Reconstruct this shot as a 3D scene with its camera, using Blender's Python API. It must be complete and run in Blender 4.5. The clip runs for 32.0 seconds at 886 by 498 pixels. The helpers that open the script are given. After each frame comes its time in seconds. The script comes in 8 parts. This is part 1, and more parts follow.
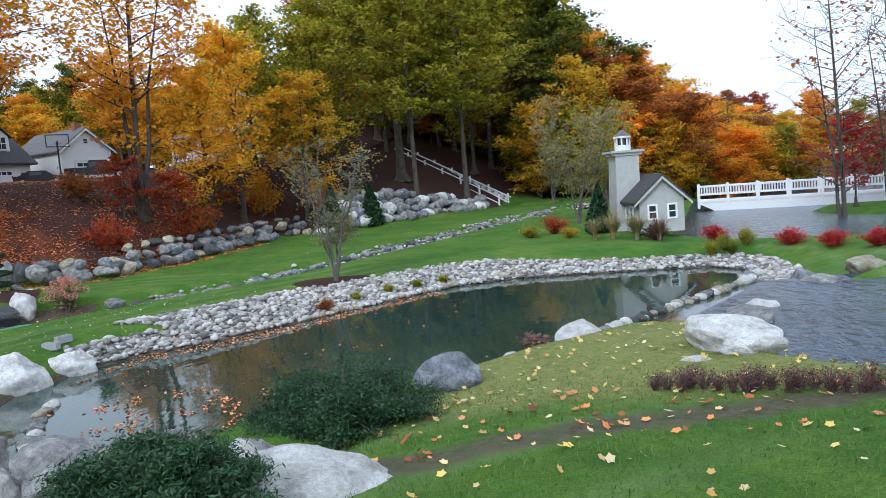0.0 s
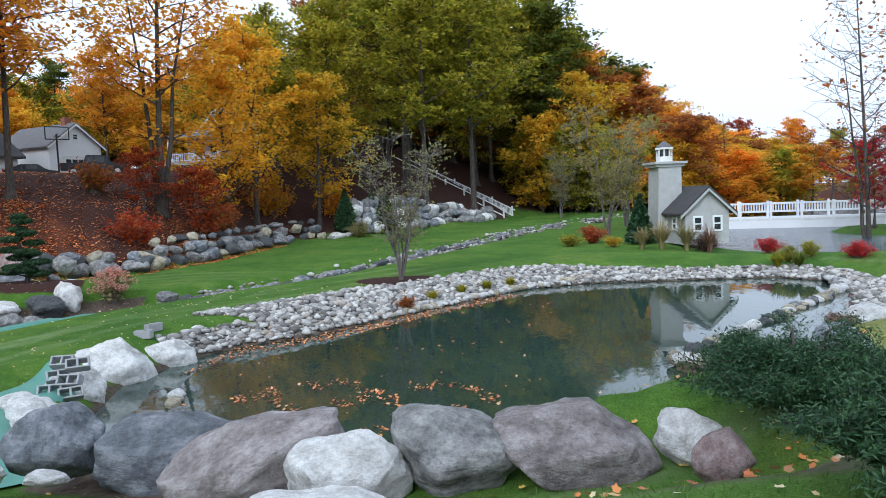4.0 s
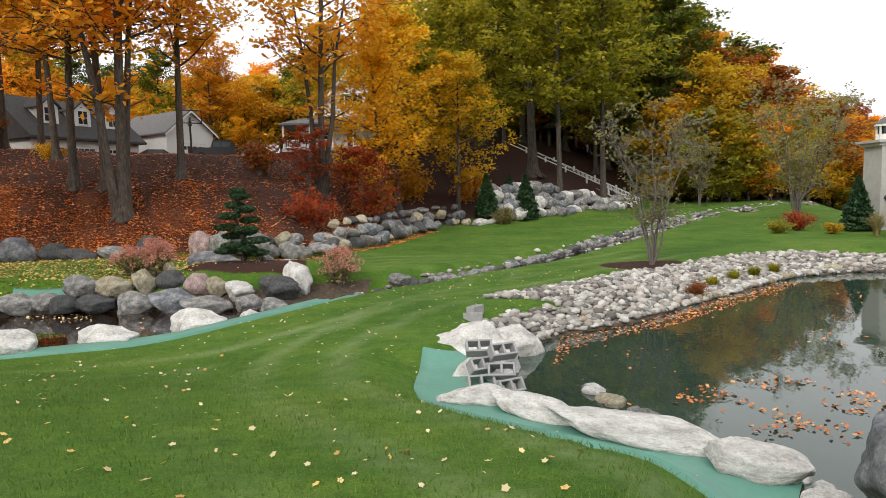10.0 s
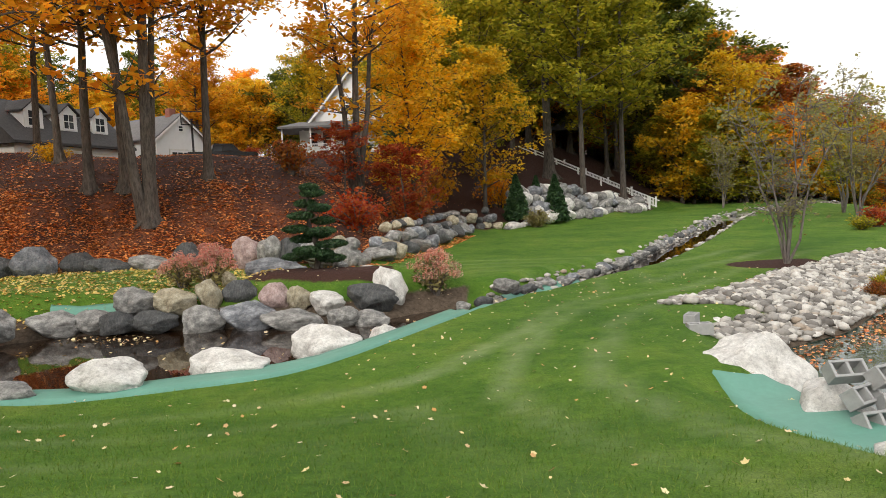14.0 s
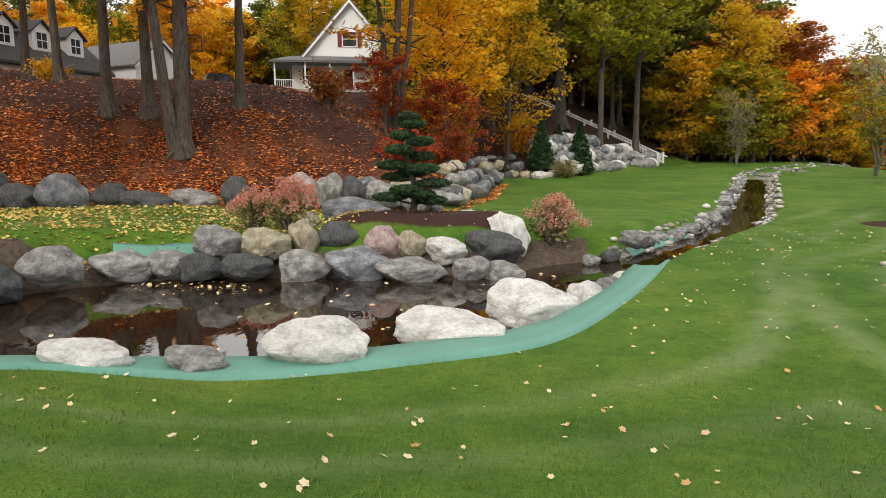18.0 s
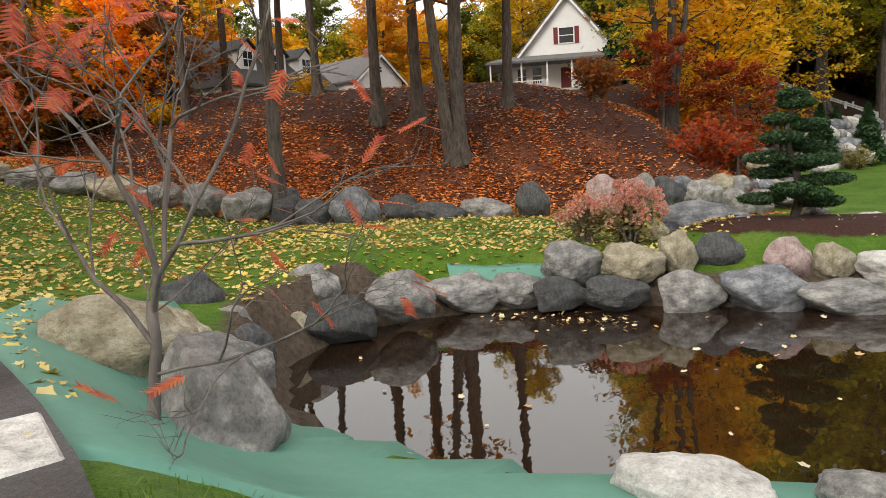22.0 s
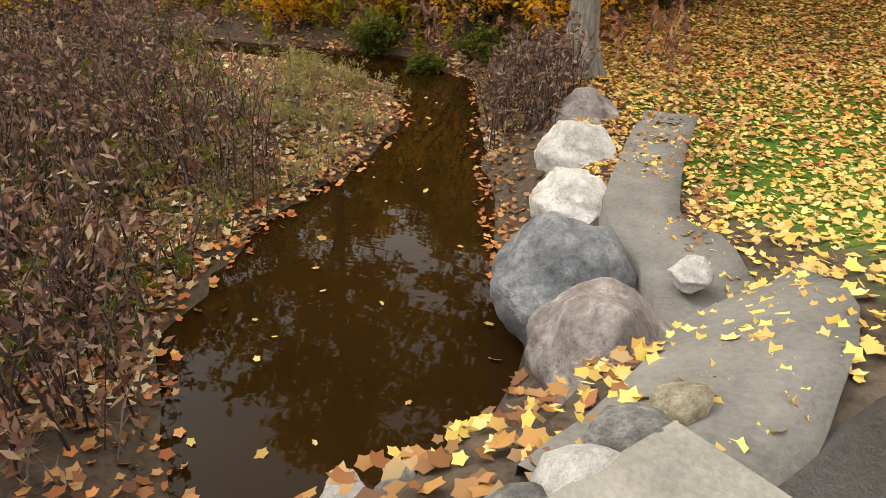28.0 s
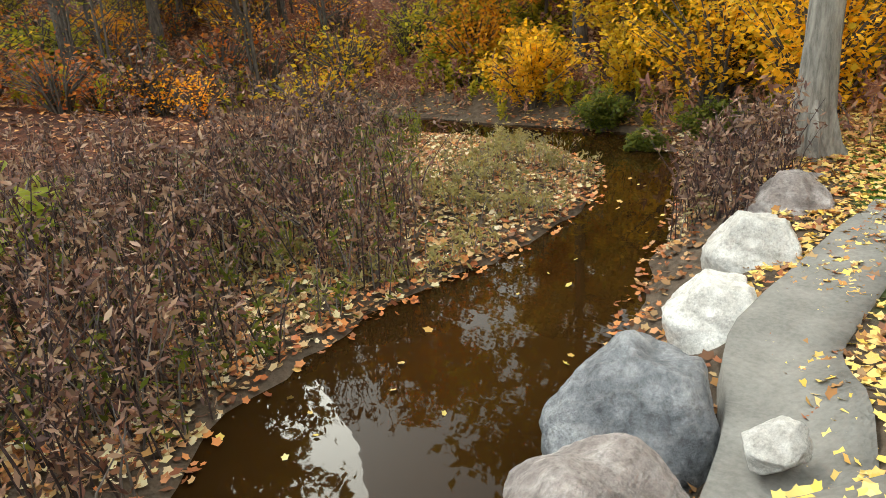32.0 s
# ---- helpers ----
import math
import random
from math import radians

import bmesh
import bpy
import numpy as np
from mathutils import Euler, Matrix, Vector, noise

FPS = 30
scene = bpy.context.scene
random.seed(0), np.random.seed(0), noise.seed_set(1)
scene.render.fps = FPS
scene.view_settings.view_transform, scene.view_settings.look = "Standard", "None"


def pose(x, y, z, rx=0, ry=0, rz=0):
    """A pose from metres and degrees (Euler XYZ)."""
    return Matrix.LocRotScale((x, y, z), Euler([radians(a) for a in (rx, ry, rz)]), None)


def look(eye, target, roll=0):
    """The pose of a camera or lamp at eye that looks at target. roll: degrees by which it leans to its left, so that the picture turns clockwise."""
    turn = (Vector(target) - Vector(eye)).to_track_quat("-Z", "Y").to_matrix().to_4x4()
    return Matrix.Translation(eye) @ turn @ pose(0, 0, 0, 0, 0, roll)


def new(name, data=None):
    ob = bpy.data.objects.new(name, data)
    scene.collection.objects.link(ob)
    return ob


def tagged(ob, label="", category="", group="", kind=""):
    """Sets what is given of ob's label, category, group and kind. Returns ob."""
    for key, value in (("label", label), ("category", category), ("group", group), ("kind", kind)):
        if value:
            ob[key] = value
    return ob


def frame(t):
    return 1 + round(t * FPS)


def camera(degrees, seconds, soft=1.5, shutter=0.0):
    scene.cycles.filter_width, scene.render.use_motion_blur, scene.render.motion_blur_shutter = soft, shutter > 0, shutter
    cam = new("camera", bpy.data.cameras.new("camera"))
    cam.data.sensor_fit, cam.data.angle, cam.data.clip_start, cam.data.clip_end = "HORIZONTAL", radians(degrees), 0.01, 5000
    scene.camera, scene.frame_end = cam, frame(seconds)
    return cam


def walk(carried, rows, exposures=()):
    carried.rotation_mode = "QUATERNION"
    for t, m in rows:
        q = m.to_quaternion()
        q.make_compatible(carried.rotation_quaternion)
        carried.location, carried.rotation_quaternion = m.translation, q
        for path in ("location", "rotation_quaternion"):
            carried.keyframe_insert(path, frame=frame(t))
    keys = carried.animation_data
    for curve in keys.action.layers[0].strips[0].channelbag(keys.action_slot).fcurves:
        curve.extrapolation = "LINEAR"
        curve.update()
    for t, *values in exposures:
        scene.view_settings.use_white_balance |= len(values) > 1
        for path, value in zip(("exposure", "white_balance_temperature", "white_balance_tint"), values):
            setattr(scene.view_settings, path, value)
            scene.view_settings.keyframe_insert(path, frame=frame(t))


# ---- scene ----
import itertools

cam = camera(65.8, 32.0, soft=0.75)
PATH = [
    (0, (0.372, 6.327, 2.165), (-0.065, 8.269, 1.97), -4.5),
    (0.5, (-0.204, 6.149, 2.123), (-0.533, 8.113, 1.935), -4.1),
    (1, (-0.734, 6.185, 2.058), (-1.08, 8.146, 1.875), -4.5),
    (1.5, (-1.192, 6.299, 1.967), (-1.449, 8.274, 1.787), -3.9),
    (2, (-1.695, 6.384, 1.872), (-1.993, 8.353, 1.693), -4.1),
    (2.5, (-2.202, 6.42, 1.801), (-2.495, 8.391, 1.625), -3.8),
    (3, (-2.715, 6.424, 1.747), (-3.053, 8.389, 1.598), -3.3),
    (3.5, (-3.221, 6.404, 1.717), (-3.567, 8.369, 1.575), -2.9),
    (5.5, (-5.521, 6.296, 1.603), (-5.787, 8.266, 1.386), -0.5),
    (6, (-6.029, 6.403, 1.554), (-6.308, 8.371, 1.33), -1.3),
    (6.5, (-6.564, 6.563, 1.504), (-6.914, 8.521, 1.288), -2.6),
    (7, (-7.144, 6.701, 1.447), (-7.516, 8.654, 1.228), -3.5),
    (7.5, (-7.735, 6.875, 1.381), (-8.1, 8.838, 1.263), -3.8),
    (8, (-8.353, 6.98, 1.38), (-8.793, 8.929, 1.284), -4.3),
    (8.5, (-8.939, 7.096, 1.354), (-9.415, 9.037, 1.267), -4.1),
    (9, (-9.561, 7.234, 1.321), (-10.035, 9.173, 1.205), -4.2),
    (9.5, (-10.189, 7.346, 1.301), (-10.662, 9.283, 1.146), -2.8),
    (10, (-10.838, 7.486, 1.29), (-11.321, 9.42, 1.128), -2.1),
    (10.5, (-11.488, 7.615, 1.26), (-11.966, 9.544, 1.033), -1.5),
    (11, (-12.067, 7.828, 1.233), (-12.676, 9.728, 1.105), -3.3),
    (11.5, (-12.695, 8.127, 1.201), (-13.267, 10.039, 1.067), -3.6),
    (12, (-13.25, 8.442, 1.15), (-13.759, 10.369, 0.99), -2.4),
    (12.5, (-13.783, 8.736, 1.088), (-14.299, 10.663, 0.944), -1.0),
    (13, (-14.374, 8.944, 1.068), (-14.875, 10.875, 0.924), -0.5),
    (13.5, (-14.967, 9.239, 1.042), (-15.47, 11.17, 0.906), -2.0),
    (14, (-15.592, 9.507, 0.993), (-15.984, 11.463, 0.855), -2.9),
    (14.5, (-16.183, 9.661, 0.978), (-16.637, 11.603, 0.821), -4.1),
    (16.5, (-18.488, 10.548, 0.831), (-18.922, 12.494, 0.679), -3.4),
    (17, (-19.093, 10.756, 0.809), (-19.412, 12.725, 0.654), -2.2),
    (17.5, (-19.659, 10.986, 0.765), (-19.854, 12.96, 0.507), -0.6),
    (18, (-20.249, 11.213, 0.754), (-20.51, 13.175, 0.469), -0.4),
    (18.5, (-20.827, 11.437, 0.733), (-21.08, 13.399, 0.438), 0.3),
    (19, (-21.381, 11.71, 0.711), (-21.616, 13.672, 0.398), 0.3),
    (19.5, (-21.963, 11.974, 0.701), (-22.166, 13.935, 0.363), -0.3),
    (20, (-22.496, 12.259, 0.694), (-22.708, 14.219, 0.355), -1.3),
    (20.5, (-23.038, 12.552, 0.667), (-23.267, 14.509, 0.325), -1.3),
    (21, (-23.585, 12.826, 0.683), (-23.97, 14.759, 0.341), -3.0),
    (21.5, (-24.138, 13.102, 0.708), (-24.619, 15.029, 0.468), -2.8),
    (22, (-24.715, 13.4, 0.709), (-25.478, 15.231, 0.454), -3.4),
    (22.5, (-25.291, 13.569, 0.722), (-26.368, 15.234, 0.461), -3.0),
    (23, (-25.708, 13.581, 0.819), (-27.069, 15.012, 0.502), -2.6),
    (23.5, (-26.114, 13.619, 0.89), (-27.806, 14.629, 0.547), 0.9),
    (24, (-26.667, 13.566, 0.858), (-28.532, 14.083, 0.353), 1.3),
    (24.5, (-27.185, 13.533, 0.863), (-29.096, 13.643, 0.281), 0.7),
    (25, (-27.674, 13.459, 0.852), (-29.563, 13.244, 0.232), 1.8),
    (25.5, (-28.104, 13.417, 0.818), (-29.936, 12.954, 0.162), 2.9),
    (27.5, (-29.751, 13.365, 0.956), (-31.288, 12.431, 0.082), 0.8),
    (28, (-30.074, 13.298, 0.99), (-31.679, 12.49, 0.111), 1.7),
    (28.5, (-30.449, 13.187, 1.011), (-31.917, 12.086, 0.216), -2.6),
    (29, (-30.772, 13.11, 1.012), (-31.986, 11.709, 0.262), -1.1),
    (29.5, (-31.084, 13.16, 0.99), (-32.142, 11.625, 0.266), -2.4),
    (30, (-31.382, 13.373, 0.967), (-32.539, 11.848, 0.388), 1.2),
    (30.5, (-31.482, 13.606, 0.935), (-32.867, 12.29, 0.344), 3.4),
    (31, (-31.52, 13.777, 0.924), (-32.933, 12.492, 0.329), 0.2),
    (31.5, (-31.616, 13.965, 0.91), (-32.89, 12.566, 0.261), -2.4),
    (32, (-31.662, 14.181, 0.913), (-32.813, 12.688, 0.243), -4.2),
]
walk(cam, [(t, look(eye, target, roll)) for t, eye, target, roll in PATH],
     [(0, 0.38, 5350, 8), (7, 0.33, 5450, 8), (11, 0.4, 6850, 10), (18, 0.5, 6850, 10), (23.5, 0.65, 7000, 10), (25.5, 0.95, 7200, 8), (27.3, 1.1, 7300, 8), (28, 1.25, 7300, 8), (29, 1.85, 7100, 5), (30, 2.2, 6950, 3), (31, 1.9, 6800, 0), (32, 1.55, 6650, 0)])

# ---- sky and sun (overcast autumn day) ----
world = bpy.data.worlds.new("overcast_sky")
scene.world = world
world.use_nodes = True
wn = world.node_tree
wn.nodes.clear()
sky = wn.nodes.new("ShaderNodeTexSky")
sky.sky_type = "NISHITA"
sky.sun_disc = False
sky.sun_elevation = radians(38)
sky.sun_rotation = radians(200)
sky.air_density, sky.dust_density, sky.ozone_density = 1.6, 5.0, 1.0
pale = wn.nodes.new("ShaderNodeHueSaturation")
pale.inputs["Saturation"].default_value = 0.12
pale.inputs["Value"].default_value = 1.0
wb = wn.nodes.new("ShaderNodeBackground")
wb.inputs["Strength"].default_value = 0.15
wo = wn.nodes.new("ShaderNodeOutputWorld")
wn.links.new(sky.outputs[0], pale.inputs["Color"])
cloud = wn.nodes.new("ShaderNodeMix")
cloud.data_type = "RGBA"
cloud.inputs[0].default_value = 0.8
cloud.inputs[7].default_value = (6.6, 6.75, 7.0, 1)
wn.links.new(pale.outputs[0], cloud.inputs[6])
wn.links.new(cloud.outputs[2], wb.inputs[0])
wn.links.new(wb.outputs[0], wo.inputs[0])
sun = new("sun", bpy.data.lights.new("sun", "SUN"))
sun.data.energy, sun.data.angle, sun.data.color = 1.2, radians(25), (1.0, 0.96, 0.9)
sun.matrix_world = look((-30, -60, 60), (-12, 20, 0))

# ---- materials ----
def mat(name, rough=0.7, metal=0.0, spec=0.5):
    m = bpy.data.materials.new(name)
    m.use_nodes = True
    b = m.node_tree.nodes["Principled BSDF"]
    b.inputs["Roughness"].default_value = rough
    b.inputs["Metallic"].default_value = metal
    b.inputs["Specular IOR Level"].default_value = spec
    return m, m.node_tree, b


def node(nt, kind, **vals):
    n = nt.nodes.new(kind)
    for key, v in vals.items():
        n.inputs[key.replace("_", " ")].default_value = v
    return n


def noise_tex(nt, scale, detail=4.0, rough=0.6, space="Object", vec=None):
    n = node(nt, "ShaderNodeTexNoise", Scale=scale, Detail=detail, Roughness=rough)
    if vec is None:
        co = nt.nodes.new("ShaderNodeTexCoord")
        nt.links.new(co.outputs[space], n.inputs["Vector"])
    else:
        nt.links.new(vec, n.inputs["Vector"])
    return n.outputs["Fac"]


def ramp(nt, fac, stops):
    r = nt.nodes.new("ShaderNodeValToRGB")
    els = r.color_ramp.elements
    while len(els) < len(stops):
        els.new(0.5)
    for e, (p, c) in zip(els, stops):
        e.position, e.color = p, (*c, 1)
    nt.links.new(fac, r.inputs[0])
    return r.outputs[0]


def mix(nt, fac, a, b, mode="MIX"):
    n = nt.nodes.new("ShaderNodeMix")
    n.data_type, n.blend_type = "RGBA", mode
    for val, key in ((fac, 0), (a, 6), (b, 7)):
        if isinstance(val, (int, float)):
            n.inputs[key].default_value = val
        elif isinstance(val, tuple):
            n.inputs[key].default_value = (*val, 1)
        else:
            nt.links.new(val, n.inputs[key])
    return n.outputs[2]


def math_node(nt, op, a, b=0.0, clamp=False):
    n = nt.nodes.new("ShaderNodeMath")
    n.operation, n.use_clamp = op, clamp
    for i, val in enumerate((a, b)):
        if isinstance(val, (int, float)):
            n.inputs[i].default_value = val
        else:
            nt.links.new(val, n.inputs[i])
    return n.outputs[0]


def bump(nt, b, height, strength=0.4, dist=0.05):
    n = node(nt, "ShaderNodeBump", Strength=strength, Distance=dist)
    nt.links.new(height, n.inputs["Height"])
    nt.links.new(n.outputs[0], b.inputs["Normal"])


def rand_obj(nt):
    return nt.nodes.new("ShaderNodeObjectInfo").outputs["Random"]


def rand_island(nt):
    return nt.nodes.new("ShaderNodeNewGeometry").outputs["Random Per Island"]


def attr(nt, name):
    n = nt.nodes.new("ShaderNodeAttribute")
    n.attribute_name = name
    return n.outputs["Fac"]


def plain(name, col, rough=0.6, metal=0.0, var=0.12, scale=6.0, bumpy=0.15):
    m, nt, b = mat(name, rough, metal)
    f = noise_tex(nt, scale, 5)
    lo = tuple(c * (1 - var) for c in col)
    hi = tuple(min(1, c * (1 + var)) for c in col)
    fine = noise_tex(nt, scale * 12, 3)
    c = mix(nt, 0.35, ramp(nt, f, [(0.3, lo), (0.7, hi)]), ramp(nt, fine, [(0.3, lo), (0.7, hi)]))
    nt.links.new(c, b.inputs["Base Color"])
    if bumpy:
        bump(nt, b, fine, bumpy, 0.01)
    return m


def stone(name, stops, scale=2.2, vein=0.06, rough=0.85, tint=0.25, mottle=0.75):
    """Weathered field stone: broad colour patches, grain, pale veins, per-stone tone."""
    m, nt, b = mat(name, rough)
    big = noise_tex(nt, scale, 6, 0.62)
    base = ramp(nt, big, stops)
    fine = noise_tex(nt, scale * 14, 4, 0.7)
    grain = ramp(nt, fine, [(0.3, (0.7, 0.7, 0.7)), (0.7, (1.2, 1.2, 1.2))])
    base = mix(nt, 0.6, base, grain, "MULTIPLY")
    mid = noise_tex(nt, scale * 4.5, 6, 0.72)
    base = mix(nt, mottle, base, ramp(nt, mid, [(0.32, (0.45, 0.44, 0.43)), (0.5, (1.0, 1.0, 1.0)), (0.68, (1.3, 1.29, 1.26))]), "MULTIPLY")
    pit = node(nt, "ShaderNodeTexVoronoi", Scale=scale * 9)
    cop = nt.nodes.new("ShaderNodeTexCoord")
    nt.links.new(cop.outputs["Object"], pit.inputs["Vector"])
    base = mix(nt, 0.35, base, ramp(nt, pit.outputs["Distance"], [(0.05, (0.5, 0.5, 0.5)), (0.3, (1.1, 1.1, 1.1))]), "MULTIPLY")
    w = node(nt, "ShaderNodeTexWave", Scale=scale * 0.8, Distortion=9.0, Detail=4.0)
    co = nt.nodes.new("ShaderNodeTexCoord")
    nt.links.new(co.outputs["Object"], w.inputs["Vector"])
    line = ramp(nt, w.outputs["Fac"], [(0.86, (0, 0, 0)), (0.98, (1, 1, 1))])
    base = mix(nt, math_node(nt, "MULTIPLY", line, vein), base, (0.62, 0.6, 0.56))
    tone = ramp(nt, rand_obj(nt), [(0.0, (1 - tint,) * 3), (1.0, (1 + tint * 0.6,) * 3)])
    base = mix(nt, 1.0, base, tone, "MULTIPLY")
    nt.links.new(base, b.inputs["Base Color"])
    h = math_node(nt, "ADD", math_node(nt, "MULTIPLY", big, 1.5), math_node(nt, "ADD", math_node(nt, "MULTIPLY", mid, 0.9), math_node(nt, "MULTIPLY", fine, 0.5)))
    bump(nt, b, h, 0.75, 0.07)
    return m


M = {}
M["rock_grey"] = stone("rock_grey", [(0.32, (0.12, 0.12, 0.118)), (0.5, (0.25, 0.245, 0.235)), (0.66, (0.44, 0.43, 0.41))])
M["rock_dark"] = stone("rock_dark", [(0.3, (0.04, 0.043, 0.046)), (0.55, (0.085, 0.088, 0.09)), (0.8, (0.17, 0.17, 0.165))])
M["rock_blue"] = stone("rock_blue", [(0.32, (0.09, 0.098, 0.112)), (0.5, (0.19, 0.2, 0.22)), (0.68, (0.4, 0.41, 0.43))])
M["rock_white"] = stone("rock_white", [(0.3, (0.34, 0.325, 0.3)), (0.43, (0.58, 0.56, 0.53)), (0.6, (0.76, 0.745, 0.715))], mottle=0.55, tint=0.12)
M["rock_pink"] = stone("rock_pink", [(0.32, (0.24, 0.165, 0.155)), (0.5, (0.4, 0.29, 0.275)), (0.68, (0.55, 0.45, 0.43))])
M["rock_mauve"] = stone("rock_mauve", [(0.32, (0.15, 0.125, 0.12)), (0.5, (0.27, 0.235, 0.225)), (0.68, (0.46, 0.42, 0.41))])
M["rock_tan"] = stone("rock_tan", [(0.32, (0.24, 0.2, 0.13)), (0.5, (0.42, 0.37, 0.26)), (0.68, (0.6, 0.55, 0.43))])
M["pebble"] = None


def pebble_mat():
    m, nt, b = mat("pebble", 0.75)
    r = ramp(nt, rand_island(nt), [(0.0, (0.11, 0.1, 0.09)), (0.25, (0.24, 0.225, 0.205)), (0.55, (0.37, 0.35, 0.32)), (0.85, (0.58, 0.56, 0.52)), (1.0, (0.3, 0.235, 0.175))])
    f = ramp(nt, noise_tex(nt, 25.0, 3), [(0.3, (0.7, 0.7, 0.7)), (0.7, (1.15, 1.15, 1.15))])
    nt.links.new(mix(nt, 0.6, r, f, "MULTIPLY"), b.inputs["Base Color"])
    bump(nt, b, noise_tex(nt, 40.0, 3), 0.3, 0.01)
    return m


M["pebble"] = pebble_mat()


def ground_mat():
    """Lawn with mowing swirls; bark mulch and leaf litter, river gravel and bare soil by area."""
    m, nt, b = mat("ground", 0.95, spec=0.25)
    n1, n2, n3 = noise_tex(nt, 0.35, 4), noise_tex(nt, 9.0, 5, 0.7), noise_tex(nt, 60.0, 4, 0.75)
    grass = ramp(nt, n1, [(0.3, (0.05, 0.125, 0.011)), (0.55, (0.086, 0.172, 0.018)), (0.75, (0.14, 0.2, 0.032))])
    grass = mix(nt, 0.55, grass, ramp(nt, n2, [(0.3, (0.5, 0.55, 0.45)), (0.7, (1.35, 1.3, 1.3))]), "MULTIPLY")
    grass = mix(nt, 0.7, grass, ramp(nt, n3, [(0.35, (0.3, 0.36, 0.25)), (0.65, (1.6, 1.55, 1.5))]), "MULTIPLY")
    grass = mix(nt, 0.55, grass, ramp(nt, noise_tex(nt, 1.7, 5, 0.65), [(0.35, (0.55, 0.72, 0.5)), (0.5, (1.0, 1.0, 1.0)), (0.68, (1.55, 1.3, 1.35))]), "MULTIPLY")
    co = nt.nodes.new("ShaderNodeTexCoord")
    patchy = ramp(nt, noise_tex(nt, 2.5, 4), [(0.3, (0.35, 0.35, 0.35)), (0.65, (1, 1, 1))])
    grass = mix(nt, math_node(nt, "MULTIPLY", math_node(nt, "MULTIPLY", attr(nt, "swirl"), patchy), 0.75, True), grass, (0.23, 0.29, 0.13))
    straw = ramp(nt, n3, [(0.3, (0.1, 0.11, 0.03)), (0.5, (0.25, 0.25, 0.07)), (0.72, (0.42, 0.37, 0.16))])
    grass = mix(nt, math_node(nt, "MULTIPLY", attr(nt, "dryness"), ramp(nt, n2, [(0.25, (0.25, 0.25, 0.25)), (0.6, (0.95, 0.95, 0.95))])), grass, straw)
    v = node(nt, "ShaderNodeTexVoronoi", Scale=15.0, Randomness=1.0)
    nt.links.new(co.outputs["Object"], v.inputs["Vector"])
    litter = ramp(nt, v.outputs["Color"], [(0.1, (0.045, 0.018, 0.013)), (0.35, (0.19, 0.055, 0.024)), (0.6, (0.36, 0.12, 0.04)), (0.85, (0.12, 0.04, 0.025)), (1.0, (0.5, 0.25, 0.1))])
    litter = mix(nt, 0.6, litter, ramp(nt, n3, [(0.3, (0.4, 0.4, 0.4)), (0.7, (1.4, 1.4, 1.4))]), "MULTIPLY")
    mulch = ramp(nt, noise_tex(nt, 28.0, 5, 0.8), [(0.3, (0.02, 0.009, 0.007)), (0.55, (0.055, 0.024, 0.018)), (0.8, (0.12, 0.058, 0.045))])
    gravel = ramp(nt, v.outputs["Color"], [(0.0, (0.1, 0.09, 0.075)), (0.5, (0.24, 0.22, 0.19)), (1.0, (0.42, 0.4, 0.36))])
    soil = ramp(nt, n2, [(0.3, (0.05, 0.035, 0.024)), (0.7, (0.15, 0.115, 0.085))])

    def edge(name, sharp=5.0):
        a = math_node(nt, "ADD", attr(nt, name), math_node(nt, "MULTIPLY", math_node(nt, "SUBTRACT", n2, 0.5), 0.5))
        return math_node(nt, "MULTIPLY", math_node(nt, "SUBTRACT", a, 0.5 - 0.5 / sharp), sharp, True)

    c = mix(nt, edge("mulch"), grass, mulch)
    c = mix(nt, edge("litter", 2.5), c, litter)
    c = mix(nt, edge("gravel"), c, gravel)
    c = mix(nt, edge("soil", 3.0), c, soil)
    nt.links.new(c, b.inputs["Base Color"])
    bump(nt, b, math_node(nt, "ADD", n3, math_node(nt, "MULTIPLY", n2, 0.8)), 0.6, 0.06)
    return m


M["ground"] = ground_mat()


def water_mat(name, deep, rough=0.02, ripple=0.05, scale=3.0, ior=1.33):
    m, nt, b = mat(name, rough, spec=0.5)
    f = noise_tex(nt, 0.25, 3)
    nt.links.new(ramp(nt, f, [(0.3, tuple(c * 0.75 for c in deep)), (0.7, tuple(c * 1.25 for c in deep))]), b.inputs["Base Color"])
    b.inputs["IOR"].default_value = ior
    co = nt.nodes.new("ShaderNodeTexCoord")
    mp = nt.nodes.new("ShaderNodeMapping")
    mp.inputs["Scale"].default_value = (1, 0.5, 1)
    nt.links.new(co.outputs["Object"], mp.inputs[0])
    h = noise_tex(nt, scale, 3, 0.55, vec=mp.outputs[0])
    bump(nt, b, h, ripple, 0.1)
    return m


M["water_green"] = water_mat("pond_water", (0.028, 0.05, 0.038), ripple=0.035, ior=1.5)
M["water_brown"] = water_mat("brown_water", (0.02, 0.01, 0.005), ripple=0.025, scale=2.6, ior=2.1)
M["water_stream"] = water_mat("stream_water", (0.02, 0.0095, 0.0025), ripple=0.03, scale=2.0, ior=1.16)
M["water_lake"] = water_mat("lake_water", (0.05, 0.068, 0.09), 0.1, ripple=1.0, scale=4.5, ior=1.2)
M["liner"] = plain("pond_liner", (0.1, 0.26, 0.2), 0.55, var=0.15, scale=1.2, bumpy=0.1)
M["concrete"] = plain("concrete", (0.165, 0.16, 0.148), 0.9, var=0.45, scale=2.2, bumpy=0.9)
M["kerb"] = plain("pale_concrete", (0.25, 0.24, 0.215), 0.9, var=0.42, scale=3.5, bumpy=0.9)
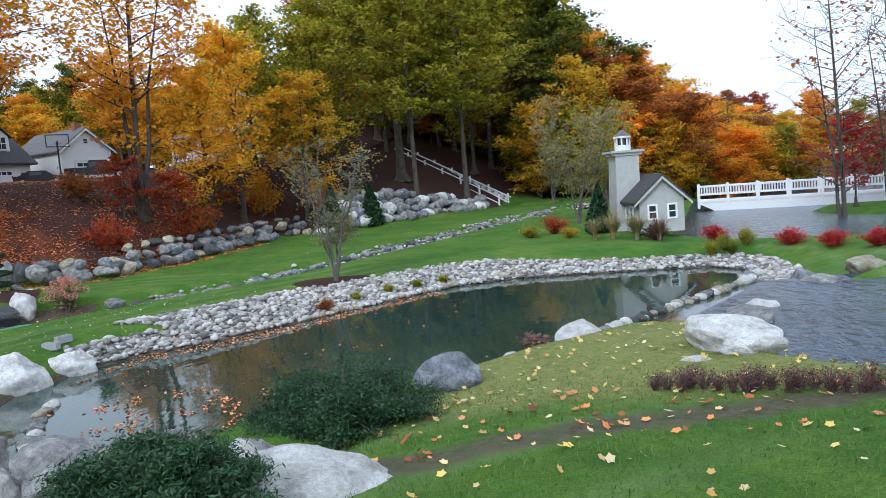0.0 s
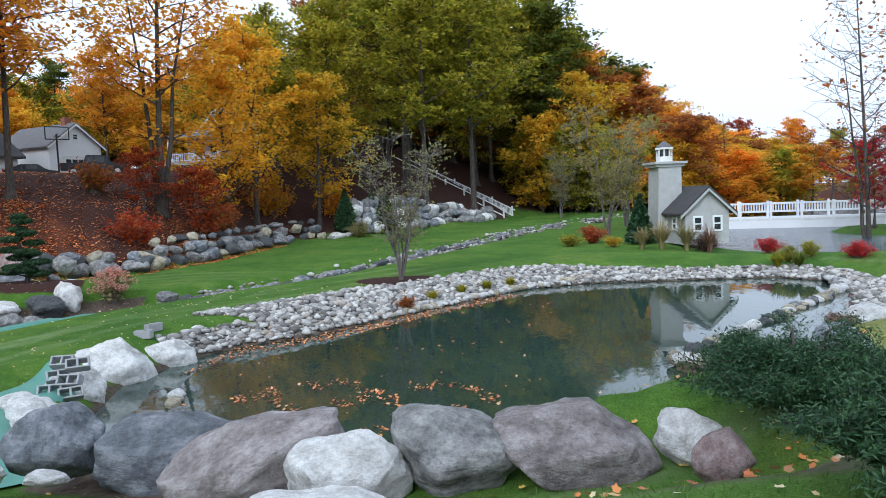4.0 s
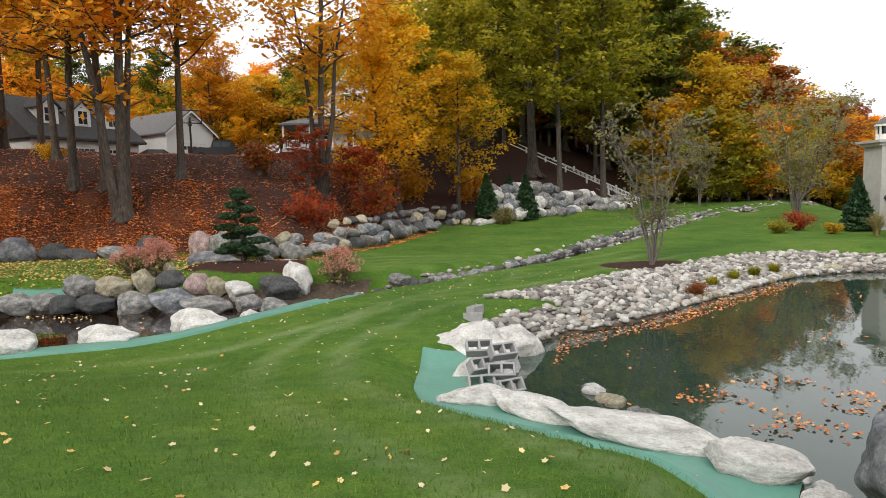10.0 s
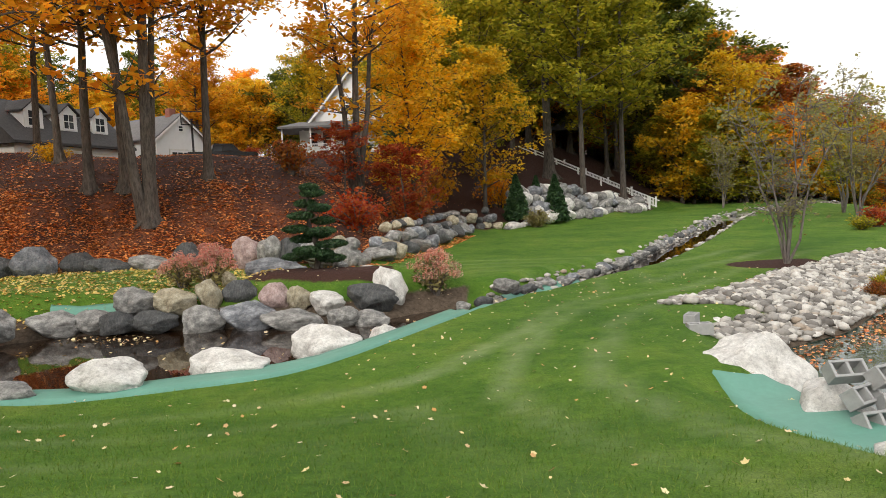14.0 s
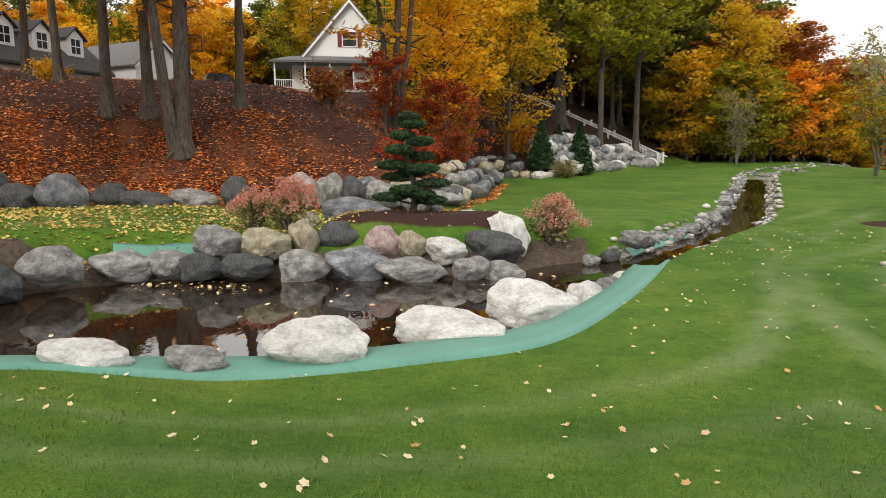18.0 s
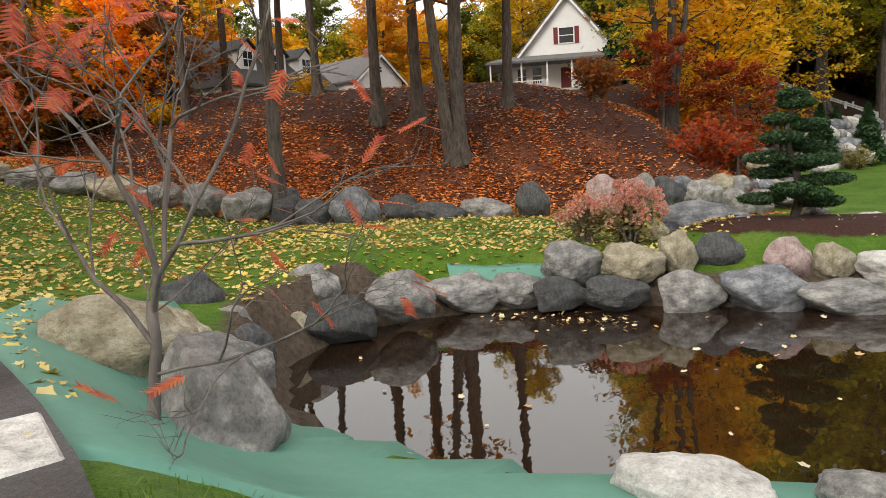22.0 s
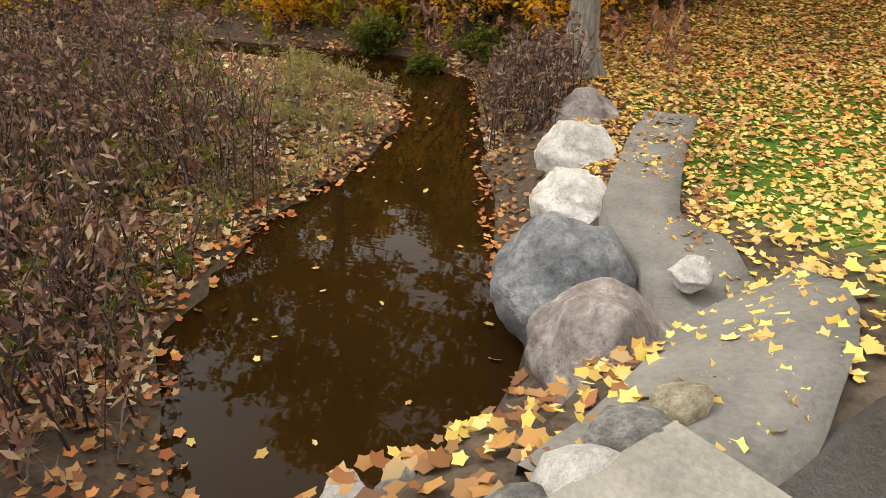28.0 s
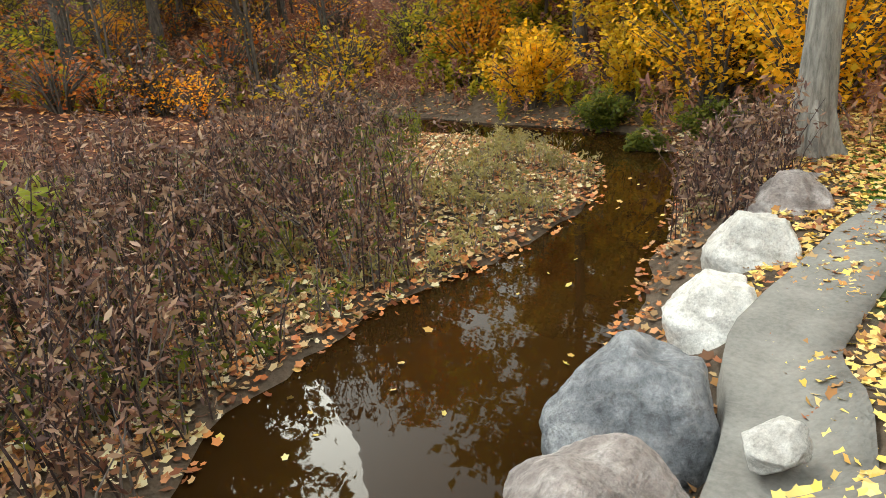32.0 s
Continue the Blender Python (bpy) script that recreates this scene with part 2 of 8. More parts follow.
M["block"] = plain("cinder_block", (0.33, 0.33, 0.33), 0.95, var=0.15, scale=12, bumpy=0.7)
M["white"] = plain("white_paint", (0.78, 0.78, 0.77), 0.5, var=0.05, scale=2, bumpy=0.05)
M["cream"] = plain("weathered_and_shaded_white", (0.7, 0.69, 0.64), 0.7, var=0.15, scale=3, bumpy=0.2)
M["grey_paint"] = plain("grey_paint", (0.42, 0.415, 0.39), 0.75, var=0.15, scale=3, bumpy=0.2)
M["roof"] = plain("roof_shingle", (0.055, 0.052, 0.052), 0.9, var=0.4, scale=5, bumpy=0.6)
M["roof_grey"] = plain("roof_grey", (0.13, 0.125, 0.125), 0.9, var=0.3, scale=4, bumpy=0.6)
M["dark"] = plain("dark_trim", (0.02, 0.02, 0.022), 0.5, var=0.2)
M["red"] = plain("dark_red_paint", (0.16, 0.015, 0.018), 0.5, var=0.15)
M["wood"] = plain("old_timber", (0.13, 0.085, 0.055), 0.85, var=0.35, scale=6, bumpy=0.5)
M["brick"] = plain("brick_red", (0.26, 0.1, 0.07), 0.9, var=0.3, scale=9, bumpy=0.4)
M["black_paint"] = plain("black_car_paint", (0.008, 0.008, 0.009), 0.18, var=0.1, bumpy=0)
M["rubber"] = plain("tyre_rubber", (0.02, 0.02, 0.02), 0.9)
M["chrome"] = plain("bright_metal", (0.6, 0.6, 0.62), 0.25, 0.9, bumpy=0)
M["lamp_red"] = plain("red_lens", (0.3, 0.01, 0.01), 0.2, bumpy=0)


def glass_mat():
    m, nt, b = mat("window_glass", 0.03)
    b.inputs["Base Color"].default_value = (0.03, 0.035, 0.04, 1)
    return m


M["glass"] = glass_mat()


def bark_mat(name, lo, hi):
    m, nt, b = mat(name, 0.95)
    co = nt.nodes.new("ShaderNodeTexCoord")
    mp = nt.nodes.new("ShaderNodeMapping")
    mp.inputs["Scale"].default_value = (1, 1, 0.18)
    nt.links.new(co.outputs["Object"], mp.inputs[0])
    f = noise_tex(nt, 14.0, 6, 0.7, vec=mp.outputs[0])
    g = noise_tex(nt, 1.2, 3)
    c = ramp(nt, f, [(0.35, lo), (0.65, hi)])
    c = mix(nt, 0.5, c, ramp(nt, g, [(0.3, (0.6, 0.6, 0.6)), (0.7, (1.3, 1.3, 1.25))]), "MULTIPLY")
    nt.links.new(c, b.inputs["Base Color"])
    bump(nt, b, f, 0.8, 0.05)
    return m


M["bark"] = bark_mat("bark", (0.03, 0.023, 0.018), (0.12, 0.1, 0.085))
M["bark_pale"] = bark_mat("bark_pale", (0.11, 0.1, 0.09), (0.3, 0.28, 0.25))
M["twig"] = bark_mat("twig_bark", (0.09, 0.075, 0.068), (0.22, 0.19, 0.175))


def leaf_mat(name, cols, rough=0.6, trans=0.62):
    """Foliage: each leaf its own tone, each plant a slight shift, light coming through."""
    m, nt, b = mat(name, rough, spec=0.3)
    n = len(cols) - 1
    c = ramp(nt, rand_island(nt), [(i / n, cc) for i, cc in enumerate(cols)])
    patch = ramp(nt, noise_tex(nt, 0.45, 2, space="Object"), [(0.3, (0.78, 0.78, 0.78)), (0.7, (1.35, 1.3, 1.2))])
    c = mix(nt, 0.7, c, patch, "MULTIPLY")
    c = mix(nt, 0.8, c, ramp(nt, rand_obj(nt), [(0, (0.8, 0.85, 0.8)), (1, (1.2, 1.1, 1.0))]), "MULTIPLY")
    nt.links.new(c, b.inputs["Base Color"])
    t = nt.nodes.new("ShaderNodeBsdfTranslucent")
    nt.links.new(c, t.inputs[0])
    mx = nt.nodes.new("ShaderNodeMixShader")
    mx.inputs[0].default_value = trans
    out = nt.nodes["Material Output"]
    nt.links.new(b.outputs[0], mx.inputs[1])
    nt.links.new(t.outputs[0], mx.inputs[2])
    nt.links.new(mx.outputs[0], out.inputs[0])
    return m


M["lf_yellow"] = leaf_mat("leaf_yellow", [(0.5, 0.28, 0.012), (0.78, 0.48, 0.02), (0.88, 0.6, 0.05), (0.5, 0.4, 0.04), (0.8, 0.42, 0.02)])
M["lf_orange"] = leaf_mat("leaf_orange", [(0.7, 0.26, 0.02), (0.9, 0.4, 0.03), (0.93, 0.58, 0.06), (0.68, 0.3, 0.025), (0.92, 0.5, 0.04)])
M["lf_rust"] = leaf_mat("leaf_rust", [(0.24, 0.06, 0.018), (0.44, 0.13, 0.028), (0.5, 0.2, 0.04), (0.2, 0.08, 0.03), (0.34, 0.2, 0.05)])
M["lf_red"] = leaf_mat("leaf_red", [(0.2, 0.022, 0.013), (0.38, 0.05, 0.02), (0.5, 0.1, 0.03), (0.46, 0.16, 0.04), (0.32, 0.04, 0.02)])
M["lf_scarlet"] = leaf_mat("leaf_scarlet", [(0.35, 0.02, 0.025), (0.55, 0.04, 0.05), (0.6, 0.08, 0.06)])
M["lf_olive"] = leaf_mat("leaf_olive", [(0.16, 0.18, 0.015), (0.28, 0.29, 0.025), (0.48, 0.43, 0.04), (0.22, 0.24, 0.025), (0.6, 0.48, 0.045)])
M["lf_green"] = leaf_mat("leaf_green", [(0.07, 0.1, 0.016), (0.13, 0.165, 0.026), (0.22, 0.225, 0.036)])
M["lf_dark"] = leaf_mat("needle_dark", [(0.012, 0.036, 0.018), (0.03, 0.076, 0.03), (0.065, 0.13, 0.05)], trans=0.1)
M["lf_blade"] = leaf_mat("grass_blade", [(0.05, 0.12, 0.012), (0.09, 0.18, 0.02), (0.16, 0.22, 0.05)], trans=0.25)
M["lf_maroon"] = leaf_mat("leaf_maroon", [(0.05, 0.012, 0.015), (0.12, 0.025, 0.028), (0.2, 0.05, 0.045)], trans=0.2)
M["lf_lime"] = leaf_mat("leaf_lime", [(0.2, 0.26, 0.03), (0.36, 0.4, 0.06), (0.5, 0.5, 0.12)])
M["lf_pale"] = leaf_mat("leaf_pale", [(0.24, 0.24, 0.1), (0.36, 0.34, 0.16), (0.3, 0.24, 0.08)])
M["lf_brown"] = leaf_mat("dry_brown", [(0.05, 0.023, 0.021), (0.15, 0.075, 0.058), (0.28, 0.175, 0.125), (0.09, 0.05, 0.05), (0.4, 0.28, 0.2)], trans=0.15)
M["lf_russet"] = leaf_mat("dry_russet", [(0.1, 0.035, 0.028), (0.26, 0.13, 0.085), (0.4, 0.26, 0.17), (0.16, 0.06, 0.05), (0.3, 0.19, 0.15)], trans=0.15)
M["lf_straw"] = leaf_mat("straw", [(0.26, 0.2, 0.09), (0.36, 0.3, 0.15), (0.18, 0.17, 0.06)], trans=0.2)
M["lf_pink"] = leaf_mat("flower_pink", [(0.6, 0.24, 0.22), (0.7, 0.36, 0.3), (0.72, 0.58, 0.5), (0.62, 0.16, 0.18)])
M["lf_fallen"] = leaf_mat("fallen_leaves", [(0.12, 0.04, 0.022), (0.52, 0.16, 0.05), (0.74, 0.3, 0.1), (0.26, 0.09, 0.04), (0.66, 0.4, 0.2), (0.5, 0.14, 0.05), (0.78, 0.36, 0.12)], trans=0.1)
M["lf_fallen_y"] = leaf_mat("fallen_yellow", [(0.66, 0.46, 0.09), (0.72, 0.58, 0.2), (0.5, 0.27, 0.07), (0.74, 0.62, 0.3)], trans=0.1)
M["lf_fallen_o"] = leaf_mat("fallen_orange", [(0.2, 0.06, 0.028), (0.56, 0.17, 0.045), (0.8, 0.31, 0.085), (0.4, 0.11, 0.04), (0.84, 0.42, 0.16), (0.6, 0.2, 0.06), (0.86, 0.36, 0.1)], trans=0.1)
M["lf_fallen_w"] = leaf_mat("fallen_woodland", [(0.1, 0.045, 0.026), (0.3, 0.13, 0.05), (0.5, 0.26, 0.09), (0.2, 0.1, 0.05), (0.46, 0.32, 0.17), (0.36, 0.12, 0.05), (0.14, 0.07, 0.045)], trans=0.1)
M["lf_fallen_p"] = leaf_mat("fallen_pale", [(0.6, 0.5, 0.25), (0.62, 0.58, 0.42), (0.45, 0.25, 0.08), (0.66, 0.62, 0.5)], trans=0.1)


def asphalt_mat():
    m, nt, b = mat("asphalt", 0.8)
    ac = nt.nodes.new("ShaderNodeTexCoord")
    am = nt.nodes.new("ShaderNodeMapping")
    am.inputs["Rotation"].default_value = (0, 0, radians(29))
    am.inputs["Scale"].default_value = (0.42, 1.25, 1)
    nt.links.new(ac.outputs["Object"], am.inputs[0])
    big = noise_tex(nt, 0.5, 6, 0.6, vec=am.outputs[0])
    fine = noise_tex(nt, 90.0, 3, 0.8)
    mid = noise_tex(nt, 1.1, 6, 0.7)
    c = ramp(nt, big, [(0.4, (0.036, 0.033, 0.032)), (0.47, (0.052, 0.048, 0.048)), (0.53, (0.075, 0.071, 0.073)), (0.62, (0.098, 0.093, 0.097))])

    def blot(x, y, rx, ry, turn, soft, ragged):
        """A worn or patched spot: an oval on the drive with a ragged rim."""
        mp = nt.nodes.new("ShaderNodeMapping")
        mp.vector_type = "TEXTURE"
        mp.inputs["Location"].default_value = (x, y, 0)
        mp.inputs["Rotation"].default_value = (0, 0, radians(turn))
        mp.inputs["Scale"].default_value = (rx, ry, 1000)
        nt.links.new(ac.outputs["Object"], mp.inputs[0])
        ln = nt.nodes.new("ShaderNodeVectorMath")
        ln.operation = "LENGTH"
        nt.links.new(mp.outputs[0], ln.inputs[0])
        d = math_node(nt, "ADD", ln.outputs["Value"], math_node(nt, "MULTIPLY", math_node(nt, "SUBTRACT", torn, 0.5), ragged))
        return math_node(nt, "MULTIPLY", math_node(nt, "SUBTRACT", 1.0, d), soft, True)

    torn = noise_tex(nt, 2.6, 6, 0.7)
    wet = blot(-29.0, 15.0, 1.7, 0.4, 75, 3.0, 0.9)
    c = mix(nt, math_node(nt, "MULTIPLY", wet, 0.75), c, (0.026, 0.023, 0.022))
    worn = [blot(-29.7, 13.8, 1.7, 0.33, -30, 5.0, 0.9), blot(-28.2, 12.95, 1.4, 0.36, -34, 5.0, 0.9), blot(-33.3, 15.2, 2.8, 0.3, -27, 2.5, 1.3), blot(-31.8, 15.35, 1.4, 0.24, -27, 2.5, 1.3), blot(-30.1, 16.3, 1.4, 0.26, -32, 2.5, 1.2), blot(-27.8, 15.05, 0.7, 0.35, -35, 3.0, 1.2)]
    rub = worn[0]
    for w in worn[1:]:
        rub = math_node(nt, "MAXIMUM", rub, w)
    c = mix(nt, math_node(nt, "MULTIPLY", rub, 0.85), c, (0.165, 0.157, 0.162))
    c = mix(nt, math_node(nt, "MULTIPLY", blot(-30.2, 15.75, 1.15, 0.6, -30, 12.0, 0.22), 0.95), c, (0.088, 0.086, 0.095))
    c = mix(nt, math_node(nt, "MULTIPLY", blot(-27.7, 14.4, 0.8, 0.5, -32, 8.0, 0.3), 0.8), c, (0.088, 0.086, 0.095))
    crack = node(nt, "ShaderNodeTexVoronoi", Scale=0.33)
    crack.feature = "DISTANCE_TO_EDGE"
    cw = nt.nodes.new("ShaderNodeVectorMath")
    cc = nt.nodes.new("ShaderNodeTexCoord")
    wob = node(nt, "ShaderNodeTexNoise", Scale=1.6, Detail=5.0)
    nt.links.new(cc.outputs["Object"], wob.inputs["Vector"])
    nt.links.new(cc.outputs["Object"], cw.inputs[0])
    nt.links.new(wob.outputs["Color"], cw.inputs[1])
    nt.links.new(cw.outputs[0], crack.inputs["Vector"])
    c = mix(nt, ramp(nt, crack.outputs["Distance"], [(0.0015, (0.55, 0.55, 0.55)), (0.005, (0, 0, 0))]), c, (0.012, 0.011, 0.011))
    c = mix(nt, 0.75, c, ramp(nt, mid, [(0.36, (0.7, 0.7, 0.7)), (0.5, (0.98, 0.98, 0.98)), (0.62, (1.3, 1.3, 1.3))]), "MULTIPLY")
    grit = noise_tex(nt, 34.0, 3, 0.7)
    c = mix(nt, 0.45, c, ramp(nt, grit, [(0.4, (0.55, 0.55, 0.55)), (0.6, (1.45, 1.45, 1.45))]), "MULTIPLY")
    c = mix(nt, 0.7, c, ramp(nt, fine, [(0.35, (0.55, 0.55, 0.55)), (0.68, (1.6, 1.6, 1.6))]), "MULTIPLY")
    nt.links.new(c, b.inputs["Base Color"])
    r = ramp(nt, big, [(0.38, (0.35, 0.35, 0.35)), (0.55, (0.85, 0.85, 0.85))])
    nt.links.new(r, b.inputs["Roughness"])
    bump(nt, b, math_node(nt, "ADD", fine, grit), 0.6, 0.012)
    return m


M["asphalt"] = asphalt_mat()

# ---- the lie of the land ----
POND_A = [(-10.6, 15.4), (-12.1, 17.2), (-12.8, 19), (-12.6, 21.2), (-12.0, 22.6), (-10.5, 24.0), (-9.0, 26.4), (-7.2, 29.2), (-5.1, 32.3),
          (-2.8, 33.7), (1, 34.1), (4.6, 34.4), (6.0, 33.0), (5.4, 30), (4.3, 26.5), (2.2, 22), (0.7, 18.9), (-1, 16.8), (-3.4, 14.6), (-6, 13.1), (-8.6, 13.6)]
BASIN = [(4.9, 29.6), (5.4, 30), (4.3, 26.5), (2.2, 22), (0.7, 18.9), (-0.1, 18.7), (-1.4, 20.7), (1.5, 24.9)]
POND_B = [(-17.6, 28.6), (-18.6, 28.9), (-20.0, 27.8), (-20.9, 26.6), (-23.3, 26.0), (-27.2, 25.6), (-28.6, 25.1), (-29.8, 24.2), (-30.6, 23.2), (-30.6, 21.3), (-29.0, 19.0), (-27.3, 18.05), (-26, 17.95),
          (-24.2, 18.4), (-23.1, 18.7), (-21.5, 19.3), (-20.1, 20.4), (-19.1, 22.5), (-18.6, 24.7), (-17.6, 26.9)]
UPPER = [(2.4, 15.9), (2.8, 19), (4.4, 22.0), (9, 23.2), (24, 22), (26, 15), (14, 13.6), (8, 13.4), (3.6, 14.6)]
LAKE = [(4.5, 47), (7, 41), (12, 38.2), (40, 36), (120, 40), (140, 120), (40, 130), (15, 100), (9.5, 76), (7, 60)]
CREEK = [(-31.6, 11.2), (-32.4, 11.75), (-33.3, 12.0), (-34.2, 11.95), (-36, 10.9), (-37, 10.4), (-39.9, 9.0), (-42.6, 7.6), (-44.2, 5), (-43.4, 1), (-42.4, -6), (-40.6, -6), (-41.6, 1),
         (-42, 4.5), (-41.2, 6.4), (-39.5, 7.8), (-37.4, 8.4), (-35.5, 8.6), (-34.1, 8.9), (-32.9, 9.5), (-31.9, 10.6)]
RILL = [(-17.9, 27.6), (-16.8, 29.4), (-14.3, 33.2), (-12.2, 38.5), (-9.3, 47.5), (-6, 58), (-3.4, 65), (0.8, 71), (6, 76)]
HILL = [(-110, 40), (-62, 33), (-50, 30.9), (-42, 29.4), (-38, 29.3), (-35.3, 30.1), (-33.2, 31.4), (-31, 32.3), (-29.5, 32.9), (-27.5, 33.8), (-25, 34.2), (-23.1, 35.2), (-22.4, 40), (-22.2, 52), (-17.3, 58.5), (-11, 69.5), (-8.2, 77), (-2, 92), (2, 140)]
LEVEL_A, LEVEL_BASIN, LEVEL_B, LEVEL_UP, LEVEL_LAKE, LEVEL_CREEK = -1.95, -1.84, -2.05, -0.6, -1.9, -2.0
DRIVE = [(-15, -14), (-17, -4), (-20.5, 5), (-24.2, 10.4), (-27.5, 13.3), (-31.0, 15.2), (-34.5, 17.13), (-38.0, 19.05), (-41.5, 20.98), (-46, 23.45), (-50.3, 25.8), (-56, 28.6), (-63, 29.0), (-72, 20)]
DRIVE_Z = [-0.3, -0.35, -0.42, -0.45, -0.42, -0.42, -0.4, -0.28, 0.08, 0.8, 1.65, 2.0, 1.5, 0.2]


def poly_sd(poly, X, Y):
    """Signed distance to a closed outline: negative inside."""
    d = np.full(X.shape, 1e9)
    inside = np.zeros(X.shape, bool)
    for (ax, ay), (bx, by) in zip(poly, poly[1:] + poly[:1]):
        ex, ey = bx - ax, by - ay
        t = np.clip(((X - ax) * ex + (Y - ay) * ey) / (ex * ex + ey * ey), 0, 1)
        d = np.minimum(d, (X - ax - t * ex) ** 2 + (Y - ay - t * ey) ** 2)
        if ay != by:
            inside ^= ((ay > Y) != (by > Y)) & (X < ax + (Y - ay) / (by - ay) * ex)
    d = np.sqrt(d)
    return np.where(inside, -d, d)


def line_d(pts, X, Y):
    """Distance to an open line, the share of its run, and the side (positive to its left)."""
    best, run, side = np.full(X.shape, 1e9), np.zeros(X.shape), np.zeros(X.shape)
    for i, ((ax, ay), (bx, by)) in enumerate(zip(pts, pts[1:])):
        ex, ey = bx - ax, by - ay
        t = np.clip(((X - ax) * ex + (Y - ay) * ey) / (ex * ex + ey * ey), 0, 1)
        dx, dy = X - ax - t * ex, Y - ay - t * ey
        d = np.hypot(dx, dy)
        near = d < best
        run = np.where(near, i + t, run)
        side = np.where(near, ex * dy - ey * dx, side)
        best = np.minimum(best, d)
    return best, run, side


def sstep(a, b, v):
    t = np.clip((v - a) / (b - a), 0, 1)
    return t * t * (3 - 2 * t)


def wobble(X, Y, s, seed):
    return (np.sin(X * s + seed) * np.cos(Y * s * 1.13 + seed * 1.7) + 0.5 * np.sin(X * s * 2.3 + Y * s * 1.9 + seed * 2.1)) / 1.5


def fields(X, Y):
    """Ground height and the shares of mulch, leaf litter, gravel and soil."""
    I = np.interp
    zr = I(X, [-60, -34, -26, -20, -14, -6, 0.4, 8, 20], [-0.45, -0.45, -0.58, -0.55, -0.23, 0.25, 0.85, 1.1, 1.2])
    yr = I(X, [-60, -30, -25, -20, -14, -6, 0.4, 20], [14, 14, 13.6, 11.2, 8.9, 6.4, 6.3, 6.3])
    zl = I(X, [-60, -34, -28, -23, -18, -12, -9, -5, 0, 3, 10], [-0.75, -0.8, -1.35, -1.62, -1.5, -1.12, -0.8, -0.3, 0.05, 0.1, 0.1])
    dd = I(X, [-34, -28, -23, -16, -12, -7, 0], [9, 4, 4.8, 8, 8.0, 4.5, 8.5])
    t = np.clip((Y - yr) / dd, 0, 1)
    z = zr + (zl - zr) * (0.5 * t + 0.5 * t * t * (3 - 2 * t))
    zf = I(Y, [24, 34, 45, 60, 77, 100, 200], [-1.35, -1.32, -1.22, -1.0, -0.65, -0.3, 0.5])
    zf = zf + sstep(-25, -33, X) * 0.5
    zf = np.where(X > 1, zf + sstep(1, 5, X) * (I(Y, [20, 28, 35, 41, 60], [-0.1, -0.25, -1.1, -1.6, -1.6]) - zf) * (Y < 60), zf)
    w = sstep(0, 1, (Y - yr - dd) / np.maximum(26 - yr - dd, 2))
    z = z + (zf - z) * w
    # the wooded bank
    hd, hr, hs = line_d(HILL, X, Y)
    up = np.where(hs > 0, hd, 0)
    steep = 1 + 0.9 * sstep(58, 76, Y) * sstep(-45, -30, X)
    rise = I(up, [0, 1, 6, 20, 36, 70, 200], [0, 0.35, 1.85, 4.9, 7.3, 7.6, 14]) * np.minimum(steep, 1.9)
    west = I(up, [0, 1, 2, 3.5, 5, 7.5, 11, 15, 22, 40, 70, 200], [0, 0.3, 0.85, 1.85, 2.95, 3.85, 4.75, 5.15, 5.25, 5.5, 6.0, 12])
    west = west + 0.95 * sstep(-44, -50, X) * sstep(8, 14, up) * sstep(26, 20, up)
    rise = rise + (west - rise) * sstep(-22.5, -25.5, X + 0.2 * np.maximum(Y - 36, 0)) * sstep(72, 62, Y + 0.3 * (X + 30))
    z = z + rise
    court = sstep(8, 2, np.maximum(np.maximum(-76 - X, X + 31), np.maximum(58 - Y, Y - 92)) + 4) * (hs > 0)
    z = z + (4.8 + 1.55 * sstep(-51, -46, X) * sstep(66, 72, Y) - z) * court
    bed_b = sstep(1.15, 0.85, np.hypot((X + 23.2) / 2.3, (Y - 28.6) / 1.15))
    z = z + 0.5 * sstep(1.15, 0.6, np.hypot((X + 22.7) / 3.4, (Y - 28.6) / 1.5))
    # the cutting below the stair, and the dip at the first pond's corner
    line_y = 77 - (X + 8.7) * 0.508
    slope = np.maximum(-0.75 - (X + 8.7) * 0.496 - 0.15 - 0.11 * np.maximum(line_y - 0.9 - Y, 0), -0.9)
    cut = (X > -23) & (X < -7) & (Y > 56) & (Y < line_y + 1.1)
    z = np.where(cut, np.minimum(z, slope), z)
    z = z - 0.33 * sstep(1.5, 0.5, line_d([(-13.2, 17.6), (-12.4, 15.9), (-11.3, 14.8), (-9.6, 13.6)], X, Y)[0])
    z = z - 0.42 * sstep(1.5, 0.45, line_d([(-9.4, 11.9), (-7.6, 12.1), (-6.4, 11.3), (-5.3, 10.9), (-3.8, 11.3), (-2.9, 11.5)], X, Y)[0])
    # the drive and the low ground beside the creek
    vd, vr, vs = line_d(DRIVE, X, Y)
    vz = np.interp(vr, range(len(DRIVE_Z)), DRIVE_Z)
    low = sstep(1.8, 5.0, vd) * (vs > 0) * (X < -28) * (Y < 24)
    z = np.where((vs > 0) & (X < -27), vz - 0.15 - 0.85 * low + 0.9 * sstep(6, 30, vd) * sstep(-36, -44, X) * 0.2, z)
    strip = I(X, [-63, -56, -50, -46, -44.4, -42.8, -41.4, -39.5, -38, -36, -34], [1.5, 2.1, 1.75, 0.95, 0.65, 0.35, 0.12, -0.18, -0.45, -0.72, -1.2])
    z = np.where((vs <= 0) & (X < -34) & (Y < 60), np.maximum(z, strip), z)
    k = 1 - sstep(1.75, 3.2, vd)
    z = z + (vz - 0.05 - z) * k
    z = z + 0.03 * wobble(X, Y, 0.55, 1.3) + 0.10 * wobble(X, Y, 0.4, 4.0) * sstep(1, 8, up)
